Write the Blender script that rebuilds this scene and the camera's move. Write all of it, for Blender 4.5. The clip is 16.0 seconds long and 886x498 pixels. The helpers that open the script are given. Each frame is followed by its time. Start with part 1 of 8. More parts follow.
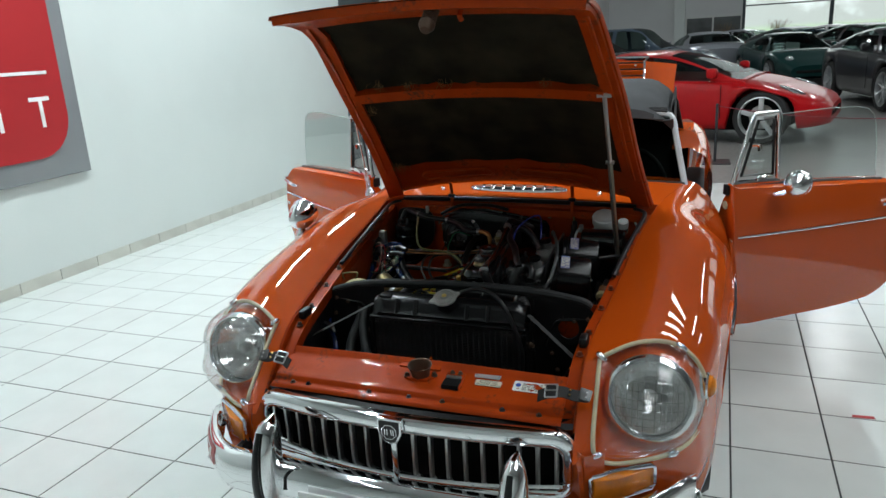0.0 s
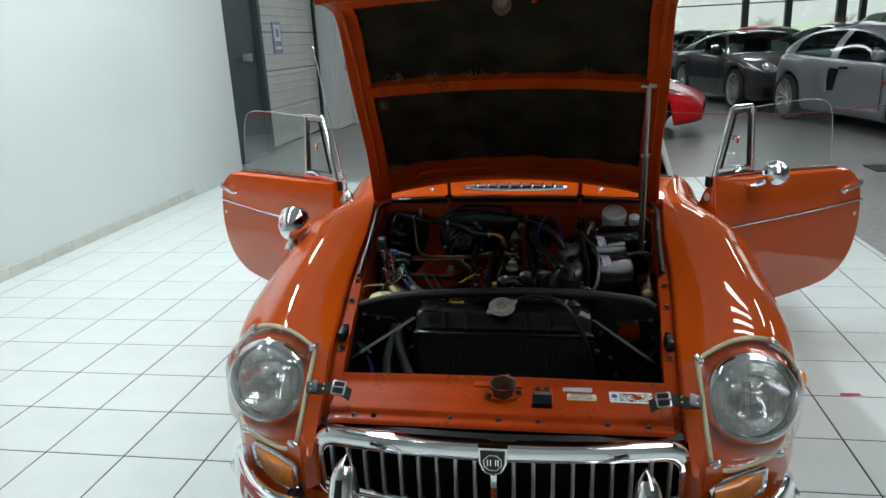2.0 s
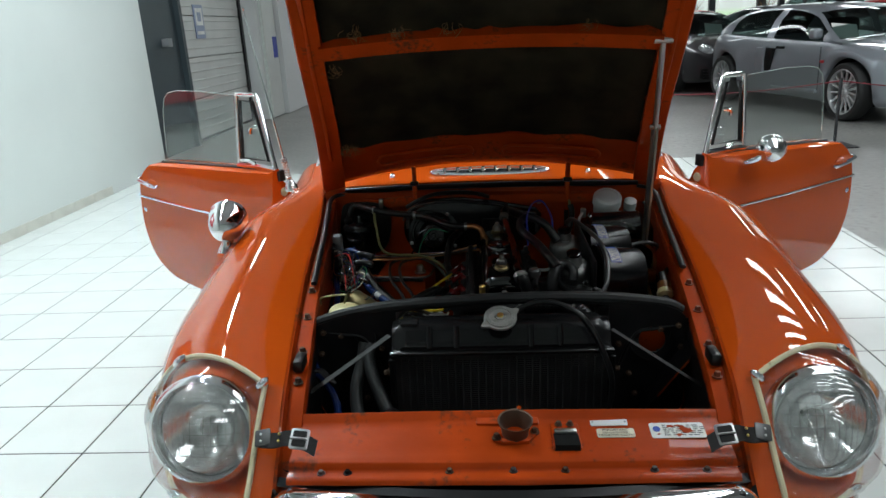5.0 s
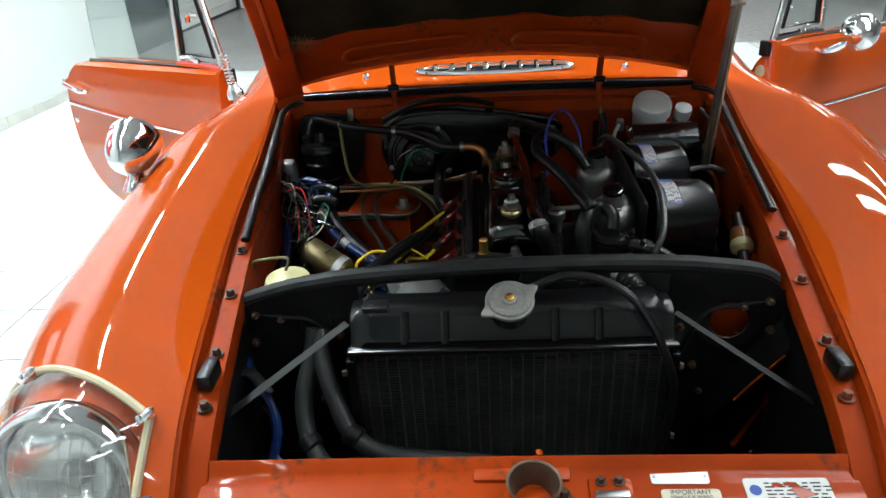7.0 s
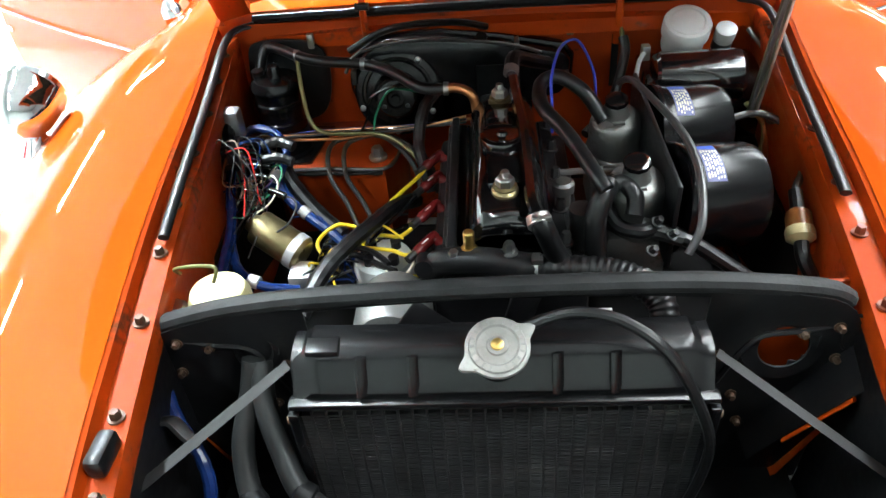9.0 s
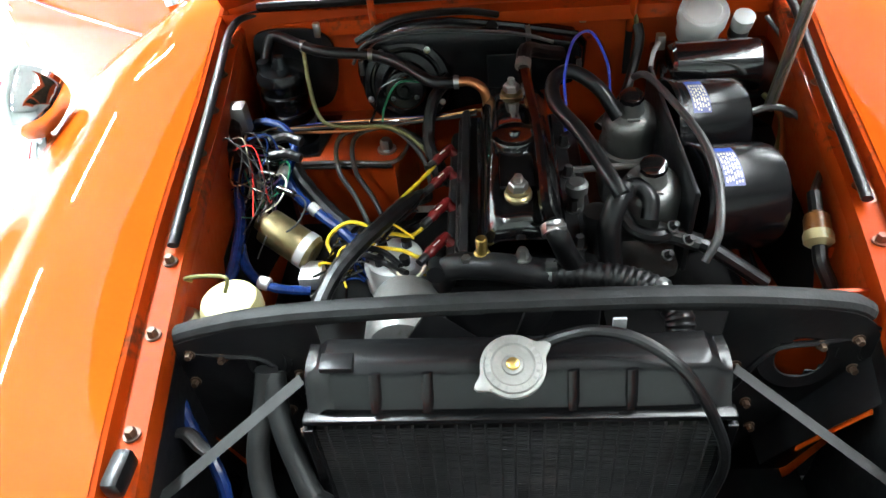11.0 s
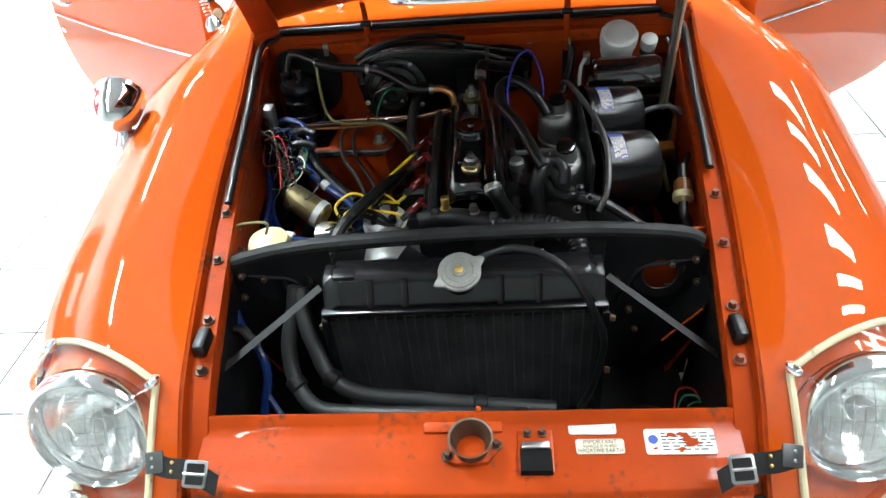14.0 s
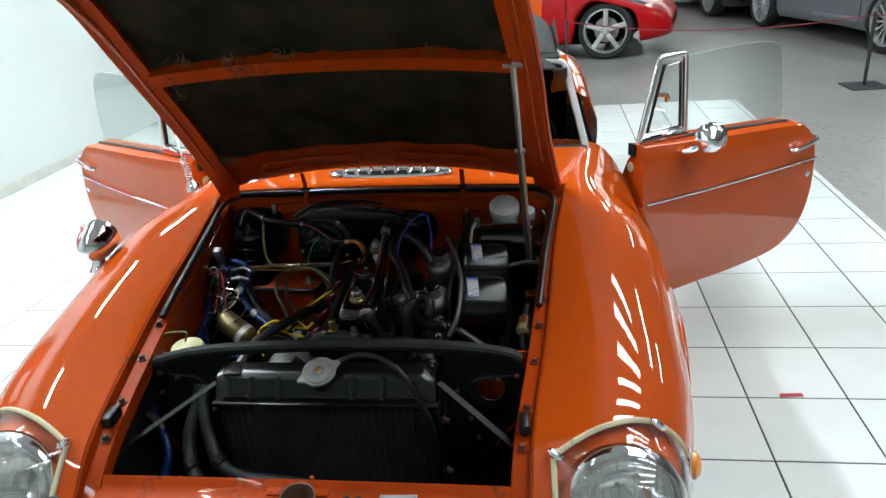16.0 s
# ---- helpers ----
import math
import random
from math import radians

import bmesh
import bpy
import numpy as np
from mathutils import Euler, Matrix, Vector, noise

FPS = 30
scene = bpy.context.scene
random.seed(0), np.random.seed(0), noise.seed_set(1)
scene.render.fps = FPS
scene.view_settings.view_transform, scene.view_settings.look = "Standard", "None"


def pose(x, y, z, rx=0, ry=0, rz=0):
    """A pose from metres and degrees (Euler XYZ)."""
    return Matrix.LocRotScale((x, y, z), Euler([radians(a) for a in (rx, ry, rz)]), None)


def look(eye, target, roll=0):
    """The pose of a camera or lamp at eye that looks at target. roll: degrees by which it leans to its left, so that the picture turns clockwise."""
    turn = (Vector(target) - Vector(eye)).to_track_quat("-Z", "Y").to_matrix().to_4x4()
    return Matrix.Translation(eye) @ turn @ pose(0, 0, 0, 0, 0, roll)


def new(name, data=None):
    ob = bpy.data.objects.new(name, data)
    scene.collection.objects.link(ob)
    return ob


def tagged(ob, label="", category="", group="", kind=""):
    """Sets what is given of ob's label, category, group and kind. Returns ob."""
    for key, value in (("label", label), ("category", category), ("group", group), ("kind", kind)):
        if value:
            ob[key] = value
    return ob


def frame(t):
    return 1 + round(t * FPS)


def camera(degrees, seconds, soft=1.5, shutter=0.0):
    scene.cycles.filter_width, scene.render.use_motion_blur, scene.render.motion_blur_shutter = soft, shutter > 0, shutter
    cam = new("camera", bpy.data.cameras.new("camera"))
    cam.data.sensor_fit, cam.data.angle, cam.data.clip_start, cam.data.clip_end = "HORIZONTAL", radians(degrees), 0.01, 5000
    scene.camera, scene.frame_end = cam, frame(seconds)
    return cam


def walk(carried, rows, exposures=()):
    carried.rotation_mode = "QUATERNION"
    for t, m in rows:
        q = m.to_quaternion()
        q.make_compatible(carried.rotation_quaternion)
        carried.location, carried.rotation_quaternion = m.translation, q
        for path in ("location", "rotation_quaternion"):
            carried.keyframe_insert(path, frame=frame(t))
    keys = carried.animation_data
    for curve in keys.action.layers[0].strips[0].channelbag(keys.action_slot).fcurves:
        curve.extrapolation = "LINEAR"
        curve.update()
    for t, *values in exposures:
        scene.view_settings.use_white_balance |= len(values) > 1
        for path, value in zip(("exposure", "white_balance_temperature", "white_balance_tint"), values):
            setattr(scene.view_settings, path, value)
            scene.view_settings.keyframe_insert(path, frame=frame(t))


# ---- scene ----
cam = camera(64.1, 16.0)
PATH = [
    (0, (0.6354, -1.3617, 1.3376), (-0.0227, 0.4439, 0.7838), -3.40),
    (0.5, (0.4854, -1.3781, 1.3446), (-0.0438, 0.4678, 0.7854), -3.33),
    (1, (0.3561, -1.3549, 1.3249), (-0.0451, 0.5219, 0.7620), -3.05),
    (1.5, (0.2250, -1.3305, 1.3224), (-0.0962, 0.5602, 0.7549), -2.88),
    (2, (0.1071, -1.3092, 1.3216), (-0.1641, 0.5895, 0.7546), -2.86),
    (2.5, (-0.0038, -1.2908, 1.3175), (-0.2291, 0.6136, 0.7497), -2.94),
    (3, (-0.0754, -1.2815, 1.3142), (-0.2397, 0.6286, 0.7447), -3.14),
    (3.5, (-0.0967, -1.2578, 1.3047), (-0.2100, 0.6558, 0.7343), -2.92),
    (4, (-0.0699, -1.2014, 1.2858), (-0.1672, 0.7130, 0.7152), -3.05),
    (4.2, (-0.0449, -1.1606, 1.2763), (-0.1392, 0.7534, 0.7038), -3.15),
    (6.3, (-0.0259, -0.6238, 1.1707), (-0.1281, 1.2330, 0.4344), -3.77),
    (6.5, (-0.0251, -0.5820, 1.1626), (-0.1329, 1.2606, 0.3926), -3.97),
    (7, (-0.0152, -0.4727, 1.1558), (-0.1380, 1.3203, 0.2784), -4.46),
    (7.5, (0.0029, -0.3679, 1.1567), (-0.1347, 1.3705, 0.1774), -5.06),
    (8, (0.0263, -0.2989, 1.1678), (-0.1219, 1.3853, 0.0993), -5.56),
    (8.5, (0.0274, -0.2316, 1.1732), (-0.1270, 1.4101, 0.0413), -5.87),
    (9, (0.0203, -0.1701, 1.1743), (-0.1429, 1.4382, -0.0033), -6.16),
    (11.5, (0.0120, -0.1279, 1.2190), (-0.1708, 1.4109, -0.0453), -7.04),
    (12, (0.0171, -0.1472, 1.2220), (-0.1666, 1.3906, -0.0434), -7.14),
    (12.5, (0.0294, -0.1881, 1.2328), (-0.1543, 1.3511, -0.0309), -7.24),
    (13, (0.0493, -0.2839, 1.2720), (-0.1303, 1.2569, 0.0096), -7.25),
    (13.5, (0.0735, -0.3813, 1.3232), (-0.1091, 1.1625, 0.0649), -7.34),
    (14, (0.0854, -0.4742, 1.3658), (-0.0948, 1.0883, 0.1305), -7.14),
    (14.5, (0.0989, -0.5761, 1.3867), (-0.0754, 1.0653, 0.2573), -6.42),
    (15, (0.1627, -0.6970, 1.4037), (-0.0094, 1.0249, 0.4009), -5.80),
    (15.5, (0.2607, -0.7420, 1.4138), (0.0764, 1.0334, 0.5115), -5.15),
    (16, (0.4190, -0.7725, 1.4184), (0.1765, 1.0430, 0.6153), -4.83),
]
walk(cam, [(t, look(eye, target, roll)) for t, eye, target, roll in PATH],
     exposures=[(0, -0.06), (4, -0.04), (6.5, 0.6), (7, 0.85), (8, 1.45), (9, 2.3), (12.5, 2.45), (14, 1.6), (15, 1.0), (16, 0.55)])

# ---- world and lamps ----
world = bpy.data.worlds.new("overcast_sky")
scene.world = world
world.use_nodes = True
_sky = world.node_tree.nodes.new("ShaderNodeTexSky")
_sky.sky_type, _sky.sun_disc = "NISHITA", False
_sky.sun_elevation, _sky.sun_rotation = radians(40), radians(150)
_sky.dust_density, _sky.air_density = 4.0, 1.6
_bg = world.node_tree.nodes["Background"]
_bg.inputs["Strength"].default_value = 0.15
world.node_tree.links.new(_sky.outputs[0], _bg.inputs["Color"])

SUN = new("sun", bpy.data.lights.new("sun", "SUN"))
SUN.data.energy, SUN.data.angle, SUN.data.color = 1.0, radians(15), (1, 0.97, 0.92)
SUN.matrix_world = pose(0, 0, 30, 50, 0, 150)

LAMP_Z = 4.0
LAMPS = [(-1.75, y, w) for y, w in ((-2.2, 6), (-0.4, 14), (1.4, 80), (3.2, 76), (5.0, 40))]
for lx, ly, watts in LAMPS:
    lamp = new("strip_lamp", bpy.data.lights.new("strip_lamp", "AREA"))
    lamp.data.shape, lamp.data.size, lamp.data.size_y = "RECTANGLE", 0.06, 1.1
    lamp.data.energy, lamp.data.color = watts, (0.87, 1.0, 1.04)
    lamp.matrix_world = pose(lx, ly, LAMP_Z - 0.06)
# narrow roof lights across the open side of the platform
SKYLIGHTS = [(3.0, -1.9 + 0.9 * k) for k in range(9)]
for lx, ly in SKYLIGHTS:
    lamp = new("roof_light", bpy.data.lights.new("roof_light", "AREA"))
    lamp.data.shape, lamp.data.size, lamp.data.size_y = "RECTANGLE", 2.2, 0.30
    lamp.data.energy, lamp.data.color = 27, (0.92, 1.0, 1.03)
    lamp.matrix_world = pose(lx, ly, 5.05)
# unseen fill lights without fittings, added to brighten the hall and its cars
for lx, ly in [(6.8, 7.0), (11, 9), (3.5, 14.5), (9, 15), (-0.5, 14), (0, 21), (6, 21)]:
    lamp = new("hall_fill", bpy.data.lights.new("hall_fill", "AREA"))
    lamp.data.shape, lamp.data.size, lamp.data.size_y = "RECTANGLE", 0.4, 3.0
    lamp.data.energy, lamp.data.color = 75, (0.92, 1.0, 1.02)
    lamp.matrix_world = pose(lx, ly, 5.2)

# ---- materials ----
def _shell(name):
    m = bpy.data.materials.new(name)
    m.use_nodes = True
    return m, m.node_tree.nodes, m.node_tree.links, m.node_tree.nodes["Principled BSDF"]


def stuff_mat(name, colour, rough=0.5, metal=0.0, coat=0.0, vary=0.12, scale=8.0, fine=120.0, bump=0.0, second=None,
              amount=0.0, island=0.0, spec=0.5, rvary=0.08, coat_ior=1.5):
    """A surface with two scales of variation in colour and gloss, fine relief, and a second colour in patches."""
    m, n, l, p = _shell(name)
    tc = n.new("ShaderNodeTexCoord")
    big, small = n.new("ShaderNodeTexNoise"), n.new("ShaderNodeTexNoise")
    big.inputs["Scale"].default_value, big.inputs["Detail"].default_value = scale, 5
    small.inputs["Scale"].default_value, small.inputs["Detail"].default_value = fine, 3
    for t in (big, small):
        l.new(tc.outputs["Object"], t.inputs["Vector"])
    mix = n.new("ShaderNodeMix")
    mix.data_type, mix.blend_type = "RGBA", "MIX"
    ramp = n.new("ShaderNodeMapRange")
    ramp.inputs[1].default_value, ramp.inputs[2].default_value = 0.35, 0.65
    l.new(big.outputs["Fac"], ramp.inputs[0])
    c = Vector(colour)
    mix.inputs[6].default_value = (*(c * (1 - vary)), 1)
    mix.inputs[7].default_value = (*[min(1, v) for v in c * (1 + vary)], 1)
    l.new(ramp.outputs[0], mix.inputs[0])
    out = mix.outputs[2]
    if second and amount:
        patch = n.new("ShaderNodeMapRange")
        patch.inputs[1].default_value, patch.inputs[2].default_value = 1 - amount - 0.06, 1 - amount + 0.06
        mul = n.new("ShaderNodeMath")
        mul.operation = "MULTIPLY_ADD"
        mul.inputs[1].default_value, mul.inputs[2].default_value = 0.45, 0.0
        l.new(small.outputs["Fac"], mul.inputs[0])
        add = n.new("ShaderNodeMath")
        add.operation = "MULTIPLY_ADD"
        add.inputs[1].default_value = 0.75
        l.new(big.outputs["Fac"], add.inputs[0])
        l.new(mul.outputs[0], add.inputs[2])
        l.new(add.outputs[0], patch.inputs[0])
        mx = n.new("ShaderNodeMix")
        mx.data_type = "RGBA"
        l.new(patch.outputs[0], mx.inputs[0])
        l.new(out, mx.inputs[6])
        mx.inputs[7].default_value = (*second, 1)
        out = mx.outputs[2]
    if island:
        inf = n.new("ShaderNodeObjectInfo")
        hsv = n.new("ShaderNodeHueSaturation")
        mr = n.new("ShaderNodeMapRange")
        mr.inputs[3].default_value, mr.inputs[4].default_value = 1 - island, 1 + island
        l.new(inf.outputs["Random"], mr.inputs[0])
        l.new(mr.outputs[0], hsv.inputs["Value"])
        l.new(out, hsv.inputs["Color"])
        out = hsv.outputs[0]
    l.new(out, p.inputs["Base Color"])
    rr = n.new("ShaderNodeMapRange")
    rr.inputs[3].default_value, rr.inputs[4].default_value = max(0.02, rough - rvary), min(1, rough + rvary)
    l.new(small.outputs["Fac"], rr.inputs[0])
    l.new(rr.outputs[0], p.inputs["Roughness"])
    p.inputs["Metallic"].default_value = metal
    p.inputs["Specular IOR Level"].default_value = spec
    if coat:
        p.inputs["Coat Weight"].default_value, p.inputs["Coat Roughness"].default_value = coat, 0.03
        p.inputs["Coat IOR"].default_value = coat_ior
    if bump:
        b = n.new("ShaderNodeBump")
        b.inputs["Strength"].default_value, b.inputs["Distance"].default_value = bump, 0.002
        l.new(small.outputs["Fac"], b.inputs["Height"])
        l.new(b.outputs[0], p.inputs["Normal"])
    return m


def glass_mat(name, colour=(1, 1, 1), rough=0.0, alpha=0.12, haze=0.0, sheen=0.7):
    """Thin pane: mostly see-through, glossier at a grazing angle."""
    m, n, l, p = _shell(name)
    n.remove(p)
    tr, gl, mixs, lw = (n.new("ShaderNodeBsdfTransparent"), n.new("ShaderNodeBsdfGlossy"), n.new("ShaderNodeMixShader"),
                        n.new("ShaderNodeLayerWeight"))
    tr.inputs[0].default_value = (*colour, 1)
    gl.inputs["Roughness"].default_value = rough
    pw, ad = n.new("ShaderNodeMath"), n.new("ShaderNodeMath")
    pw.operation, ad.operation = "POWER", "MULTIPLY_ADD"
    pw.inputs[1].default_value = 4.0
    ad.inputs[1].default_value, ad.inputs[2].default_value = sheen, alpha
    l.new(lw.outputs["Facing"], pw.inputs[0])
    l.new(pw.outputs[0], ad.inputs[0])
    l.new(ad.outputs[0], mixs.inputs[0])
    l.new(tr.outputs[0], mixs.inputs[1])
    l.new(gl.outputs[0], mixs.inputs[2])
    out = mixs.outputs[0]
    if haze:  # scattering by flutes, dust and scratches
        df, mx = n.new("ShaderNodeBsdfDiffuse"), n.new("ShaderNodeMixShader")
        df.inputs[0].default_value = (0.82, 0.83, 0.82, 1)
        mx.inputs[0].default_value = haze
        l.new(out, mx.inputs[1])
        l.new(df.outputs[0], mx.inputs[2])
        out = mx.outputs[0]
    l.new(out, n["Material Output"].inputs[0])
    return m


PAINT = stuff_mat("orange_paint", (0.53, 0.074, 0.006), 0.5, coat=1.0, vary=0.04, scale=3, fine=300, rvary=0.03, spec=0.0, coat_ior=1.78)
PAINT_OLD = stuff_mat("worn_orange_paint", (0.37, 0.042, 0.003), 0.44, coat=0.2, spec=0.08, vary=0.12, scale=9, fine=90, bump=0.08,
                      second=(0.13, 0.035, 0.015), amount=0.27, rvary=0.12)
PAINT_BAY = stuff_mat("bay_orange_paint", (0.36, 0.041, 0.003), 0.42, spec=0.25, vary=0.14, scale=5, fine=80, bump=0.1,
                      second=(0.10, 0.024, 0.008), amount=0.22, rvary=0.15)
CHROME = stuff_mat("chrome", (0.86, 0.87, 0.88), 0.06, metal=1, vary=0.02, fine=60, rvary=0.04)
STEEL = stuff_mat("dull_steel", (0.42, 0.42, 0.41), 0.38, metal=1, vary=0.15, fine=90, bump=0.1, rvary=0.12)
ALLOY = stuff_mat("cast_alloy", (0.25, 0.248, 0.24), 0.46, metal=0.75, vary=0.15, fine=160, bump=0.3, second=(0.16, 0.15, 0.13), amount=0.25)
FILTER = stuff_mat("brown_filter_paper", (0.16, 0.055, 0.012), 0.3, coat=0.5, vary=0.2, fine=90)
CUP = stuff_mat("stained_plastic_cup", (0.34, 0.29, 0.15), 0.35, vary=0.2, fine=60)
BOLT_R = stuff_mat("overpainted_bolt", (0.17, 0.040, 0.018), 0.42, metal=0.2, vary=0.3, fine=150, bump=0.2)
BRASS = stuff_mat("brass", (0.62, 0.42, 0.13), 0.32, metal=1, vary=0.15, fine=90)
GOLD = stuff_mat("gold_zinc", (0.31, 0.255, 0.13), 0.36, metal=0.9, vary=0.3, scale=30, fine=120, bump=0.2, rvary=0.2)
RUST = stuff_mat("rusty_bolt", (0.10, 0.062, 0.042), 0.5, metal=0.6, vary=0.3, fine=150, bump=0.3)
BLACK = stuff_mat("black_paint", (0.009, 0.009, 0.0098), 0.36, spec=0.26, vary=0.3, scale=12, fine=90, bump=0.12, second=(0.020, 0.019, 0.017), amount=0.25, rvary=0.12)
BLACK_GLOSS = stuff_mat("gloss_black", (0.003, 0.003, 0.0034), 0.14, coat=1.0, vary=0.2, scale=10, fine=70, bump=0.3, rvary=0.1)
RUBBER = stuff_mat("black_rubber", (0.007, 0.007, 0.0075), 0.32, spec=0.35, vary=0.25, scale=20, fine=160, bump=0.2, second=(0.02, 0.02, 0.02), amount=0.2)
FOAM = stuff_mat("grey_foam_rubber", (0.014, 0.0145, 0.015), 0.6, spec=0.25, vary=0.3, scale=30, fine=220, bump=0.3)
HOSE = stuff_mat("grey_rubber_hose", (0.018, 0.019, 0.019), 0.42, spec=0.35, vary=0.25, scale=18, fine=140, bump=0.15)
PAD = stuff_mat("sound_pad", (0.018, 0.015, 0.009), 0.98, vary=0.5, scale=9, fine=420, bump=0.9, spec=0.1, second=(0.050, 0.038, 0.020), amount=0.18)
FRAY = stuff_mat("frayed_hessian", (0.22, 0.13, 0.055), 0.95, vary=0.3, scale=30, fine=300, bump=0.5)
CORE = stuff_mat("radiator_core", (0.022, 0.022, 0.023), 0.5, vary=0.5, scale=14, fine=300, bump=0.3, second=(0.06, 0.055, 0.045), amount=0.24)
CREAM = stuff_mat("cream_rubber", (0.60, 0.52, 0.33), 0.6, vary=0.12, scale=14, fine=120, bump=0.15, second=(0.35, 0.28, 0.16), amount=0.22)
BOTTLE = stuff_mat("yellowed_plastic", (0.60, 0.54, 0.28), 0.35, vary=0.1, scale=20, fine=80)
WHITE_PL = stuff_mat("white_plastic", (0.52, 0.53, 0.52), 0.4, vary=0.06, scale=20, fine=80)
AMBER = stuff_mat("amber_lens", (0.75, 0.22, 0.015), 0.15, coat=0.6, vary=0.12, scale=30, fine=200, bump=0.3)
BLUE = stuff_mat("blue_tape", (0.005, 0.022, 0.105), 0.24, vary=0.3, scale=60, fine=200, bump=0.3)
BLUE_W = stuff_mat("blue_wire", (0.02, 0.04, 0.35), 0.35, vary=0.1)
YELLOW = stuff_mat("yellow_lead", (0.72, 0.50, 0.02), 0.4, vary=0.1)
RED_W = stuff_mat("red_wire", (0.55, 0.02, 0.015), 0.4, vary=0.1)
MAROON = stuff_mat("maroon_plug_cap", (0.12, 0.008, 0.008), 0.25, vary=0.1)
GREEN_W = stuff_mat("green_wire", (0.02, 0.22, 0.10), 0.4, vary=0.1)
OLIVE = stuff_mat("olive_pipe", (0.16, 0.155, 0.055), 0.4, metal=0.3, vary=0.2)
COPPER = stuff_mat("copper_pipe", (0.45, 0.20, 0.08), 0.35, metal=0.9, vary=0.2, fine=60)
LABEL_W = stuff_mat("paper_label", (0.70, 0.70, 0.66), 0.5, vary=0.05, scale=40, fine=150)
LABEL_D = stuff_mat("blue_drum_label", (0.10, 0.11, 0.26), 0.5, vary=0.15, scale=60, fine=200)
LABEL_C = stuff_mat("cream_label", (0.66, 0.60, 0.46), 0.5, vary=0.08, scale=40, fine=150)
INK = stuff_mat("ink", (0.02, 0.02, 0.02), 0.6)
INK_B = stuff_mat("blue_ink", (0.02, 0.07, 0.40), 0.5)
ALUPLATE = stuff_mat("blank_plate", (0.62, 0.62, 0.62), 0.4, metal=0.6, vary=0.06)
LEATHER = stuff_mat("black_leather", (0.011, 0.010, 0.010), 0.56, spec=0.25, vary=0.2, scale=40, fine=220, bump=0.25)
SOFTTOP = stuff_mat("grey_fabric_roof", (0.045, 0.047, 0.050), 0.85, vary=0.12, scale=9, fine=400, bump=0.3)
# black trim, and also the shade inside slots, vents, intakes and wheel wells
DARK_INSIDE = stuff_mat("black_interior_and_shade", (0.012, 0.012, 0.012), 0.95, vary=0.3, spec=0.08)
TYRE = stuff_mat("tyre_rubber", (0.014, 0.014, 0.014), 0.65, vary=0.2, bump=0.2)
WHITE_FR = stuff_mat("silver_screen_frame", (0.52, 0.53, 0.54), 0.4, metal=0.3, vary=0.03)
GLASS = glass_mat("clear_glass", (0.92, 0.955, 0.945), alpha=0.10)
COVER = glass_mat("lamp_cover_glass", (0.97, 0.97, 0.97), 0.02, 0.07, 0.015, sheen=1.0)
LENS = glass_mat("headlamp_lens", (0.94, 0.95, 0.95), 0.04, 0.10, 0.05)

TILE = stuff_mat("white_floor_tile", (0.66, 0.69, 0.67), 0.20, vary=0.025, scale=5, fine=60, island=0.02, rvary=0.05, bump=0.02)
GROUT = stuff_mat("dark_grout", (0.035, 0.036, 0.035), 0.85, vary=0.3, scale=12, fine=90)
WALL = stuff_mat("white_wall_paint", (0.60, 0.64, 0.62), 0.75, vary=0.035, scale=0.9, fine=70, bump=0.12)
WALL_G = stuff_mat("grey_wall_paint", (0.42, 0.43, 0.43), 0.75, vary=0.04, scale=0.8, fine=70, bump=0.1)
SKIRT = stuff_mat("grey_beige_skirting_tile", (0.50, 0.50, 0.45), 0.4, vary=0.07, scale=6, fine=80, island=0.05)
CONCRETE = stuff_mat("polished_concrete", (0.25, 0.245, 0.23), 0.34, vary=0.16, scale=0.7, fine=22, bump=0.05, second=(0.18, 0.175, 0.165), amount=0.3, rvary=0.1)
DARKSTEEL = stuff_mat("blue_grey_steel", (0.035, 0.05, 0.058), 0.5, vary=0.08, scale=3)
SHUTTER = stuff_mat("white_shutter", (0.60, 0.61, 0.59), 0.45, vary=0.04, scale=3)
# tone picked for the pale reflection it gives the car paint
CEILING = stuff_mat("unseen_ceiling", (0.50, 0.51, 0.51), 0.8, vary=0.05, scale=2)
LAMPBOX = stuff_mat("lamp_housing", (0.75, 0.75, 0.75), 0.4)
SIGN_R = stuff_mat("red_sign_face", (0.40, 0.022, 0.026), 0.35, vary=0.05, scale=2)
SIGN_G = stuff_mat("grey_sign_board", (0.20, 0.21, 0.22), 0.4, vary=0.05, scale=2)
SIGN_W = stuff_mat("white_sign_paint", (0.78, 0.78, 0.77), 0.4)
ROPE = stuff_mat("red_rope", (0.22, 0.022, 0.035), 0.7)
POST = stuff_mat("dark_post", (0.06, 0.06, 0.065), 0.4, metal=0.6)
REFLECTOR = stuff_mat("lamp_reflector", (0.90, 0.90, 0.90), 0.14, metal=1, vary=0.05)
ROSTYLE = stuff_mat("painted_steel_wheel", (0.30, 0.30, 0.31), 0.35, metal=0.7, vary=0.1)
BLACK_SAT = stuff_mat("satin_black_paint", (0.005, 0.005, 0.0055), 0.24, spec=0.4, vary=0.2, scale=14, fine=70, bump=0.04, second=(0.016, 0.015, 0.014), amount=0.15, rvary=0.04)
STEEL_DARK = stuff_mat("dark_plated_steel", (0.085, 0.085, 0.085), 0.42, metal=0.8, vary=0.2, fine=90, bump=0.1, rvary=0.12)
WALL_P = stuff_mat("pale_grey_wall_paint", (0.62, 0.63, 0.63), 0.75, vary=0.04, scale=0.8, fine=70, bump=0.1)
SIGN_B = stuff_mat("blue_grey_notice", (0.22, 0.27, 0.42), 0.3, vary=0.05, scale=3)
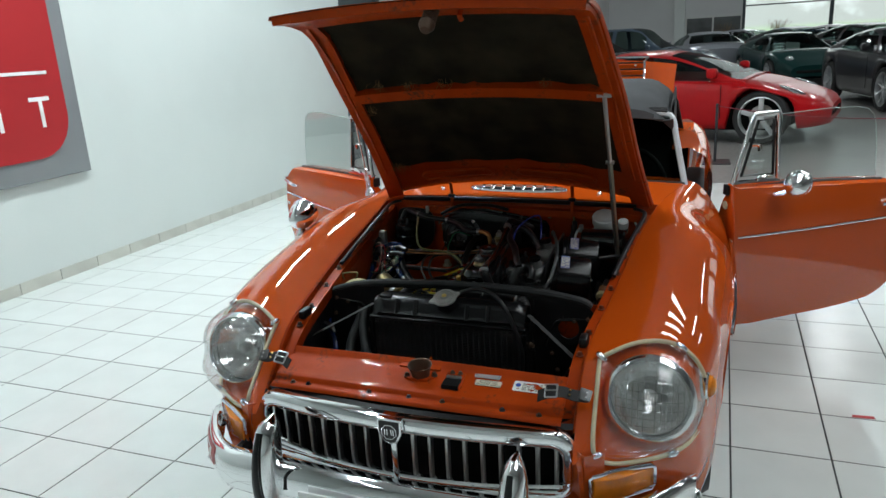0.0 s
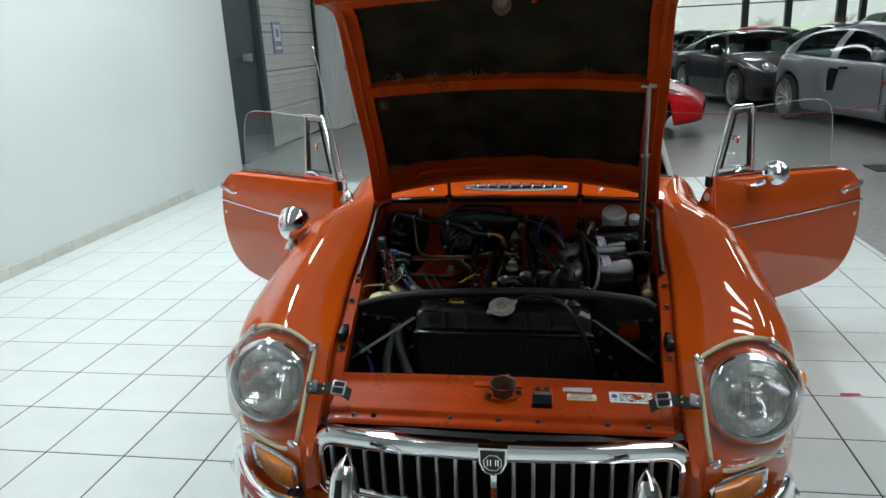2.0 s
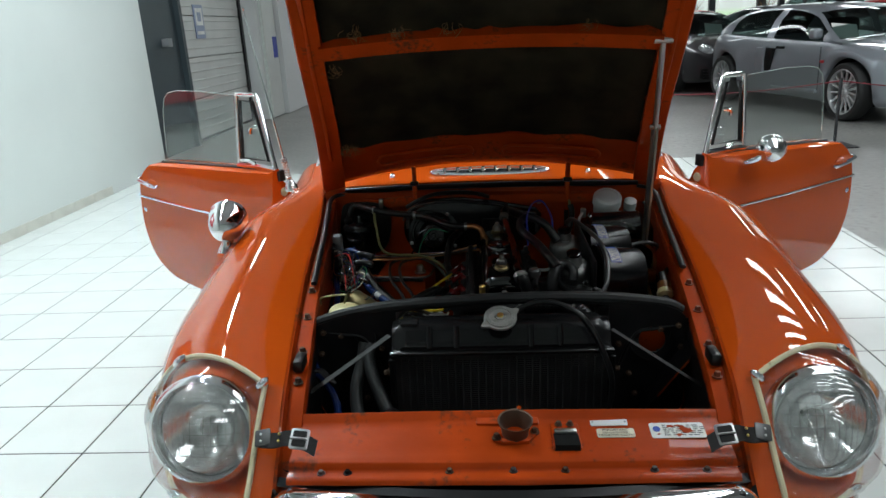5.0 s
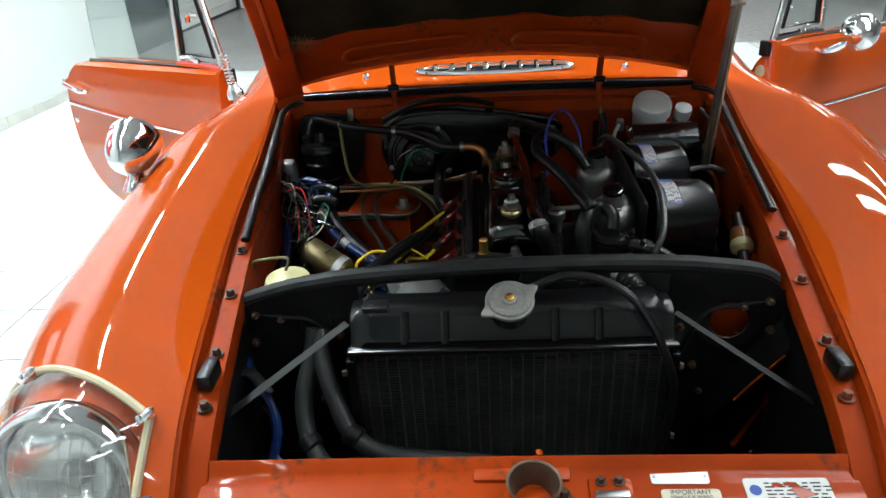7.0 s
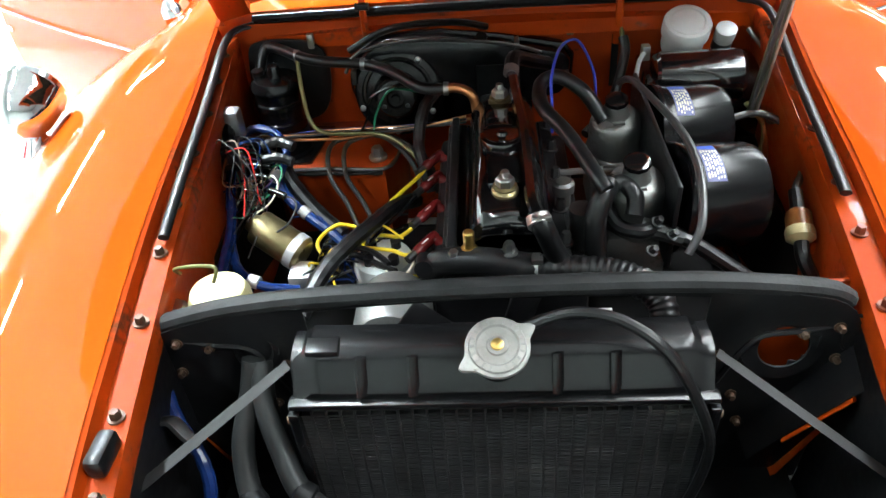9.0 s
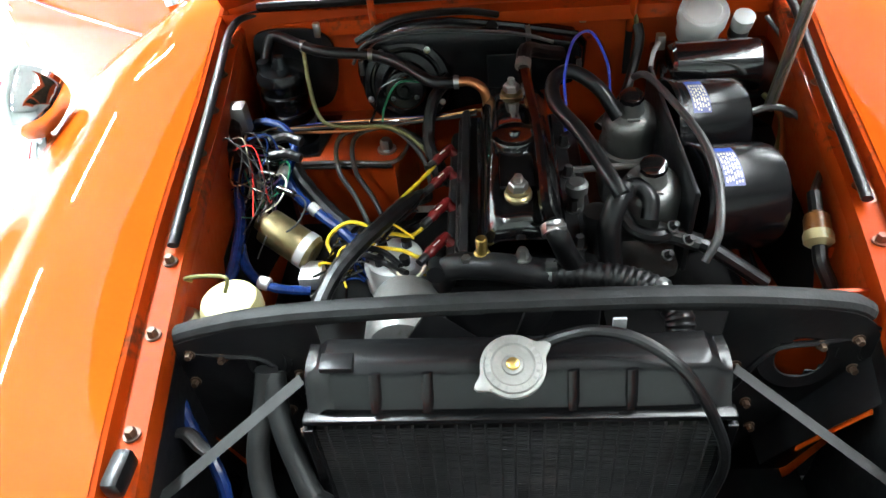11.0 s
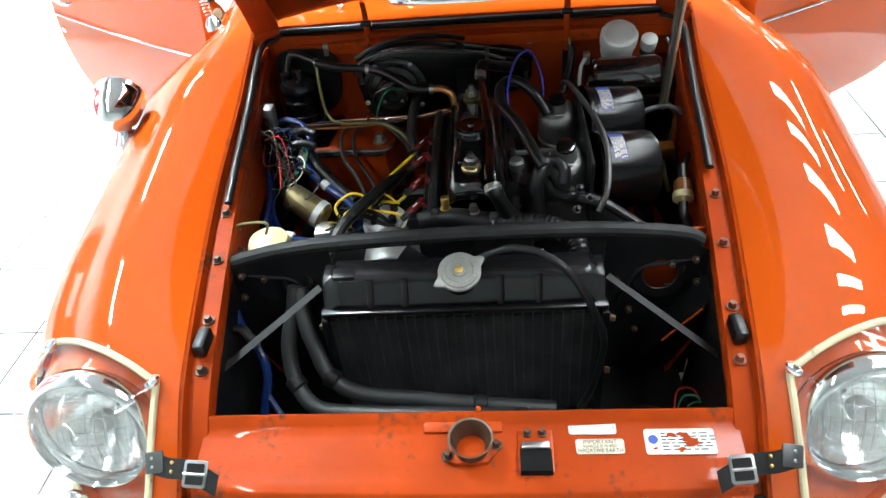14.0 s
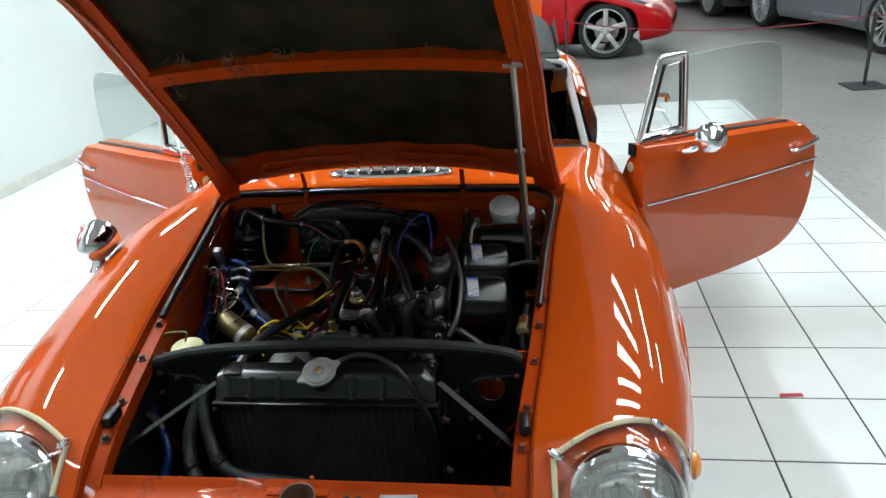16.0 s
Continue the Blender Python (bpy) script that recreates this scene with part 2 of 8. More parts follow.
GRASS = stuff_mat("pale_grass", (0.16, 0.24, 0.10), 0.9, vary=0.3, scale=0.3, fine=3)
ROADM = stuff_mat("wet_asphalt", (0.09, 0.09, 0.095), 0.6, vary=0.2, scale=0.5, fine=20)
OFFICE_GLASS = stuff_mat("dark_office_glass", (0.10, 0.11, 0.11), 0.12, vary=0.3, scale=2)


def glowing_distance_mat():
    """The far distance as a glowing sheet: a verge, tree crowns paled by colour, then white sky."""
    m, n, l, p = _shell("glowing_distance")
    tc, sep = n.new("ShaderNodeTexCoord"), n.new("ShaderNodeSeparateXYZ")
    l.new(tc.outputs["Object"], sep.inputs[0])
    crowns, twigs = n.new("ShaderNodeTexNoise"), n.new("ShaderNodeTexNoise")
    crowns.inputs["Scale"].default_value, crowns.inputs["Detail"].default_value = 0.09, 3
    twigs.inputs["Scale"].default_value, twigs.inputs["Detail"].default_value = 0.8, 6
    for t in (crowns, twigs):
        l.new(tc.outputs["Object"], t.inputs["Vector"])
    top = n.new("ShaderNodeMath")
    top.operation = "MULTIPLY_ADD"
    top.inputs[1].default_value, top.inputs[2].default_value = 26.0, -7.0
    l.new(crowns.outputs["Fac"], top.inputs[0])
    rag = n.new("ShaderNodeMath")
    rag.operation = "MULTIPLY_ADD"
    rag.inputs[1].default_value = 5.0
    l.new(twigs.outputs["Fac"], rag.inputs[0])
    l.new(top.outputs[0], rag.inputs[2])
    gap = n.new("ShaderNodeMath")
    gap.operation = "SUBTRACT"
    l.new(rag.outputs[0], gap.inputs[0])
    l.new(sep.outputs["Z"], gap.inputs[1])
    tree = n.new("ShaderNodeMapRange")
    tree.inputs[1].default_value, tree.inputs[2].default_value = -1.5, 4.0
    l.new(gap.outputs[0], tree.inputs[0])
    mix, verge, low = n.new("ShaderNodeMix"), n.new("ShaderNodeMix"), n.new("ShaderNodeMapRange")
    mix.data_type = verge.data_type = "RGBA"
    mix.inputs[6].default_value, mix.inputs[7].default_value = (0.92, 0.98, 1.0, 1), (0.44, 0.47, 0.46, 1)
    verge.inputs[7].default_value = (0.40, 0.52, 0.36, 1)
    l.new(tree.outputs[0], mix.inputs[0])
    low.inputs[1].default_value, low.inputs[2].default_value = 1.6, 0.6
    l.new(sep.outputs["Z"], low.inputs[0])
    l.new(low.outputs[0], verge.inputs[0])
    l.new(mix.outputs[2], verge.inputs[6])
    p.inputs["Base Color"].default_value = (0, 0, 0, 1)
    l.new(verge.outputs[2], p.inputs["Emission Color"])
    # the sheet emits its colours, for an overexposed outside
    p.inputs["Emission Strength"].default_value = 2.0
    return m


DISTANCE_GLOW = glowing_distance_mat()
OLIVE_STEEL = stuff_mat("aged_grey_green_steel", (0.22, 0.21, 0.16), 0.4, metal=0.6, vary=0.15, fine=60)
FLUTE = glass_mat("lens_flute", (0.9, 0.92, 0.92), 0.1, 0.25, 0.25)
DRUM = stuff_mat("semi_gloss_black", (0.004, 0.004, 0.0045), 0.2, spec=0.3, vary=0.2, scale=12, fine=60, bump=0.02, rvary=0.06)
DULL = stuff_mat("dull_grey_steel", (0.032, 0.032, 0.032), 0.65, spec=0.2, metal=0.2, vary=0.2, fine=90, bump=0.1)
GASKET_G = stuff_mat("grey_weather_strip", (0.055, 0.058, 0.06), 0.45, vary=0.2, fine=120)
GLASS_EDGE = stuff_mat("pale_glass_edge", (0.45, 0.55, 0.52), 0.15, vary=0.05)
VIOLET = stuff_mat("violet_wire", (0.09, 0.03, 0.14), 0.4, vary=0.1)
# windscreen darkened in colour for its slanting view, to dim what shows through
SCREEN_GLASS = glass_mat("darkened_screen_glass", (0.40, 0.45, 0.43), alpha=0.0, sheen=0.2)
CAPM = stuff_mat("weathered_cap_alloy", (0.26, 0.255, 0.24), 0.5, metal=0.45, vary=0.2, scale=30, fine=200, bump=0.35, second=(0.12, 0.11, 0.10), amount=0.25)

# ---- helpers for building ----
WORLD = {}
SEAT = {"frame": Matrix()}  # how the piece of work in hand sits in the world


def thing(name, place, label, category, group="", kind=""):
    ob = new(name)
    ob.matrix_basis = Matrix.Translation(place)
    ob.empty_display_size = 0.1
    WORLD[ob] = ob.matrix_basis.copy()
    return tagged(ob, label, category, group, kind)


def part(name, bm, material, parent=None, label="", smooth=True, angle=35):
    """Links a bmesh, built in world places, as one mesh under a thing or part."""
    me = bpy.data.meshes.new(name)
    bmesh.ops.recalc_face_normals(bm, faces=bm.faces) if len(bm.faces) < 60000 else None
    bm.transform(SEAT["frame"])
    if smooth:
        for f in bm.faces:
            f.smooth = True
        for e in bm.edges:
            if len(e.link_faces) == 2 and e.calc_face_angle(0) > radians(angle):
                e.smooth = False
    bm.to_mesh(me)
    bm.free()
    me.materials.append(material)
    ob = new(name, me)
    if parent:
        ob.parent = parent
        ob.matrix_parent_inverse = WORLD[parent].inverted()
    WORLD[ob] = Matrix.Identity(4)
    if label:
        ob["label"] = label
    return ob


def alone(name, bm, material, label, category, group="", kind="", smooth=True):
    return tagged(part(name, bm, material, None, "", smooth), label, category, group, kind)


def box(cx, cy, cz, sx, sy, sz, bev=0.0, m=None, bm=None, seg=2):
    bm = bm or bmesh.new()
    r = bmesh.ops.create_cube(bm, size=1, matrix=(m or Matrix()) @ Matrix.Translation((cx, cy, cz)) @ Matrix.Diagonal((sx, sy, sz, 1)))
    if bev:
        es = {e for v in r["verts"] for e in v.link_edges}
        bmesh.ops.bevel(bm, geom=list(es), offset=bev, segments=seg, affect="EDGES", profile=0.5)
    return bm


def span(x0, x1, y0, y1, z0, z1, bev=0.0, m=None, bm=None, seg=2):
    return box((x0 + x1) / 2, (y0 + y1) / 2, (z0 + z1) / 2, x1 - x0, y1 - y0, z1 - z0, bev, m, bm, seg)


def axis_m(a, b):
    a, b = Vector(a), Vector(b)
    return Matrix.Translation(a) @ (b - a).to_track_quat("Z", "Y").to_matrix().to_4x4(), (b - a).length


def lathe(a, b, prof, seg=24, bm=None, caps=True):
    """Turns (radius, place along a-b in metres) round the axis from a to b."""
    bm = bm or bmesh.new()
    m, _ = axis_m(a, b)
    rings = []
    for r, h in prof:
        rings.append([bm.verts.new(m @ Vector((r * math.cos(2 * math.pi * k / seg), r * math.sin(2 * math.pi * k / seg), h))) for k in range(seg)])
    for p, q in zip(rings, rings[1:]):
        for k in range(seg):
            bm.faces.new((p[k], p[(k + 1) % seg], q[(k + 1) % seg], q[k]))
    if caps:
        for ring in (rings[0], rings[-1]):
            bm.faces.new(ring)
    return bm


def rod(a, b, r, seg=16, bm=None, bev=0.0, r2=None):
    _, n = axis_m(a, b)
    r2 = r if r2 is None else r2
    if bev:
        return lathe(a, b, [(r - bev, 0), (r, bev), (r2, n - bev), (r2 - bev, n)], seg, bm)
    return lathe(a, b, [(r, 0), (r2, n)], seg, bm)


def spline(pts, n=10, closed=False):
    """Catmull-Rom through the points, as Vectors."""
    p = [Vector(q) for q in pts]
    out = []
    cnt = len(p) if closed else len(p) - 1
    for i in range(cnt):
        if closed:
            a, b, c, d = p[i - 1], p[i], p[(i + 1) % len(p)], p[(i + 2) % len(p)]
        else:
            a, b, c, d = p[max(i - 1, 0)], p[i], p[i + 1], p[min(i + 2, len(p) - 1)]
        for k in range(n):
            t = k / n
            out.append(0.5 * ((2 * b) + (c - a) * t + (2 * a - 5 * b + 4 * c - d) * t * t + (3 * b - a - 3 * c + d) * t ** 3))
    if not closed:
        out.append(p[-1])
    return out


def tube(pts, r, seg=10, n=8, bm=None, closed=False, flat=1.0, smooth=True, wob=0.0):
    """A hose, wire or strip along a smooth line through pts; r a radius or a function of 0..1."""
    bm = bm or bmesh.new()
    line = spline(pts, n, closed) if smooth else [Vector(q) for q in pts]
    rings, up = [], Vector((0.123, 0.2, 1)).normalized()
    cnt = len(line)
    for i, c in enumerate(line):
        a, b = (line[i - 1], line[(i + 1) % cnt]) if closed else (line[max(i - 1, 0)], line[min(i + 1, cnt - 1)])
        t = (b - a).normalized()
        u = t.cross(up)
        if u.length < 1e-3:
            u = t.cross(Vector((1, 0, 0)))
        u.normalize()
        w = u.cross(t).normalized()
        up = w
        rr = r(i / (cnt - 1)) if callable(r) else r
        if wob:
            rr *= 1 + wob * math.sin(i * 1.9)
        rings.append([bm.verts.new(c + rr * (math.cos(2 * math.pi * k / seg) * u + flat * math.sin(2 * math.pi * k / seg) * w)) for k in range(seg)])
    pairs = list(zip(rings, rings[1:])) + ([(rings[-1], rings[0])] if closed else [])
    for p, q in pairs:
        for k in range(seg):
            bm.faces.new((p[k], p[(k + 1) % seg], q[(k + 1) % seg], q[k]))
    if not closed:
        bm.faces.new(rings[0])
        bm.faces.new(rings[-1])
    return bm


def grid(rows, bm=None, close=False, keep=None):
    """A sheet through rows of places; keep(i, k) picks its faces."""
    bm = bm or bmesh.new()
    vs = [[bm.verts.new(p) for p in row] for row in rows]
    for i in range(len(vs) - 1):
        c = len(vs[i])
        for k in range(c if close else c - 1):
            if keep is None or keep(i, k):
                bm.faces.new((vs[i][k], vs[i][(k + 1) % c], vs[i + 1][(k + 1) % c], vs[i + 1][k]))
    loose = [v for v in bm.verts if not v.link_faces]
    bmesh.ops.delete(bm, geom=loose, context="VERTS")
    return bm


def thick(bm, t):
    """Gives a sheet a thickness."""
    bmesh.ops.recalc_face_normals(bm, faces=bm.faces)
    bmesh.ops.solidify(bm, geom=list(bm.faces), thickness=t)
    return bm


def slab(outline, axis, a, b, bev=0.0, bm=None, m=None):
    """A plate with that outline (two coordinates), from a to b along axis."""
    bm = bm or bmesh.new()
    m = m or Matrix()
    def at(p, h):
        q = {"x": (h, p[0], p[1]), "y": (p[0], h, p[1]), "z": (p[0], p[1], h)}[axis]
        return m @ Vector(q)
    lo, hi = [bm.verts.new(at(p, a)) for p in outline], [bm.verts.new(at(p, b)) for p in outline]
    f0, f1 = bm.faces.new(lo), bm.faces.new(hi)
    n = len(outline)
    for k in range(n):
        bm.faces.new((lo[k], lo[(k + 1) % n], hi[(k + 1) % n], hi[k]))
    if bev:
        bmesh.ops.recalc_face_normals(bm, faces=bm.faces)
        bmesh.ops.bevel(bm, geom=list(f0.edges) + list(f1.edges), offset=bev, segments=2, affect="EDGES", profile=0.5)
    return bm


def round_rect(x0, x1, y0, y1, r, n=5):
    out = []
    for cx, cy, a0 in ((x1 - r, y1 - r, 0), (x0 + r, y1 - r, 90), (x0 + r, y0 + r, 180), (x1 - r, y0 + r, 270)):
        for k in range(n + 1):
            a = radians(a0 + 90 * k / n)
            out.append((cx + r * math.cos(a), cy + r * math.sin(a)))
    return out


def lerp(t, table):
    """Smooth value at t from (t, value) pairs."""
    ts, vs = [p[0] for p in table], [p[1] for p in table]
    if t <= ts[0]:
        return vs[0]
    if t >= ts[-1]:
        return vs[-1]
    i = max(k for k in range(len(ts)) if ts[k] <= t)
    def slope(k):
        a, b = max(k - 1, 0), min(k + 1, len(ts) - 1)
        return (vs[b] - vs[a]) / (ts[b] - ts[a])
    h = ts[i + 1] - ts[i]
    u = (t - ts[i]) / h
    return ((2 * u ** 3 - 3 * u * u + 1) * vs[i] + (u ** 3 - 2 * u * u + u) * h * slope(i)
            + (3 * u * u - 2 * u ** 3) * vs[i + 1] + (u ** 3 - u * u) * h * slope(i + 1))


def hexbolt(p, r, h, normal=(0, 0, 1), bm=None, washer=1.5):
    """A hexagon-headed bolt on a washer."""
    a = Vector(p)
    n = Vector(normal).normalized()
    bm = lathe(a, a + n, [(r * washer, 0), (r * washer, h * 0.25)], 14, bm)
    return lathe(a + n * h * 0.25, a + n, [(r, 0), (r, h * 0.7), (r * 0.8, h)], 6, bm)


def wheel(p, out, r, w, spokes, parent, rim_mat, m):
    """A tyre and an alloy rim; out is -1 or 1, the side that faces outwards."""
    x, y, z = p
    a, b = Vector((x - out * w / 2, y, z)), Vector((x + out * w / 2, y, z))
    def put(bm):
        bmesh.ops.transform(bm, matrix=m, verts=bm.verts)
        return bm
    tyre = put(lathe(a, b, [(r * 0.77, 0), (r * 0.93, 0), (r * 0.985, w * 0.12), (r, w * 0.25), (r, w * 0.75), (r * 0.985, w * 0.88), (r * 0.93, w), (r * 0.79, w * 0.99), (r * 0.77, w * 0.6)], 36, caps=False))
    wh = part("wheel", tyre, TYRE, parent)
    bm = lathe(a, b, [(r * 0.80, w * 0.3), (r * 0.80, w * 0.95), (r * 0.745, w * 0.97), (r * 0.72, w * 0.55)], 36, caps=False)
    for k in range(spokes):
        t = Matrix.Translation(b) @ Matrix.Rotation(2 * math.pi * k / spokes, 4, "X")
        sw = r * (0.17 if spokes < 7 else 0.07)
        span(-out * 0.05 - 0.012, -out * 0.05 + 0.012, -sw / 2, sw / 2, r * 0.1, r * 0.75, 0.006, m=t, bm=bm)
    lathe(b - Vector((out * 0.07, 0, 0)), b, [(r * 0.14, 0), (r * 0.14, 0.035), (r * 0.1, 0.05)], 18, bm)
    part("rim", put(bm), rim_mat, wh)
    part("brake_disc", put(lathe(a, b, [(r * 0.45, w * 0.30), (r * 0.45, w * 0.36)], 24)), STEEL, wh)

# ---- the hall (its axes stand a little turned against the car's) ----
HALL = Matrix.Rotation(radians(-1.78), 4, "Z")


def setting(name, bm, material, label, category, smooth=False):
    return alone(name, bm, material, label, category, kind="structure", smooth=smooth)


setting("floor", span(-12, 26, -9, 34, -0.30, -0.006, m=HALL), CONCRETE, "polished grey concrete showroom floor", "floor")
tile_bed = setting("tile_floor", span(-3.31, 2.0, -6.0, 5.43, -0.2, -0.0013, m=HALL), GROUT, "white ceramic tile platform with dark grout joints", "floor")
wall_west = setting("wall_west", span(-3.60, -3.31, -6.2, 5.95, 0, 5.6, m=HALL), WALL, "white painted plaster wall beside the car", "wall")
# end wall, side wall and ceiling are out of view, added to enclose the light
setting("wall_south", span(-4.2, 18, -6.4, -6.0, 0, 5.6, m=HALL), WALL, "unseen plain white end wall", "wall")
setting("wall_east", span(17.6, 18, -6, 27, 0, 5.6, m=HALL), WALL_G, "unseen plain grey side wall of the hall", "wall")
setting("ceiling", span(-4.8, 18.5, -7, 28, 5.6, 5.8, m=HALL), CEILING, "unseen pale ceiling added for bounce and reflections", "ceiling")

# steel column, shutter and the walls beyond
column = thing("steel_column", HALL @ Vector((-3.6, 6.7, 0)), "dark blue-grey steel column beside the shutter", "column", kind="structure")
part("web", span(-3.90, -3.62, 5.95, 7.50, 0, 5.55, m=HALL), DARKSTEEL, column, smooth=False)
part("flange", span(-3.64, -3.56, 7.44, 7.52, 0, 5.55, 0.004, m=HALL), DARKSTEEL, column, smooth=False)
part("switch_box", span(-3.62, -3.54, 6.98, 7.10, 1.18, 1.27, 0.008, m=HALL), SIGN_G, column, "grey plastic switch box")

shutter = thing("door_1", HALL @ Vector((-3.7, 8.7, 0)), "closed white sectional shutter door with ribbed panels", "door", kind="structure")
for k in range(9):
    part("panel", span(-3.76, -3.70, 7.52, 9.86, 0.03 + 0.5 * k, 0.52 + 0.5 * k, 0.008, m=HALL), SHUTTER, shutter, smooth=False)
    for j in (0.10, 0.21, 0.32, 0.43):
        part("rib", span(-3.705, -3.692, 7.52, 9.86, 0.03 + 0.5 * k + j, 0.045 + 0.5 * k + j, 0.004, m=HALL), SHUTTER, shutter, smooth=False)
part("seal", span(-3.72, -3.67, 9.86, 9.94, 0, 5.0, m=HALL), RUBBER, shutter, smooth=False)
part("bottom_seal", span(-3.75, -3.69, 7.52, 9.86, 0.0, 0.03, m=HALL), RUBBER, shutter, smooth=False)
notice = thing("notice", HALL @ Vector((-3.69, 8.25, 1.4)), "framed blue-grey and white notice with a pale logo block", "sign")
part("plate", span(-3.692, -3.680, 8.16, 8.46, 1.25, 1.66, 0.003, m=HALL), SIGN_B, notice, smooth=False)
part("logo_block", span(-3.680, -3.676, 8.20, 8.42, 1.41, 1.62, m=HALL), SIGN_W, notice, smooth=False)
part("logo_gap", span(-3.677, -3.673, 8.25, 8.36, 1.46, 1.57, m=HALL), SIGN_B, notice, smooth=False)
part("bar", span(-3.680, -3.676, 8.20, 8.42, 1.30, 1.34, m=HALL), SIGN_W, notice, smooth=False)

setting("wall_return", slab([(-3.95, 9.94), (-3.44, 9.94), (-3.44, 10.75), (-3.34, 10.75), (-3.34, 27), (-3.95, 27)], "z", 0, 5.6, m=HALL),
        WALL_P, "pale grey wall with a side door and posters", "wall")
setting("wall_recess", span(-3.95, -3.88, 5.9, 10, 0, 5.6, m=HALL), WALL_P, "pale wall behind the shutter", "wall")
side_door = thing("door_2", HALL @ Vector((-3.43, 10.4, 0)), "closed grey side door with a blue push plate", "door", kind="structure")
part("door_frame", span(-3.46, -3.42, 10.02, 10.74, 0, 2.12, 0.004, m=HALL), WALL, side_door, smooth=False)
part("leaf", span(-3.45, -3.405, 10.08, 10.70, 0.01, 2.05, 0.004, m=HALL), SHUTTER, side_door, smooth=False)
part("push_plate", span(-3.41, -3.398, 10.45, 10.66, 0.90, 1.22, 0.002, m=HALL), BLUE_W, side_door, "blue push plate", smooth=False)
for py, pz, c1 in ((12.4, 1.95, SIGN_R),):
    poster = thing("poster", HALL @ Vector((-3.33, py, pz)), "framed dark poster on the wall", "poster", "wall posters")
    part("frame", span(-3.34, -3.315, py - 0.30, py + 0.30, pz - 0.45, pz + 0.45, 0.004, m=HALL), DARKSTEEL, poster, smooth=False)
    part("picture", span(-3.316, -3.310, py - 0.25, py + 0.25, pz - 0.40, pz + 0.05, m=HALL), c1, poster, smooth=False)

# far end: pale wall with an inner window, then the glass front
setting("wall_north", span(-4.2, 1.22, 26.6, 27, 0, 5.6, m=HALL), WALL_P, "pale grey back wall of the hall", "wall")
setting("white_pier", span(-1.02, -0.66, 26.2, 26.6, 0, 5.6, 0.01, m=HALL), WALL, "white square pier", "column")
inner = thing("window_2", HALL @ Vector((0.3, 26.6, 1.4)), "dark inner office window in a pale frame", "window", kind="structure")
part("frame", span(-0.66, 1.22, 26.56, 26.60, 0.95, 1.78, 0.004, m=HALL), SHUTTER, inner, smooth=False)
for x0, x1 in ((-0.60, 0.24), (0.30, 1.17)):
    part("pane", span(x0, x1, 26.545, 26.562, 1.0, 1.72, m=HALL), OFFICE_GLASS, inner, smooth=False)
setting("plinth_wall", span(1.22, 17.6, 26.7, 27, 0, 0.35, m=HALL), WALL_G, "low concrete sill under the glass front", "wall")
front = thing("window_1", HALL @ Vector((9, 26.8, 0)), "tall glass showroom front with dark mullions", "window", kind="structure")
MULLIONS = [(1.27, 0.10), (4.00, 0.11), (6.65, 0.22), (8.10, 0.22), (9.85, 0.30), (10.55, 0.20), (12.05, 0.10), (12.75, 0.46), (14.2, 0.30), (16.0, 0.12), (17.5, 0.2)]
for (x, w), (x2, w2) in zip(MULLIONS, MULLIONS[1:] + [(17.6, 0)]):
    part("mullion", span(x - w / 2, x + w / 2, 26.72, 26.92, 0.35, 5.6, 0.005, m=HALL), DARKSTEEL, front, smooth=False)
    if w2:
        pane = part("pane", span(x + w / 2, x2 - w2 / 2, 26.80, 26.815, 0.35, 5.6, m=HALL), GLASS, front, smooth=False)
        pane.visible_shadow = False
part("transom", span(1.25, 17.5, 26.74, 26.90, 2.02, 2.06, m=HALL), DARKSTEEL, front, smooth=False)
part("paper_notice", span(12.65, 12.88, 26.70, 26.715, 1.25, 1.60, m=HALL), LABEL_W, front, smooth=False)

# outside: ground, road, and the glowing backdrop for the bright distance
setting("ground", span(-400, 400, 34.2, 900, -0.5, -0.35), GRASS, "grass verge running to the horizon", "ground")
setting("road", span(-400, 400, 38, 46, -0.36, -0.33), ROADM, "grey road outside the glass front", "road")
setting("backdrop", span(-140, 240, 150, 150.5, -0.4, 75), DISTANCE_GLOW, "glowing backdrop of white sky over faint bare trees and a verge", "backdrop")

# ceiling lamps' housings
for lx, ly, _w in LAMPS:
    fixture = thing("ceiling_lamp", (lx, ly, LAMP_Z), "white strip lamp hanging under the ceiling", "ceiling lamp", "strip lamps over the platform")
    part("housing", span(lx - 0.06, lx + 0.06, ly - 0.65, ly + 0.65, LAMP_Z - 0.03, LAMP_Z + 0.06, 0.01), LAMPBOX, fixture)
    for d in (-0.5, 0.5):
        part("hanger", rod((lx, ly + d, LAMP_Z + 0.05), (lx, ly + d, 5.6), 0.004, 6), STEEL, fixture)

for lx, ly in SKYLIGHTS:
    pan = thing("roof_light_panel", (lx, ly, 5.1), "long narrow roof light in a white tray", "roof light", "roof lights over the platform")
    part("tray", span(lx - 1.14, lx + 1.14, ly - 0.18, ly + 0.18, 5.08, 5.16, 0.01), LAMPBOX, pan)
    for d in (-0.9, 0.9):
        part("hanger", rod((lx + d, ly, 5.15), (lx + d, ly, 5.6), 0.004, 6), STEEL, pan)

# wall sign
sign = thing("wall_sign", HALL @ Vector((-3.31, 1.4, 0.66)), "grey wall sign with a red rounded field and white blocks", "sign")
part("board", span(-3.31, -3.275, 0.30, 2.235, 0.66, 2.40, 0.004, m=HALL), SIGN_G, sign, smooth=False)
part("red_field", slab(round_rect(0.42, 2.125, 0.795, 2.28, 0.26, 8), "x", -3.275, -3.265, m=HALL), SIGN_R, sign, smooth=False)
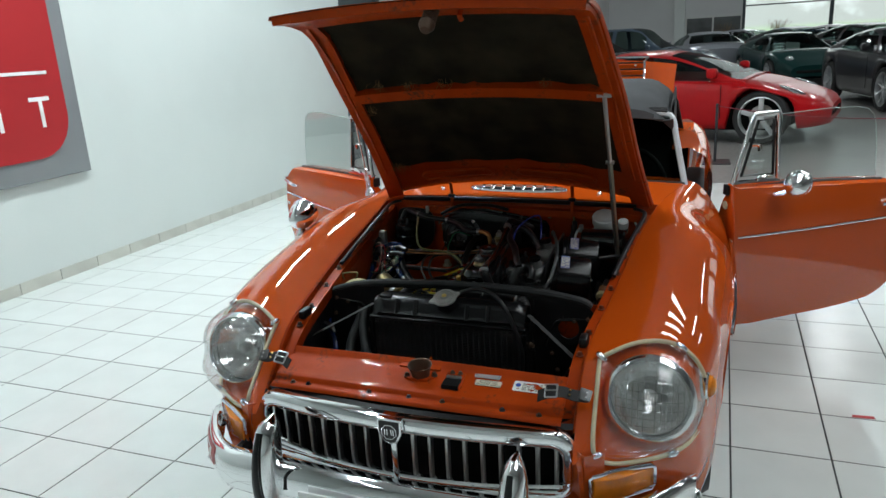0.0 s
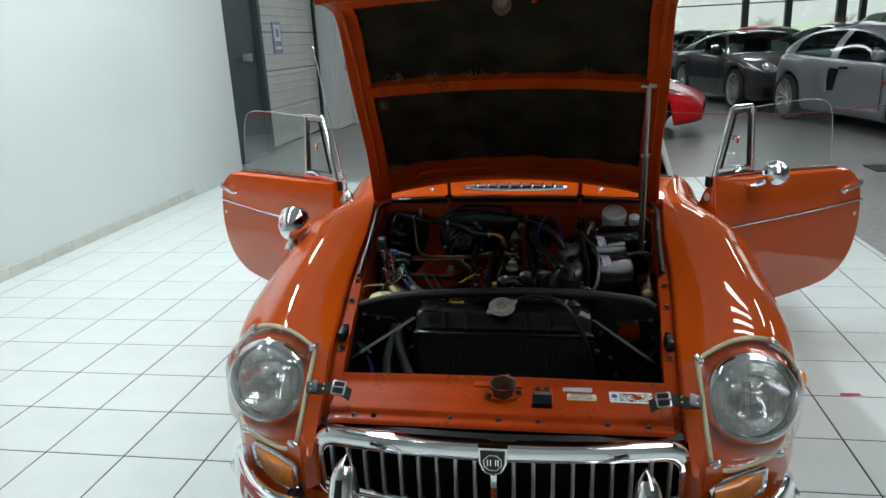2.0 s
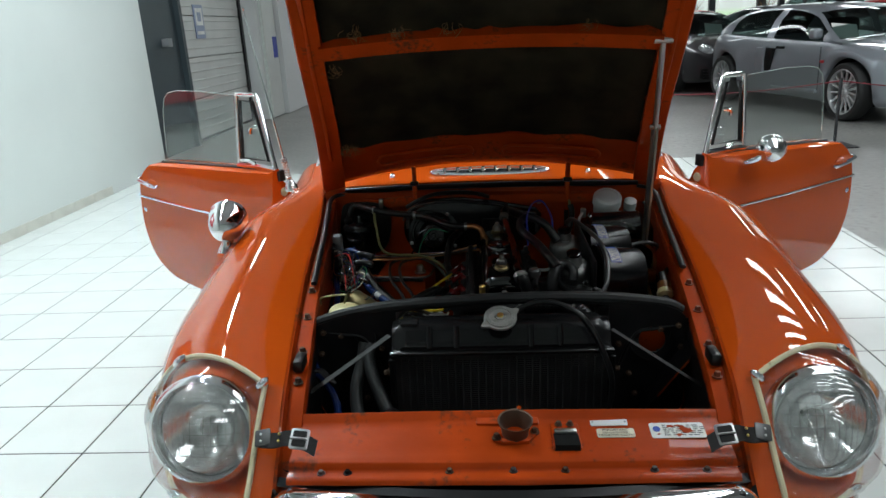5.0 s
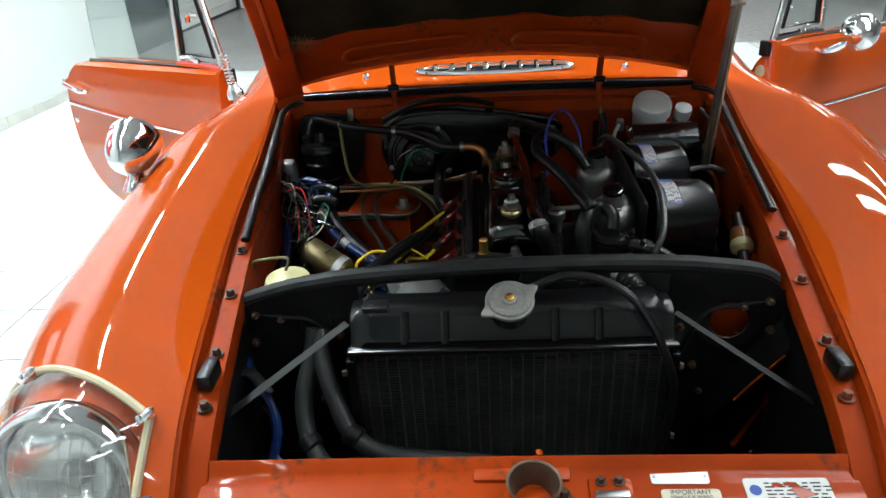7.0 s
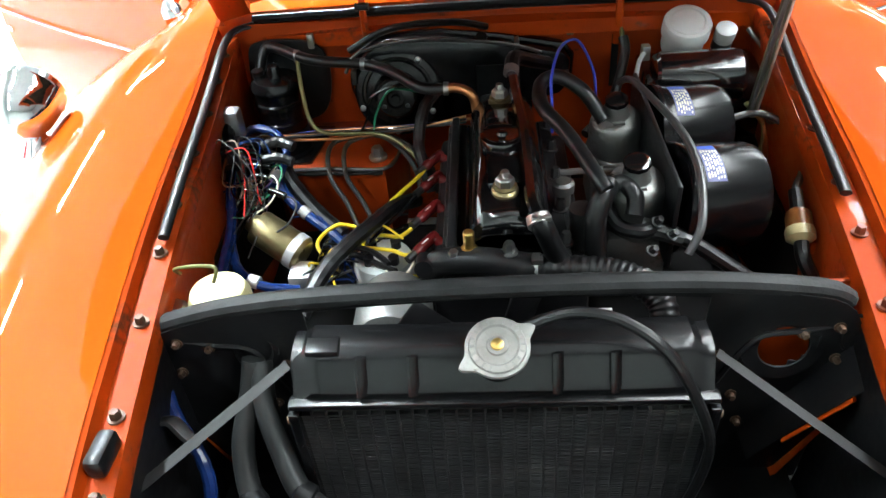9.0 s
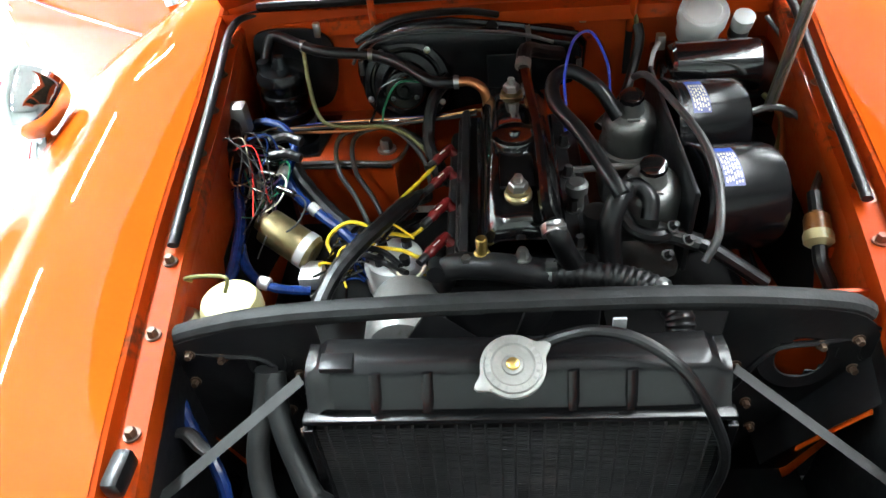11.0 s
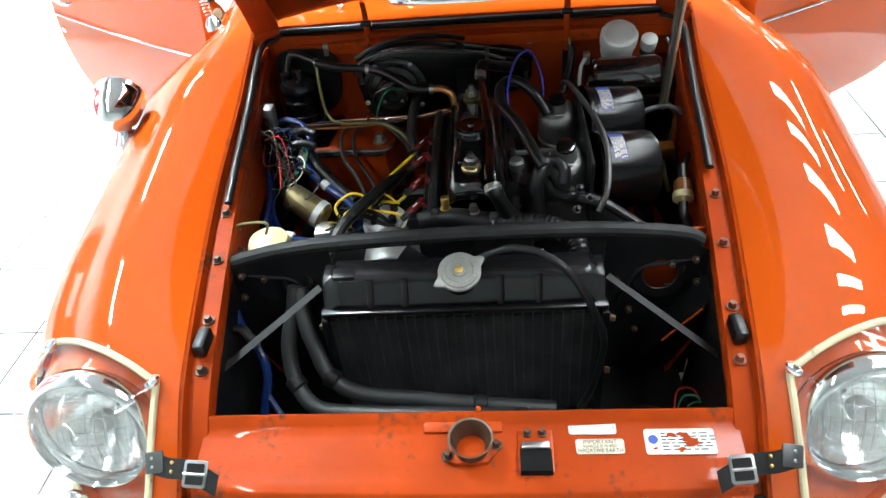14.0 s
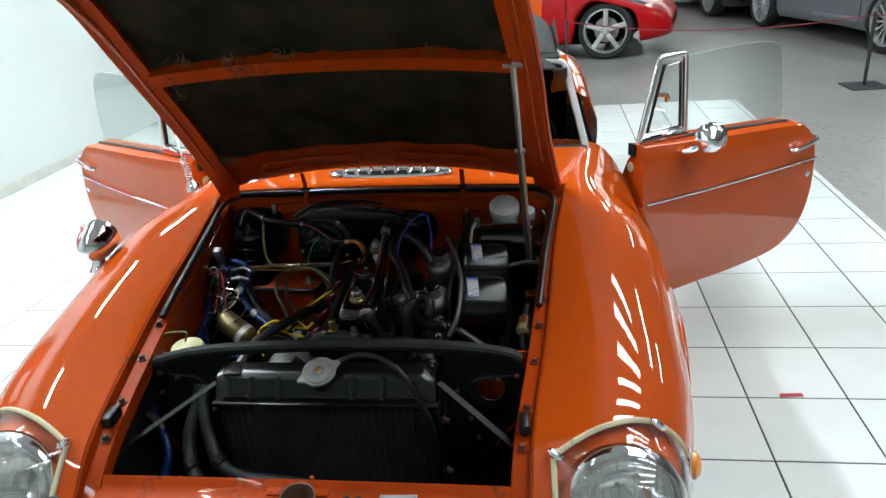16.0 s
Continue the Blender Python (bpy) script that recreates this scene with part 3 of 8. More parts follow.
part("rule", span(-3.265, -3.261, 0.55, 2.025, 1.305, 1.325, m=HALL), SIGN_W, sign, smooth=False)
part("block", span(-3.265, -3.261, 1.00, 1.70, 1.47, 2.02, m=HALL), SIGN_W, sign, smooth=False)
for y0, y1, z0, z1 in ((1.86, 2.005, 1.145, 1.17), (1.925, 1.95, 0.985, 1.15), (1.635, 1.66, 0.985, 1.17), (1.36, 1.385, 0.985, 1.17), (1.12, 1.26, 0.985, 1.01)):
    part("bar", span(-3.265, -3.261, y0, y1, z0, z1, m=HALL), SIGN_W, sign, smooth=False)

# rope barrier
POSTS = [(0.845, 6.51), (3.27, 5.58), (5.5, 4.6), (-2.84, 12.3)]
for px, py in POSTS:
    stand = thing("barrier_post", (px, py, 0), "dark metal barrier post on a flat square foot", "barrier post", "rope barrier")
    part("foot", span(px - 0.15, px + 0.15, py - 0.15, py + 0.15, -0.006, 0.006, 0.002), POST, stand, smooth=False)
    part("pole", rod((px, py, 0.004), (px, py, 0.60), 0.014, 12, bev=0.003), POST, stand)
def sag(a, b, d):
    return tube([(a[0] + (b[0] - a[0]) * t, a[1] + (b[1] - a[1]) * t, 0.575 - d * 4 * t * (1 - t)) for t in (0, .2, .4, .6, .8, 1)], 0.005, 6, 4)
for a, b in ((0, 1), (1, 2)):
    alone("barrier_rope", sag(POSTS[a], POSTS[b], 0.10), ROPE, "thin red rope slung between barrier posts", "rope", "barrier ropes")
chair = thing("low_chair", (-2.2, 12.9, 0), "low dark red bar chair on a black foot", "chair")
part("seat", span(-2.45, -1.95, 12.65, 13.15, 0.42, 0.50, 0.03), SIGN_R, chair)
part("stem", rod((-2.2, 12.9, 0.01), (-2.2, 12.9, 0.43), 0.03, 12), BLACK, chair)
part("foot", lathe((-2.2, 12.9, -0.006), (-2.2, 12.9, 1), [(0.2, 0), (0.2, 0.01), (0.03, 0.03)], 20), BLACK, chair)
alone("floor_sticker", slab([(1.195, 1.185), (1.27, 1.188), (1.268, 1.206), (1.20, 1.204)], "z", 0.0005, 0.0015), SIGN_R, "small red tape scrap on a white tile", "tape")

# ---- the orange roadster: body ----
CAR = thing("sports_car", (0, 1.75, 0), "orange classic roadster, bonnet, doors and boot open, grey fabric roof", "car")
LEVEL = Matrix.Scale(1.0074, 4) @ Matrix.Translation((0, 0, -0.0482)) @ Vector((-0.0182, 0.05, 1)).rotation_difference(Vector((0, 0, 1))).to_matrix().to_4x4()
BODY = (LEVEL @ Matrix.Translation((-0.0006, -0.010, -0.016)) @ Matrix.Rotation(-0.0158, 4, "X") @ Matrix.Rotation(-0.0064, 4, "Z")
        @ Matrix.Diagonal((0.990, 0.982, 0.977, 1)))
SEAT["frame"] = BODY
XI = [(0.0, 0.405), (0.10, 0.401), (0.24, 0.406), (0.346, 0.417), (0.478, 0.433), (0.629, 0.448), (0.85, 0.466), (1.0, 0.483), (1.18, 0.507), (1.30, 0.53), (1.56, 0.60)]
ZI = [(0.02, 0.525), (0.05, 0.550), (0.12, 0.615), (0.20, 0.680), (0.28, 0.710), (0.45, 0.737), (0.65, 0.765), (0.90, 0.790), (1.18, 0.812), (1.56, 0.815)]
CROWN = [(0.03, 0.0), (0.15, 0.004), (0.25, 0.016), (0.5, 0.030), (0.9, 0.030), (1.2, 0.018), (1.56, 0.0)]
XO = [(0.02, 0.425), (0.05, 0.468), (0.10, 0.548), (0.15, 0.605), (0.20, 0.640), (0.26, 0.668), (0.36, 0.698), (0.5, 0.722), (0.8, 0.752), (1.2, 0.762), (1.56, 0.760)]
AXLE, WR = 0.70, 0.295


def wing_low(y):
    """Lower edge of the wing, lifted round the wheel."""
    z = 0.30 if y < 0.3 else 0.24
    if abs(y - AXLE) < 0.35:
        z = max(z, WR + math.sqrt(0.35 ** 2 - (y - AXLE) ** 2))
    return z


def wing_section(y):
    """Half a cross-section: (x, z) from the bonnet's edge over the crown to the sill."""
    xi, zi, b, xo = lerp(y, XI), lerp(y, ZI), lerp(y, CROWN), lerp(y, XO)
    w, low = xo - xi, wing_low(y)
    top = zi + b
    key = [(xi, zi), (xi + 0.22 * w, zi + 0.75 * b), (xi + 0.45 * w, top), (xi + 0.68 * w, top - 0.030), (xi + 0.86 * w, top - 0.085),
           (xi + 0.96 * w, top - 0.150)]
    f = min(1, max(0, (y - 0.88) / 0.48))
    f = f * f * (3 - 2 * f)
    key = [(x, z - f * d) for (x, z), d in zip(key, (0, 0.015, 0.055, 0.085, 0.082, 0.066))]
    g = math.exp(-((y - 0.30) / (0.14 if y < 0.30 else 0.27)) ** 2)
    key = [(x + g * c, z + g * d) for (x, z), c, d in zip(key, (0, 0, 0.004, 0.010, 0.014, 0.012), (0, 0.002, 0.008, 0.022, 0.034, 0.034))]
    xo += 0.010 * g
    rest = top - 0.235 - 0.03 * f
    if rest > low + 0.02:
        key += [(xo, rest), (xo, (rest + low) / 2), (xo - (0.015 if low > 0.3 else 0.03), low)]
    else:
        key += [(xo, min(rest, low)), (xo, low), (xo - 0.01, low)] if rest > low else [(xo - 0.002, max(low, rest)), (xo, max(low, rest) - 0.001), (xo, max(low, rest) - 0.002)]
    return [(p.x, p.y) for p in spline([(x, z, 0) for x, z in key], 7)]


def wing_height(x, y):
    """Height of the wing's skin over (x, y), or None outside it."""
    sec = wing_section(y)
    if x > lerp(y, XO) - 0.0005 or x < sec[0][0]:
        return None
    for (xa, za), (xb, zb) in zip(sec, sec[1:]):
        if xa <= x <= xb and xb > xa:
            return za + (zb - za) * (x - xa) / (xb - xa)
    return None


def wing_at(x, q):
    """The place on the wing's skin at x where y + z = q."""
    lo, hi = 0.02, 0.60
    for _ in range(26):
        mid = (lo + hi) / 2
        h = wing_height(x, mid)
        if h is not None and h + mid > q:
            hi = mid
        else:
            lo = mid
    return Vector((x, hi, q - hi))


COVER_RIM = [(p.x, p.y) for p in spline([(0.436, 0.908, 0), (0.446, 0.918, 0), (0.480, 0.950, 0), (0.520, 0.978, 0), (0.570, 0.996, 0), (0.615, 0.990, 0), (0.655, 0.950, 0), (0.675, 0.885, 0),
                                        (0.668, 0.795, 0), (0.645, 0.715, 0), (0.605, 0.655, 0), (0.540, 0.606, 0), (0.482, 0.578, 0), (0.450, 0.585, 0), (0.441, 0.64, 0), (0.438, 0.78, 0)], 6, closed=True)]


def inside(x, z, poly):
    hit = False
    for (xa, za), (xb, zb) in zip(poly, poly[1:] + poly[:1]):
        if (za > z) != (zb > z) and x < (xb - xa) * (z - za) / (zb - za) + xa:
            hit = not hit
    return hit


LAMP_C = Vector((0.552, 0.195, 0.613))
LAMP_N = Vector((0.05, -0.95, 0.30)).normalized()
ys = [0.02 + 0.006 * k for k in range(56)] + [0.36 + 0.03 * k for k in range(41)]
for sx, side in ((1, "right"), (-1, "left")):
    F = Matrix.Diagonal((sx, 1, 1, 1))
    rows = [[F @ Vector((x, y, z)) for x, z in wing_section(y)] for y in ys]
    def solid(i, k):
        c = (rows[i][k] + rows[i + 1][k + 1]) / 2
        return not (c.y < 0.42 and inside(abs(c.x), c.y + c.z, COVER_RIM))
    wing = part("front_wing", grid(rows, keep=solid), PAINT, CAR, "glossy orange front wing", angle=60)
    # headlamp, sunk in a painted bowl under a clear cover
    lamp = part("headlamp", lathe(F @ LAMP_C, F @ (LAMP_C + LAMP_N), [(0.082, -0.02), (0.098, -0.014), (0.1045, 0.0), (0.1035, 0.012), (0.098, 0.022), (0.092, 0.025), (0.0875, 0.019), (0.086, 0.0)], 48, caps=False), CHROME, CAR, "chrome-rimmed round headlamp under a clear cover")
    n = len(COVER_RIM)
    rim3 = [F @ wing_at(x, q) for x, q in COVER_RIM]
    u, v = (F @ LAMP_N).cross(Vector((0, 0, 1))).normalized(), None
    v = u.cross(F @ LAMP_N).normalized()
    circ = []
    for p in rim3:
        d = p - F @ LAMP_C
        a = math.atan2(d.dot(v), d.dot(u))
        circ.append(F @ (LAMP_C - LAMP_N * 0.01) + 0.101 * (math.cos(a) * u + math.sin(a) * v))
    part("bowl", grid([[p + Vector((0, 0.004, -0.002)) for p in rim3], [p.lerp(q, 0.12) + Vector((0, 0.016, -0.01)) for p, q in zip(rim3, circ)], [p.lerp(q, 0.6) + Vector((0, 0.012, -0.004)) for p, q in zip(rim3, circ)], circ], close=True), PAINT, lamp, "orange lamp bowl")
    C = sum(rim3, Vector()) / n
    out = F @ Vector((0.36, -0.85, 0.38)).normalized()
    rings = []
    for t in (1.0, 0.985, 0.94, 0.87, 0.78, 0.66, 0.52, 0.36, 0.18, 0.03):
        rings.append([C.lerp(p, t) + out * (0.110 * (1 - t ** 3.0)) for p in rim3])
    bm = grid(rings, close=True)
    cover = part("cover", bm, COVER, lamp, "clear domed lamp cover", angle=80)
    cover.visible_shadow = False
    part("gasket", tube([p + out * 0.002 for p in rim3], 0.0052, 8, 1, closed=True, smooth=False), CREAM, lamp, "thin cream rubber gasket")
    for x, z in ((0.438, 0.912), (0.612, 0.990), (0.448, 0.588), (0.605, 0.655)):
        q = F @ wing_at(x, z) + out * 0.008
        bm = bmesh.new()
        bmesh.ops.create_uvsphere(bm, u_segments=14, v_segments=8, radius=1, matrix=Matrix.Translation(q) @ Matrix.Rotation(sx * (0.7 if z > 0.8 else -0.5), 4, "Y") @ Matrix.Diagonal((0.017, 0.010, 0.008, 1)))
        lathe(q, q + out, [(0.004, 0.006), (0.004, 0.011), (0.002, 0.012)], 10, bm)
        part("clip", bm, CHROME, lamp)
    # reflector, lens with flutes, bulb shield
    a, b = F @ LAMP_C, F @ (LAMP_C + LAMP_N)
    part("reflector", lathe(a, b, [(0.004, -0.062), (0.03, -0.058), (0.06, -0.04), (0.086, -0.004)], 40, caps=False), REFLECTOR, lamp)
    part("bulb_shield", lathe(a, b, [(0.016, -0.03), (0.019, -0.015), (0.014, -0.004), (0.004, 0.0)], 18), STEEL, lamp)
    lens = part("lens", lathe(a, b, [(0.088, 0.012), (0.080, 0.022), (0.062, 0.032), (0.040, 0.038), (0.018, 0.0405), (0.001, 0.041)], 48, caps=False), LENS, lamp, "fluted headlamp glass")
    lens.visible_shadow = False
    bm = bmesh.new()
    for k in range(-6, 7):
        hx = 0.0125 * k
        hh = math.sqrt(max(0, 0.080 ** 2 - hx ** 2))
        pts = []
        for j in range(7):
            hz = hh * (-1 + j / 3)
            r = math.hypot(hx, hz)
            pts.append(a + (F @ LAMP_N) * (0.0425 - 4.4 * r * r * (1 if r < .07 else 1.02)) + u * hx + v * hz)
        if k:
            tube(pts, 0.0008, 4, 2, bm)
    for k in range(-3, 4):
        hz = 0.021 * k
        hh = math.sqrt(max(0, 0.080 ** 2 - hz ** 2))
        pts = []
        for j in range(7):
            hx = hh * (-1 + j / 3)
            r = math.hypot(hx, hz)
            pts.append(a + (F @ LAMP_N) * (0.0425 - 4.4 * r * r * (1 if r < .07 else 1.02)) + u * hx + v * hz)
        tube(pts, 0.0008, 4, 2, bm)
    part("flute", bm, FLUTE, lamp)
    # inner channel with its bolts, inner wing
    yr = [0.075 + 0.0345 * k for k in range(34)]
    def rail_rows(y):
        x, z = lerp(y, XI), lerp(y, ZI)
        return [F @ Vector(p) for p in ((x + 0.001, y, z - 0.001), (x - 0.005, y, z - 0.004), (x - 0.008, y, z - 0.020), (x - 0.036, y, z - 0.024), (x - 0.039, y, z - 0.032), (x - 0.036, y, z - 0.060))]
    part("bonnet_channel", grid([rail_rows(y) for y in yr]), PAINT_OLD, CAR, "worn orange bonnet channel", angle=50)
    part("inner_wing", grid([[F @ Vector((lerp(y, XI) - 0.037 + dx, y, z)) for dx, z in ((0, lerp(y, ZI) - 0.05), (0.004, 0.62), (0.01, 0.50), (-0.03, 0.40), (-0.10, 0.33))] for y in [0.46 + 0.025 * k for k in range(29)]]), PAINT_BAY, CAR, "grimy orange inner wing")
    part("front_inner_wing", grid([[F @ Vector((lerp(y, XI) - 0.0365 + dx, y, z)) for dx, z in ((0, lerp(y, ZI) - 0.05), (0.004, 0.56), (0.01, 0.45), (0.0, 0.30))] for y in [0.20 + 0.02 * k for k in range(15)]]), BLACK, CAR, "black front inner wing")
    for y in (0.245, 0.330, 0.452, 0.560, 0.650, 0.765, 0.87, 0.97, 1.06):
        p = F @ Vector((lerp(y, XI) - 0.022, y, lerp(y, ZI) - 0.0225))
        part("bolt", hexbolt(p, 0.0062, 0.009), BOLT_R if sx > 0 else RUST, CAR)
    part("rubber_buffer", span(-0.010, 0.010, -0.022, 0.022, 0, 0.026, 0.006, m=F @ Matrix.Translation((lerp(0.285, XI) - 0.022, 0.285, lerp(0.285, ZI) - 0.024))), RUBBER, CAR)
    # rear part of the bay's edge seal
    part("edge_seal", tube([F @ Vector((lerp(y, XI) - d, y, lerp(y, ZI) - h)) for y, d, h in ((0.615 if sx > 0 else 0.575, 0.026, 0.010), (0.7, 0.025, 0.009), (0.85, 0.023, 0.008), (1.0, 0.022, 0.008), (1.08, 0.024, 0.008), (1.125, 0.037, 0.007), (1.142, 0.072, 0.004))], 0.0074, 12, 6, flat=0.7), RUBBER, CAR, "black rubber bay seal")
    # strap with buckle
    line = spline([(0.318, 0.070, 0.656), (0.332, 0.076, 0.661), (0.350, 0.084, 0.664), (0.372, 0.092, 0.662), (0.395, 0.100, 0.652), (0.424, 0.112, 0.645)], 5)
    across = Vector((-0.12, 0.80, 0.58)).normalized()
    rows = [[F @ (p + across * w) for w in (-0.0135, 0, 0.0135)] for p in line]
    strap = part("bonnet_strap", thick(grid(rows), 0.0032), LEATHER, CAR, "black leather bonnet strap with a steel buckle")
    bx = F @ Matrix.Translation((0.347, 0.0825, 0.6650)) @ Matrix.Rotation(-0.14, 4, "Y") @ Matrix.Rotation(0.62, 4, "X")
    part("buckle", slab(round_rect(-0.0155, 0.0155, -0.0175, 0.0175, 0.004), "z", 0, 0.0034, 0.001, m=bx), STEEL, strap, "square steel buckle")
    part("buckle_opening", slab(round_rect(-0.0115, 0.0115, -0.0135, 0.0135, 0.002), "z", 0.0, 0.0042, m=bx), LEATHER, strap)
    part("tongue", rod(bx @ Vector((-0.013, 0, 0.0055)), bx @ Vector((0.015, 0, 0.005)), 0.0022, 6), STEEL, strap)
    pm = F @ Matrix.Translation((0.418, 0.110, 0.6505)) @ Matrix.Rotation(0.24, 4, "Y") @ Matrix.Rotation(0.62, 4, "X")
    part("strap_plate", slab(round_rect(-0.014, 0.014, -0.0145, 0.0145, 0.003), "z", -0.001, 0.0016, 0.0005, m=pm), STEEL_DARK, strap)
    for d in (-0.006, 0.006):
        part("rivet", lathe(pm @ Vector((0.003, d, 0.001)), pm @ Vector((0.003, d, 1)), [(0.0026, 0), (0.0022, 0.0015), (0.0008, 0.002)], 8), STEEL, strap)
        part("rivet", lathe(F @ Vector((0.386, 0.0965 + d * 0.8, 0.6595 + d * 0.58)), F @ Vector((0.386, 0.0, 1)), [(0.0026, 0.0), (0.0022, 0.0024), (0.0008, 0.003)], 8), BRASS, strap)
    # flashing lamp under the headlamp
    il = part("indicator", tube([F @ Vector(p) for p in ((0.444, 0.024, 0.490), (0.447, 0.026, 0.496), (0.505, 0.064, 0.499), (0.566, 0.100, 0.498), (0.573, 0.106, 0.492), (0.574, 0.108, 0.446), (0.568, 0.103, 0.438), (0.505, 0.060, 0.430), (0.452, 0.028, 0.427), (0.446, 0.024, 0.432))], 0.0055, 8, 1, closed=True, smooth=False), CHROME, CAR, "amber front indicator in a chrome rim")
    bm = slab([(0.450, 0.432), (0.505, 0.435), (0.568, 0.444), (0.570, 0.492), (0.505, 0.494), (0.450, 0.490)], "y", 0, 0.05, 0.004)
    for w in bm.verts:
        w.co.y += 0.030 + (w.co.x - 0.45) * 0.62 - 0.024 * (1 - ((w.co.x - 0.50) / 0.07) ** 2) * (1 if w.co.y < 0.02 else 0)
        w.co = F @ w.co
    part("amber_lens", bm, AMBER, il, "amber indicator lens")
    # side repeater
    rp = part("side_repeater", lathe(F @ Vector((0.655, 0.290, 0.612)), F @ Vector((1.65, 0.14, 0.66)), [(0.034, 0), (0.033, 0.020), (0.026, 0.024)], 24), BLACK_GLOSS, CAR, "amber side repeater lamp in a chrome bezel")
    part("lens", lathe(F @ Vector((0.678, 0.2866, 0.6131)), F @ Vector((1.673, 0.1366, 0.661)), [(0.026, 0), (0.025, 0.010), (0.016, 0.018), (0.004, 0.020)], 20), AMBER, rp)
    part("bezel", lathe(F @ Vector((0.672, 0.2875, 0.6128)), F @ Vector((1.667, 0.1375, 0.6608)), [(0.030, 0), (0.033, 0.005), (0.027, 0.009)], 24, caps=False), CHROME, rp)
    part("side_moulding", tube([F @ Vector((lerp(y, XO) + 0.004, y, 0.60)) for y in (0.62, 0.8, 1.0, 1.25, 1.5)], 0.007, 6, 4, flat=0.6), CHROME, CAR)
    # front wheel
    SEAT["frame"] = Matrix()
    wheel((sx * 0.630, AXLE - 0.02, 0.285), sx, 0.285, 0.165, 8, CAR, ROSTYLE, Matrix())
    wheel((sx * 0.630, AXLE + 2.25, 0.285), sx, 0.285, 0.165, 8, CAR, ROSTYLE, Matrix())
    SEAT["frame"] = BODY
    # solid black box for the shade inside the wheel arch
    part("wheel_well", span(0.42, 0.60, AXLE - 0.33, AXLE + 0.33, 0.35, 0.62, m=F), DARK_INSIDE, CAR, smooth=False)

# scuttle with the chrome air vent
def scuttle_z(x, y):
    e = lerp(y, ZI)
    hw = lerp(y, XI)
    return e + 0.024 * (1 - min(1, abs(x) / hw) ** 2) + 0.004 * (y - 1.18)
def edge_y(u):
    """Front edge of the scuttle, bowed forwards."""
    return 1.186 - 0.050 * (1 - u * u)
part("scuttle", grid([[Vector((hw * u, y - (1.186 - edge_y(u)) * max(0, (1.30 - y) / 0.114), scuttle_z(hw * u, y))) for u in [k / 12 - 1 for k in range(25)]] for y, hw in [(y, lerp(y, XI)) for y in (1.186, 1.22, 1.28, 1.34, 1.40, 1.46, 1.52, 1.57)]]), PAINT, CAR, "orange scuttle panel")
part("scuttle_lip", grid([[Vector((0.505 * u, y - 1.186 + edge_y(u), scuttle_z(0.505 * u, 1.186) + dz)) for u in [k / 12 - 1 for k in range(25)]] for y, dz in ((1.187, 0), (1.183, -0.006), (1.181, -0.03), (1.150, -0.036), (1.148, -0.06))]), PAINT_OLD, CAR)
part("scuttle_seal", tube([(0.435 * u, edge_y(0.435 * u / 0.505) - 0.012, scuttle_z(0.435 * u, 1.186) - 0.010) for u in (-1, -.7, -.35, 0, .35, .7, 1)], 0.0085, 8, 6), RUBBER, CAR, "black rubber scuttle seal")
vent = part("air_vent", tube([(0.178 * math.cos(t), 1.232 + 0.026 * math.sin(t), scuttle_z(0.1, 1.232) + 0.006 + 0.004 * math.sin(t)) for t in [2 * math.pi * k / 28 for k in range(28)]], 0.006, 8, 2, closed=True), CHROME, CAR, "chrome slatted scuttle vent")
# black plate painted as the shade under the vent bars
part("vent_hole_shade", slab([(0.172 * math.cos(t), 1.232 + 0.022 * math.sin(t)) for t in [2 * math.pi * k / 28 for k in range(28)]], "z", scuttle_z(0.1, 1.232) - 0.01, scuttle_z(0.1, 1.232) + 0.008), DARK_INSIDE, vent)
for k in range(8):
    x = -0.1365 + 0.039 * k
    part("vent_bar", tube([(x, 1.212, scuttle_z(x, 1.21) + 0.006), (x, 1.232, scuttle_z(x, 1.23) + 0.014), (x, 1.254, scuttle_z(x, 1.25) + 0.010)], 0.0062, 6, 4), CHROME, vent)
part("vent_bar", tube([(-0.165, 1.232, scuttle_z(0.16, 1.23) + 0.010), (0, 1.236, scuttle_z(0, 1.23) + 0.010), (0.165, 1.232, scuttle_z(0.16, 1.23) + 0.010)], 0.0035, 6, 6), CHROME, vent)
for x in (-0.30, 0.30):
    part("washer_jet", lathe((x, 1.235, scuttle_z(x, 1.235)), (x, 1.235, 2), [(0.009, -0.002), (0.008, 0.008), (0.004, 0.012)], 12), CHROME, CAR)

# slam panel behind the grille
def slam_z(y, u):
    return lerp(y, [(0.058, 0.592), (0.062, 0.600), (0.074, 0.601), (0.083, 0.602), (0.088, 0.613), (0.10, 0.616), (0.14, 0.625), (0.172, 0.632), (0.184, 0.643), (0.191, 0.645), (0.196, 0.626)]) + 0.006 * (1 - u * u)
slam = part("slam_panel", thick(grid([[Vector((0.372 * u, y - 0.012 * (1 - u * u) * (1 if y < 0.1 else 0.3), slam_z(y, u))) for u in [k / 14 - 1 for k in range(29)]] for y in (0.058, 0.060, 0.063, 0.070, 0.078, 0.082, 0.0845, 0.0875, 0.091, 0.10, 0.12, 0.14, 0.16, 0.172, 0.177, 0.183, 0.188, 0.192, 0.196, 0.198)]), 0.0015), PAINT_OLD, CAR, "worn orange slam panel", angle=50)
def on_slam(x, y):
    return slam_z(y, x / 0.372)
part("pressed_bead", span(-0.055, 0.055, -0.010, 0.010, -0.004, 0.004, 0.0035, m=Matrix.Translation((0.0, 0.170, on_slam(0, 0.170) + 0.001)) @ Matrix.Rotation(0.17, 4, "X")), PAINT_OLD, slam)
cup = Vector((0.012, 0.138, on_slam(0.012, 0.138)))
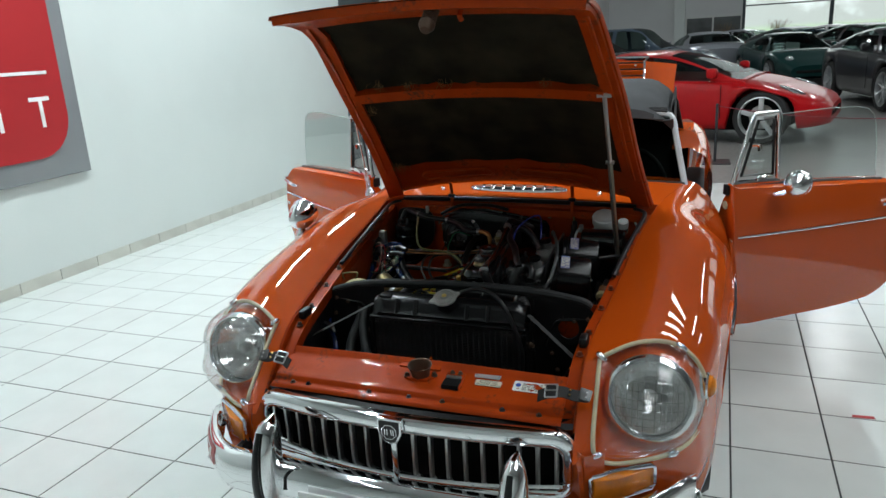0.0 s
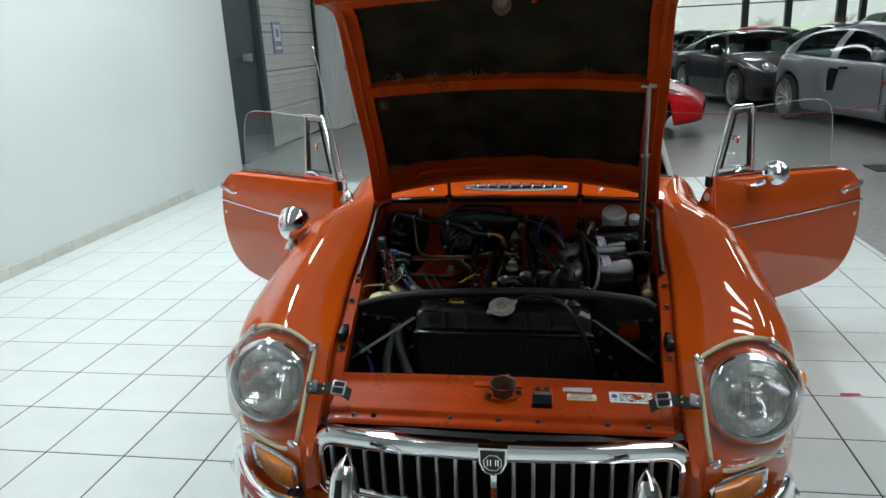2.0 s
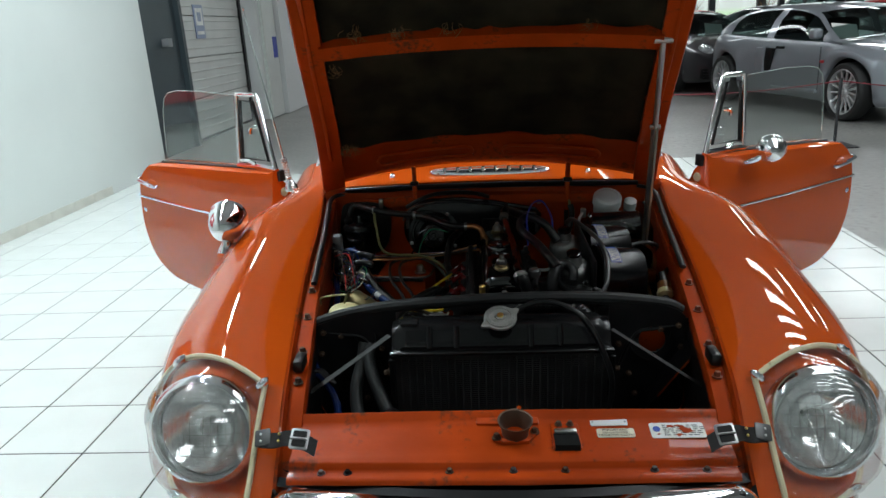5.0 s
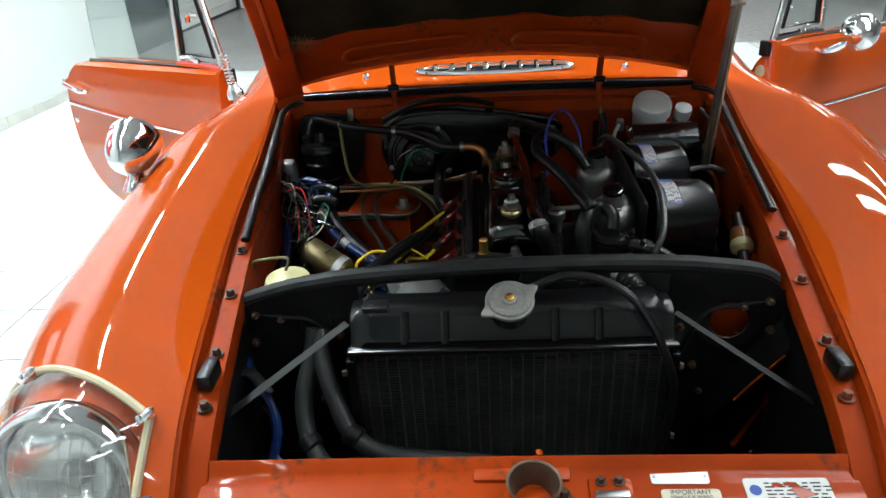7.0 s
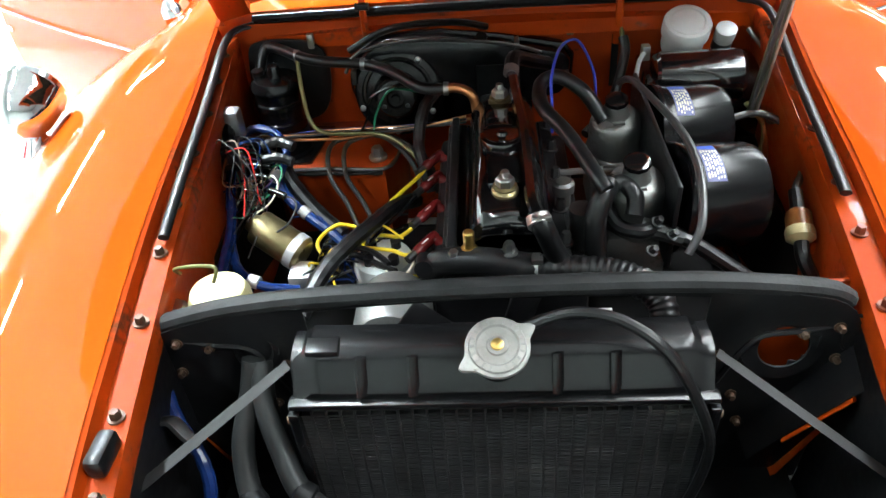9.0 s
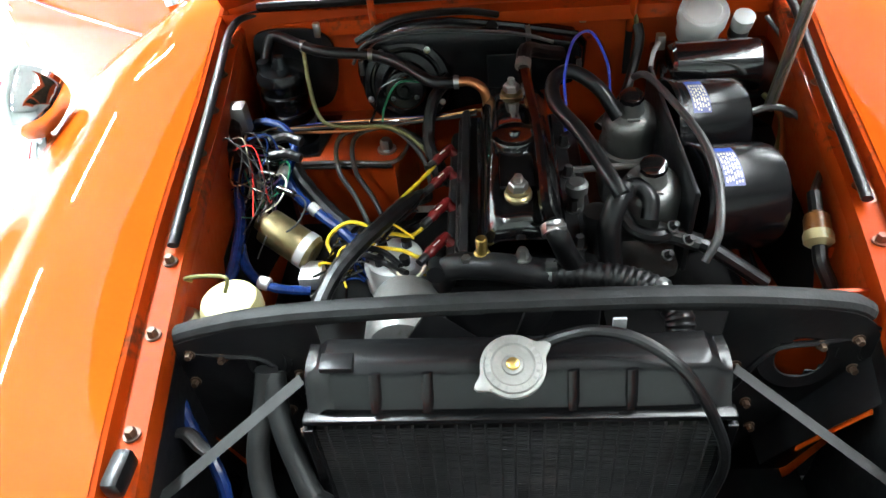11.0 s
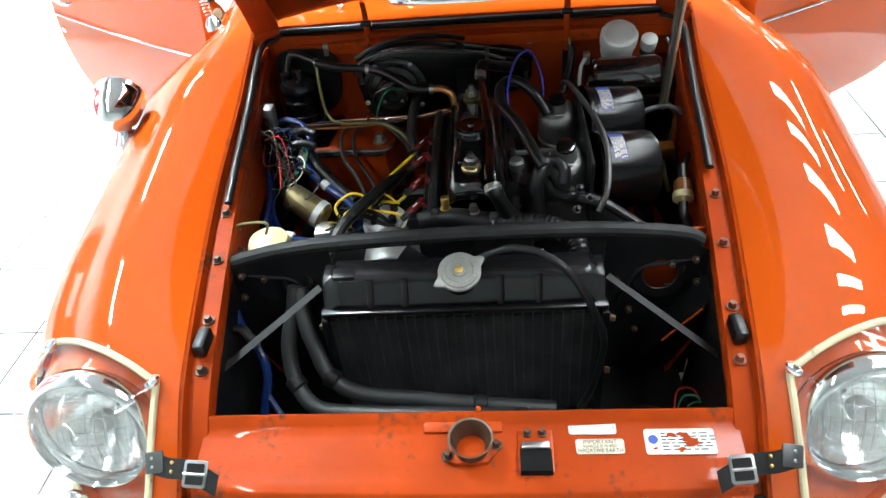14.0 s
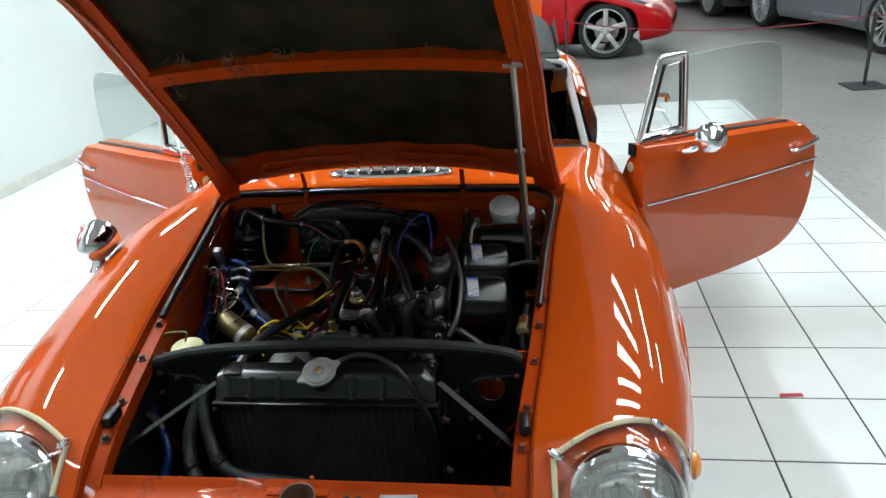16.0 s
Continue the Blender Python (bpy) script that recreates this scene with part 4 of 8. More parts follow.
latch = part("latch_cup", lathe(cup, cup + Vector((0, -0.1, 1)), [(0.021, -0.03), (0.0225, 0.0), (0.024, 0.016), (0.0295, 0.030), (0.0305, 0.033), (0.0275, 0.032), (0.021, 0.016), (0.017, -0.028)], 32, caps=False), RUST, slam, "rusty round latch cup")
part("latch_plate", slab([(cup.x - 0.038, cup.y - 0.016), (cup.x - 0.02, cup.y - 0.024), (cup.x + 0.022, cup.y - 0.022), (cup.x + 0.042, cup.y + 0.004), (cup.x + 0.03, cup.y + 0.016), (cup.x - 0.03, cup.y + 0.014)], "z", cup.z - 0.004, cup.z + 0.0035, 0.001), PAINT_OLD, slam)
part("cup_bottom", lathe(cup, cup + Vector((0, 0, 1)), [(0.018, -0.026), (0.012, -0.022), (0.001, -0.02)], 16), STEEL, latch)
for dx, dy in ((-0.032, -0.012), (0.034, 0.004)):
    part("bolt", hexbolt(cup + Vector((dx, dy, 0.002)), 0.0055, 0.008), RUST, slam)
q = Vector((0.098, 0.142, on_slam(0.098, 0.142)))
catch = part("safety_catch", span(-0.024, 0.024, -0.040, 0.022, -0.002, 0.004, 0.002, m=Matrix.Translation(q) @ Matrix.Rotation(0.15, 4, "X")), PAINT_OLD, slam, "safety catch plate over a dark slot")
# black block for the shade down in the slot
part("slot", span(q.x - 0.021, q.x + 0.021, q.y - 0.040, q.y - 0.006, q.z - 0.014, q.z + 0.0032), DARK_INSIDE, catch, smooth=False)
part("slot_lip", span(q.x - 0.019, q.x + 0.019, q.y - 0.008, q.y + 0.003, q.z + 0.003, q.z + 0.009, 0.002), STEEL, catch)
for dx in (-0.010, 0.010):
    part("bolt", hexbolt(q + Vector((dx, 0.016, 0.006)), 0.0045, 0.006), RUST, catch)
for x, y, mt in ((-0.315, 0.074, RUST), (0.235, 0.073, STEEL_DARK), (-0.27, 0.073, DARK_INSIDE), (0.09, 0.071, RUST), (-0.10, 0.071, RUST), (0.32, 0.074, RUST), (0.005, 0.071, STEEL_DARK)):
    part("bolt", hexbolt((x, y, on_slam(x, y)), 0.005, 0.005), mt, slam)
part("red_peg", lathe((0.022, 0.188, on_slam(0.022, 0.188)), (0.022, 0.188, 2), [(0.004, 0), (0.0042, 0.003), (0.002, 0.006)], 12), PAINT, slam)
def sticker(name, x, y, w, d, mat, label, ang=0.0, corner=0.004):
    m = Matrix.Translation((x, y, on_slam(x, y) + 0.0016)) @ Matrix.Rotation(ang, 4, "Z") @ Matrix.Rotation(0.175, 4, "X")
    return part(name, slab(round_rect(-w / 2, w / 2, -d / 2, d / 2, corner), "z", -0.0006, 0.0006, m=m), mat, slam, label, smooth=False), m
pl, m = sticker("blank_plate", 0.176, 0.166, 0.064, 0.019, ALUPLATE, "blank silver data plate")
for x in (-0.028, 0.028):
    part("rivet", rod(m @ Vector((x, 0, 0)), m @ Vector((x, 0, 0.0016)), 0.0018, 8), STEEL, pl)
st, m = sticker("warning_label", 0.184, 0.140, 0.064, 0.021, LABEL_C, "worn cream label on earth polarity", 0.0)
def words(txt, x, y, size, parent, mat, m):
    cu = bpy.data.curves.new("lettering", "FONT")
    cu.body, cu.size, cu.align_x, cu.align_y, cu.extrude = txt, size, "CENTER", "CENTER", 0.0001
    ob = new("lettering", cu)
    dg = bpy.context.evaluated_depsgraph_get()
    me = bpy.data.meshes.new_from_object(ob.evaluated_get(dg))
    bpy.data.objects.remove(ob)
    ob = new("lettering", me)
    me.transform(BODY @ m @ Matrix.Translation((x, y, 0.001)))
    me.materials.clear()
    me.materials.append(mat)
    ob.parent = parent
    ob.matrix_parent_inverse = WORLD[parent].inverted()
    WORLD[ob] = Matrix.Identity(4)
words("IMPORTANT", 0, 0.0062, 0.0080, st, INK, m)
words("VEHICLE IS WIRED", 0, 0.0, 0.0056, st, INK, m)
words("NEGATIVE EARTH", 0, -0.0062, 0.0075, st, INK, m)
wl, m = sticker("instruction_label", 0.290, 0.147, 0.092, 0.036, LABEL_W, "torn white instruction label with a blue mark")
part("blue_mark", slab([(0.0065 * math.cos(k), 0.0065 * math.sin(k)) for k in [i * math.pi / 8 for i in range(16)]], "z", 0.0006, 0.0011, m=m @ Matrix.Translation((-0.035, 0.003, 0))), INK_B, wl, smooth=False)
random.seed(3)
for j in range(6):
    x = -0.024
    while x < 0.040:
        w = random.uniform(0.004, 0.011)
        part("bar", span(x, x + w, -0.0008, 0.0008, 0.0006, 0.001, m=m @ Matrix.Translation((0, 0.0115 - 0.0046 * j, 0))), INK, wl, smooth=False)
        x += w + random.uniform(0.002, 0.006)
for x, y, r in ((0.010, 0.004, 0.008), (0.018, -0.002, 0.009), (-0.012, 0.009, 0.006), (0.0, -0.012, 0.005), (-0.034, -0.010, 0.003), (0.004, 0.010, 0.006)):
    pts = [(x + r * (1 + 0.4 * math.sin(3 * k + x * 900)) * math.cos(k), y + 0.6 * r * (1 + 0.4 * math.cos(2 * k + y * 700)) * math.sin(k)) for k in [i * math.pi / 9 for i in range(18)]]
    part("torn_patch", slab(pts, "z", 0.0011, 0.0014, m=m), PAINT_OLD, wl, smooth=False)

# grille
def bow(x):
    return -0.012 + 0.40 * x * x
def frame_ring(hx, z0, z1, r, dy):
    """A rounded oblong round the grille, bowed and drooping at the ends."""
    pts = []
    for cx, cz, a0 in ((hx - r, z1 - r, 0), (-hx + r, z1 - r, 90), (-hx + r, z0 + r, 180), (hx - r, z0 + r, 270)):
        for k in range(7):
            a = radians(a0 + 15 * k)
            pts.append((cx + r * math.cos(a), cz + r * math.sin(a)))
    out = []
    for i, (p, q) in enumerate(zip(pts, pts[1:] + pts[:1])):
        n = {6: 18, 13: 4, 20: 18, 27: 4}.get(i, 1)
        out += [(p[0] + (q[0] - p[0]) * k / n, p[1] + (q[1] - p[1]) * k / n) for k in range(n)]
    return [Vector((x, bow(x) + dy, z - 0.018 * (x / 0.4) ** 2)) for x, z in out]
RINGS = [(0.407, 0.425, 0.600, 0.052, 0.022), (0.410, 0.422, 0.602, 0.054, 0.006), (0.409, 0.423, 0.601, 0.053, -0.003), (0.405, 0.427, 0.597, 0.049, -0.008),
         (0.385, 0.445, 0.569, 0.032, -0.011), (0.381, 0.449, 0.565, 0.029, -0.008), (0.379, 0.451, 0.563, 0.027, 0.012)]
grille = part("grille", grid([frame_ring(*r) for r in RINGS], close=True), CHROME, CAR, "broad chrome-framed grille with upright slats", angle=50)
for k in range(-9, 10):
    if k == 0:
        continue
    x = 0.0405 * k
    part("slat", span(-0.0042, 0.0042, -0.010, 0.008, 0.440, 0.580 - 0.018 * (x / 0.4) ** 2, 0.003, m=Matrix.Translation((x, bow(x) + 0.012, 0))), STEEL, grille)
part("centre_bar", span(-0.007, 0.007, -0.014, 0.004, 0.435, 0.560, 0.003, m=Matrix.Translation((0, bow(0), 0))), CHROME, grille)
for z in (0.448, 0.433):
    part("lower_bar", tube([(x, bow(x) - 0.006, z) for x in (-0.38, -0.2, 0, 0.2, 0.38)], 0.006, 8, 5), CHROME, grille)
# black sheet for the shade behind the slats
part("shade_backing", grid([[Vector((x, bow(x) + 0.06, z)) for x in [0.4 * k / 10 for k in range(-10, 11)]] for z in (0.40, 0.50, 0.585)]), DARK_INSIDE, grille)
part("badge", slab([(-0.030, 0.612), (0.030, 0.612), (0.029, 0.575), (0.018, 0.552), (0.0, 0.545), (-0.018, 0.552), (-0.029, 0.575)], "y", bow(0) - 0.030, bow(0) - 0.012, 0.003), CHROME, grille, "shield-shaped chrome and black badge")
part("badge_face", slab([(-0.025, 0.607), (0.025, 0.607), (0.024, 0.577), (0.015, 0.557), (0.0, 0.551), (-0.015, 0.557), (-0.024, 0.577)], "y", bow(0) - 0.032, bow(0) - 0.029), INK, grille, smooth=False)
oct8 = [(0.019 * math.cos(radians(22.5 + 45 * k)), 0.580 + 0.019 * math.sin(radians(22.5 + 45 * k))) for k in range(8)]
part("badge_octagon", tube([(x, bow(0) - 0.033, z) for x, z in oct8], 0.0014, 6, 1, closed=True, smooth=False), CHROME, grille)
for x in (-0.010, -0.004, 0.006, 0.011):
    part("badge_bar", span(x - 0.0012, x + 0.0012, bow(0) - 0.034, bow(0) - 0.031, 0.573, 0.588), CHROME, grille, smooth=False)
# front valance round the grille
part("grille_surround", grid([[Vector((x, bow(x) + dy, z - 0.018 * (x / 0.4) ** 2)) for x in [0.41 * k / 12 for k in range(-12, 13)]] for dy, z in ((0.030, 0.590), (0.045, 0.598), (0.060, 0.585))]), BLACK, CAR)
part("front_valance", grid([[Vector((x, bow(x) + dy, z)) for x in [0.47 * k / 12 for k in range(-12, 13)]] for dy, z in ((0.010, 0.432), (0.0, 0.41), (0.02, 0.33), (0.07, 0.26))]), PAINT, CAR, "orange front valance")
for sx in (-1, 1):
    part("nose_panel", grid([[Vector((sx * x, y, z)) for x, y in ((0.392, 0.062), (0.408, 0.045), (0.43, 0.026), (0.47, 0.052))] for z in (0.43, 0.48, 0.52, 0.545)]), PAINT, CAR)
# black strip standing for the deep, dark gap behind the grille
part("gap_shade_strip", span(-0.37, 0.37, 0.035, 0.060, 0.56, 0.585), BLACK, CAR, smooth=False)

# bumper, overriders, dealer plate
def bumper_y(x):
    return -0.105 + 0.20 * x * x + max(0, abs(x) - 0.42) ** 2 * 3.4
bl = [(0.665 * k / 30, bumper_y(0.665 * k / 30)) for k in range(-30, 31)]
def bumper_row(x, y):
    u = abs(x) / 0.665
    mid, half = 0.424 - 0.042 * u * u, 0.058 * (1 - 0.45 * max(0, (u - 0.92) / 0.08) ** 2)
    return [Vector((x, y + d, mid + half * h)) for d, h in ((0.034, 0.90), (0.012, 1.0), (-0.004, 0.88), (-0.015, 0.55), (-0.019, 0.1), (-0.017, -0.35), (-0.009, -0.75), (0.008, -0.98), (0.032, -0.95))]
bumper = part("bumper", thick(grid([bumper_row(x, y) for x, y in bl]), 0.003), CHROME, CAR, "curved chrome front bumper", angle=70)
for sx in (-1, 1):
    part("bumper_end", lathe((sx * 0.655, bumper_y(0.655) + 0.016, 0.371), (sx * 0.68, bumper_y(0.655) + 0.06, 0.369), [(0.022, -0.004), (0.026, 0.004), (0.022, 0.014), (0.010, 0.020), (0.003, 0.021)], 20), CHROME, bumper)
    part("bumper_bolt", lathe((sx * 0.56, bumper_y(0.56) - 0.016, 0.375), (sx * 0.60, bumper_y(0.56) - 1, 0.375), [(0.009, -0.003), (0.008, 0.004), (0.003, 0.007)], 12), CHROME, bumper)
for sx in (-1, 1):
    x = sx * 0.300
    y = bumper_y(0.3)
    bm = bmesh.new()
    rows = []
    for t in [0.5 - 0.5 * math.cos(math.pi * k / 18) for k in range(19)]:
        z = 0.37 + 0.215 * t
        w = 0.034 * max(0.02, 1 - abs(2 * t - 1) ** 4) ** 0.5 * (1.0 - 0.1 * t)
        d = 0.054 * max(0.02, 1 - abs(2 * t - 1) ** 2.6) ** 0.5 * (1.0 - 0.2 * t)
        rows.append([Vector((x + w * math.cos(a), y - 0.010 + 0.030 * (t - .4) - d * max(0, math.sin(a)) + 0.035 * max(0, -math.sin(a)), z)) for a in [2 * math.pi * k / 20 for k in range(20)]])
    bm = grid(rows, close=True)
    bmesh.ops.holes_fill(bm, edges=[e for e in bm.edges if e.is_boundary], sides=0)
    ov = part("overrider", bm, CHROME, bumper, "chrome overrider with a black rubber face")
    part("rubber_face", tube([(x, y - 0.058, 0.385), (x, y - 0.066, 0.45), (x, y - 0.055, 0.52), (x, y - 0.030, 0.572)], lambda t: 0.017 * (1 - 0.6 * t), 10, 6, flat=0.5), RUBBER, ov)
plate = part("dealer_plate", span(-0.20, 0.20, bumper_y(0) - 0.034, bumper_y(0) - 0.028, 0.340, 0.446, 0.002), SIGN_W, bumper, "white dealer plate with red blocks", smooth=False)
part("red_block", slab(round_rect(-0.185, -0.10, 0.352, 0.434, 0.015), "y", bumper_y(0) - 0.036, bumper_y(0) - 0.0335), SIGN_R, plate, smooth=False)
for x in (-0.055, 0.015, 0.085, 0.155):
    part("red_bar", span(x - 0.025, x + 0.025, bumper_y(0) - 0.036, bumper_y(0) - 0.0335, 0.368, 0.420), SIGN_R, plate, smooth=False)
def on_bumper(x, h):
    r = bumper_row(x, bumper_y(x))
    p, q = r[2 + int(h)], r[3 + int(h)]
    return p.lerp(q, h - int(h)) + Vector((0, -0.0022, 0.0004))
bd = part("bumper_sticker", grid([[on_bumper(-x, h) for x in (0.495, 0.515, 0.535, 0.555, 0.575, 0.595)] for h in (0.0, 0.4, 0.8, 1.2, 1.6, 2.0)]), SIGN_R, bumper, "red dealer sticker on the bumper end")
for x0, x1, h0, h1 in ((0.515, 0.57, 0.5, 0.7), (0.515, 0.53, 0.7, 1.4), (0.555, 0.57, 0.7, 1.4), (0.51, 0.575, 1.5, 1.65)):
    part("sticker_bar", grid([[on_bumper(-x, h) + Vector((0, -0.0012, 0)) for x in (x0, (x0 + x1) / 2, x1)] for h in (h0, (h0 + h1) / 2, h1)]), SIGN_W, bd)
part("mount", rod((-0.45, -0.03, 0.42), (-0.45, 0.04, 0.42), 0.02, 10), BLACK, bumper)

# ---- bonnet, propped open ----
OPEN = Matrix.Translation((0, 1.178, 0.806)) @ Matrix.Rotation(radians(-50.4), 4, "X") @ Matrix.Translation((0, -1.178, -0.806))


def skin(u, y, off=0.0):
    y = y - 0.070 * (1 - u * u) * max(0, (y - 0.75) / 0.42)
    hw = lerp(y, XI) - 0.006
    z = lerp(y, ZI) + 0.002 + 0.034 * (1 - abs(u) ** 2.2) - 0.012 * max(0, (0.14 - y) / 0.06) ** 2
    return Vector((hw * u - 0.007, y, z - off))


def patch(u0, u1, y0, y1, off, t, nu=14, ny=10):
    rows = [[OPEN @ skin(u0 + (u1 - u0) * k / nu, y0 + (y1 - y0) * i / ny, off) for k in range(nu + 1)] for i in range(ny + 1)]
    return thick(grid(rows), t)


bonnet = part("bonnet", patch(-1, 1, 0.085, 1.172, 0.0, 0.0012, 30, 40), PAINT, CAR, "open orange bonnet with dark sound pads beneath", angle=60)
for sx in (-1, 1):
    lo, hi = (0.865, 0.985) if sx > 0 else (-0.985, -0.865)
    part("side_member", patch(lo, hi, 0.088, 1.16, 0.006, 0.020, 3, 30), PAINT_OLD, bonnet, "dull orange side member")
    part("edge_flange", grid([[OPEN @ (skin(sx, y) + Vector((sx * d, 0, h))) for d, h in ((0, -0.0005), (-0.001, -0.012), (-0.004, -0.016), (-0.012, -0.016))] for y in [0.088 + 0.0275 * k for k in range(40)]]), PAINT_OLD, bonnet)
    part("bead", tube([OPEN @ skin(sx * 0.925, y, 0.0265) for y in (0.20, 0.4, 0.6, 0.8, 1.0)], 0.006, 8, 6, flat=0.5), PAINT_OLD, bonnet)
part("front_member", patch(-0.87, 0.87, 0.090, 0.185, 0.006, 0.022, 18, 4), PAINT_OLD, bonnet)
part("rear_member", patch(-0.87, 0.87, 0.985, 1.140, 0.004, 0.007, 18, 5), PAINT_OLD, bonnet)
part("cross_member", patch(-0.88, 0.88, 0.525, 0.570, 0.006, 0.026, 18, 3), PAINT_OLD, bonnet)
for x0, x1 in ((-0.62, -0.12), (0.12, 0.62)):
    pts = [OPEN @ skin(u, y, 0.0225) for u, y in ([(x0 + (x1 - x0) * k / 8, 1.035) for k in range(9)] + [(x1 + 0.03, 1.062)] + [(x1 - (x1 - x0) * k / 8, 1.09) for k in range(9)] + [(x0 - 0.03, 1.062)])]
    part("pressed_bead", tube(pts, 0.005, 6, 2, closed=True), PAINT_OLD, bonnet)
def pad(u0, u1, y0, y1, seed):
    rnd = random.Random(seed)
    rows = []
    for i in range(15):
        row = []
        for k in range(27):
            u, y = u0 + (u1 - u0) * k / 26, y0 + (y1 - y0) * i / 14
            if i in (0, 14):
                y += rnd.uniform(-0.008, 0.008)
            if k in (0, 26):
                u += rnd.uniform(-0.008, 0.008)
            row.append(OPEN @ skin(u, y, 0.010 + 0.006 * noise.noise(Vector((u * 5, y * 9, seed)))))
        rows.append(row)
    return thick(grid(rows), 0.004)
pads = [part("sound_pad", pad(-0.862, 0.862, 0.575, 0.978, 1), PAD, bonnet, "dark hessian sound pad"),
        part("sound_pad", pad(-0.862, 0.862, 0.192, 0.520, 2), PAD, bonnet, "dark hessian sound pad")]
random.seed(21)
for host, spots in ((pads[0], [(-0.84, 0.965, 34), (-0.78, 0.97, 16), (-0.84, 0.62, 14)]), (pads[1], [(-0.45, 0.515, 22), (-0.2, 0.515, 14), (-0.7, 0.5, 16), (0.5, 0.515, 8)])):
    bm = bmesh.new()
    for u, y, n in spots:
        for k in range(n):
            a = Vector((random.uniform(-.05, .05), random.uniform(-.02, .012), 0))
            p = skin(u + a.x, y + a.y, 0.014)
            tube([OPEN @ p, OPEN @ (p + Vector((random.uniform(-.012, .012), random.uniform(0, .018), -0.008))), OPEN @ (p + Vector((random.uniform(-.02, .02), random.uniform(0, .03), random.uniform(-.018, -.004))))], 0.0005, 3, 3, bm)
    tagged(part("frayed_threads", bm, FRAY, host, "tan frayed hessian threads"), kind="stuff")
# spring latch pin at the front
a, b = OPEN @ skin(0.03, 0.135, 0.022), OPEN @ skin(0.03, 0.135, 0.100)
pin = part("latch_pin", rod(a, b, 0.008, 12, bev=0.003), RUST, bonnet, "spring-loaded latch pin")
d = (b - a)
m, ln = axis_m(a, b)
part("spring", tube([m @ Vector((0.017 * math.cos(k * 0.7), 0.017 * math.sin(k * 0.7), 0.002 + 0.0009 * k)) for k in range(64)], 0.0024, 6, 1, smooth=False), RUST, pin)
part("pin_foot", lathe(b, b + d, [(0.020, -0.016), (0.020, -0.008), (0.014, 0.004), (0.012, 0.008)], 20), RUST, pin)
part("catch_hook", tube([OPEN @ skin(0.20, 0.15, 0.022), OPEN @ skin(0.20, 0.15, 0.055), OPEN @ skin(0.20, 0.17, 0.068)], 0.006, 6, 4, flat=0.4), PAINT_OLD, bonnet)
# hinges and stay
for sx in (-1, 1):
    x = sx * 0.222
    hg = part("hinge", tube([(x, 1.118, 0.745), (x, 1.108, 0.80), (x, 1.112, 0.850), OPEN @ Vector((x, 1.06, 0.80))], 0.007, 6, 6, flat=0.5), PAINT_OLD, bonnet, "dull orange bonnet hinge arm")
    part("hinge_bolt", rod((x - 0.012, 1.108, 0.840), (x + 0.012, 1.108, 0.840), 0.007, 8), BLACK, hg)
    # black strip for the shade in the hinge opening
    part("hinge_slot_shade", span(x - 0.006, x + 0.006, 1.122, 1.1265, 0.66, 0.76), DARK_INSIDE, hg, smooth=False)
stay_top, stay_foot = Vector((0.372, 0.722, 1.250)), Vector((0.402, 0.905, 0.705))
stay = part("bonnet_stay", rod(stay_foot, stay_top, 0.0065, 10), STEEL, CAR, "steel telescopic bonnet stay")
mid = stay_foot.lerp(stay_top, 0.62)
sm_, sl_ = axis_m(stay_foot, stay_top)
part("stay_tube", span(-0.005, 0.005, -0.008, 0.008, 0, sl_ * 0.62, 0.002, m=sm_ @ Matrix.Rotation(0.9, 4, "Z")), OLIVE_STEEL, stay, "flat grey-green channel")
part("stay_pivot", rod(stay_top + Vector((-0.02, 0, 0)), stay_top + Vector((0.02, 0, 0)), 0.010, 10), STEEL, stay)
part("stay_catch", rod(mid + Vector((-0.012, 0, 0)), mid + Vector((0.012, 0, 0)), 0.006, 8), STEEL, stay)

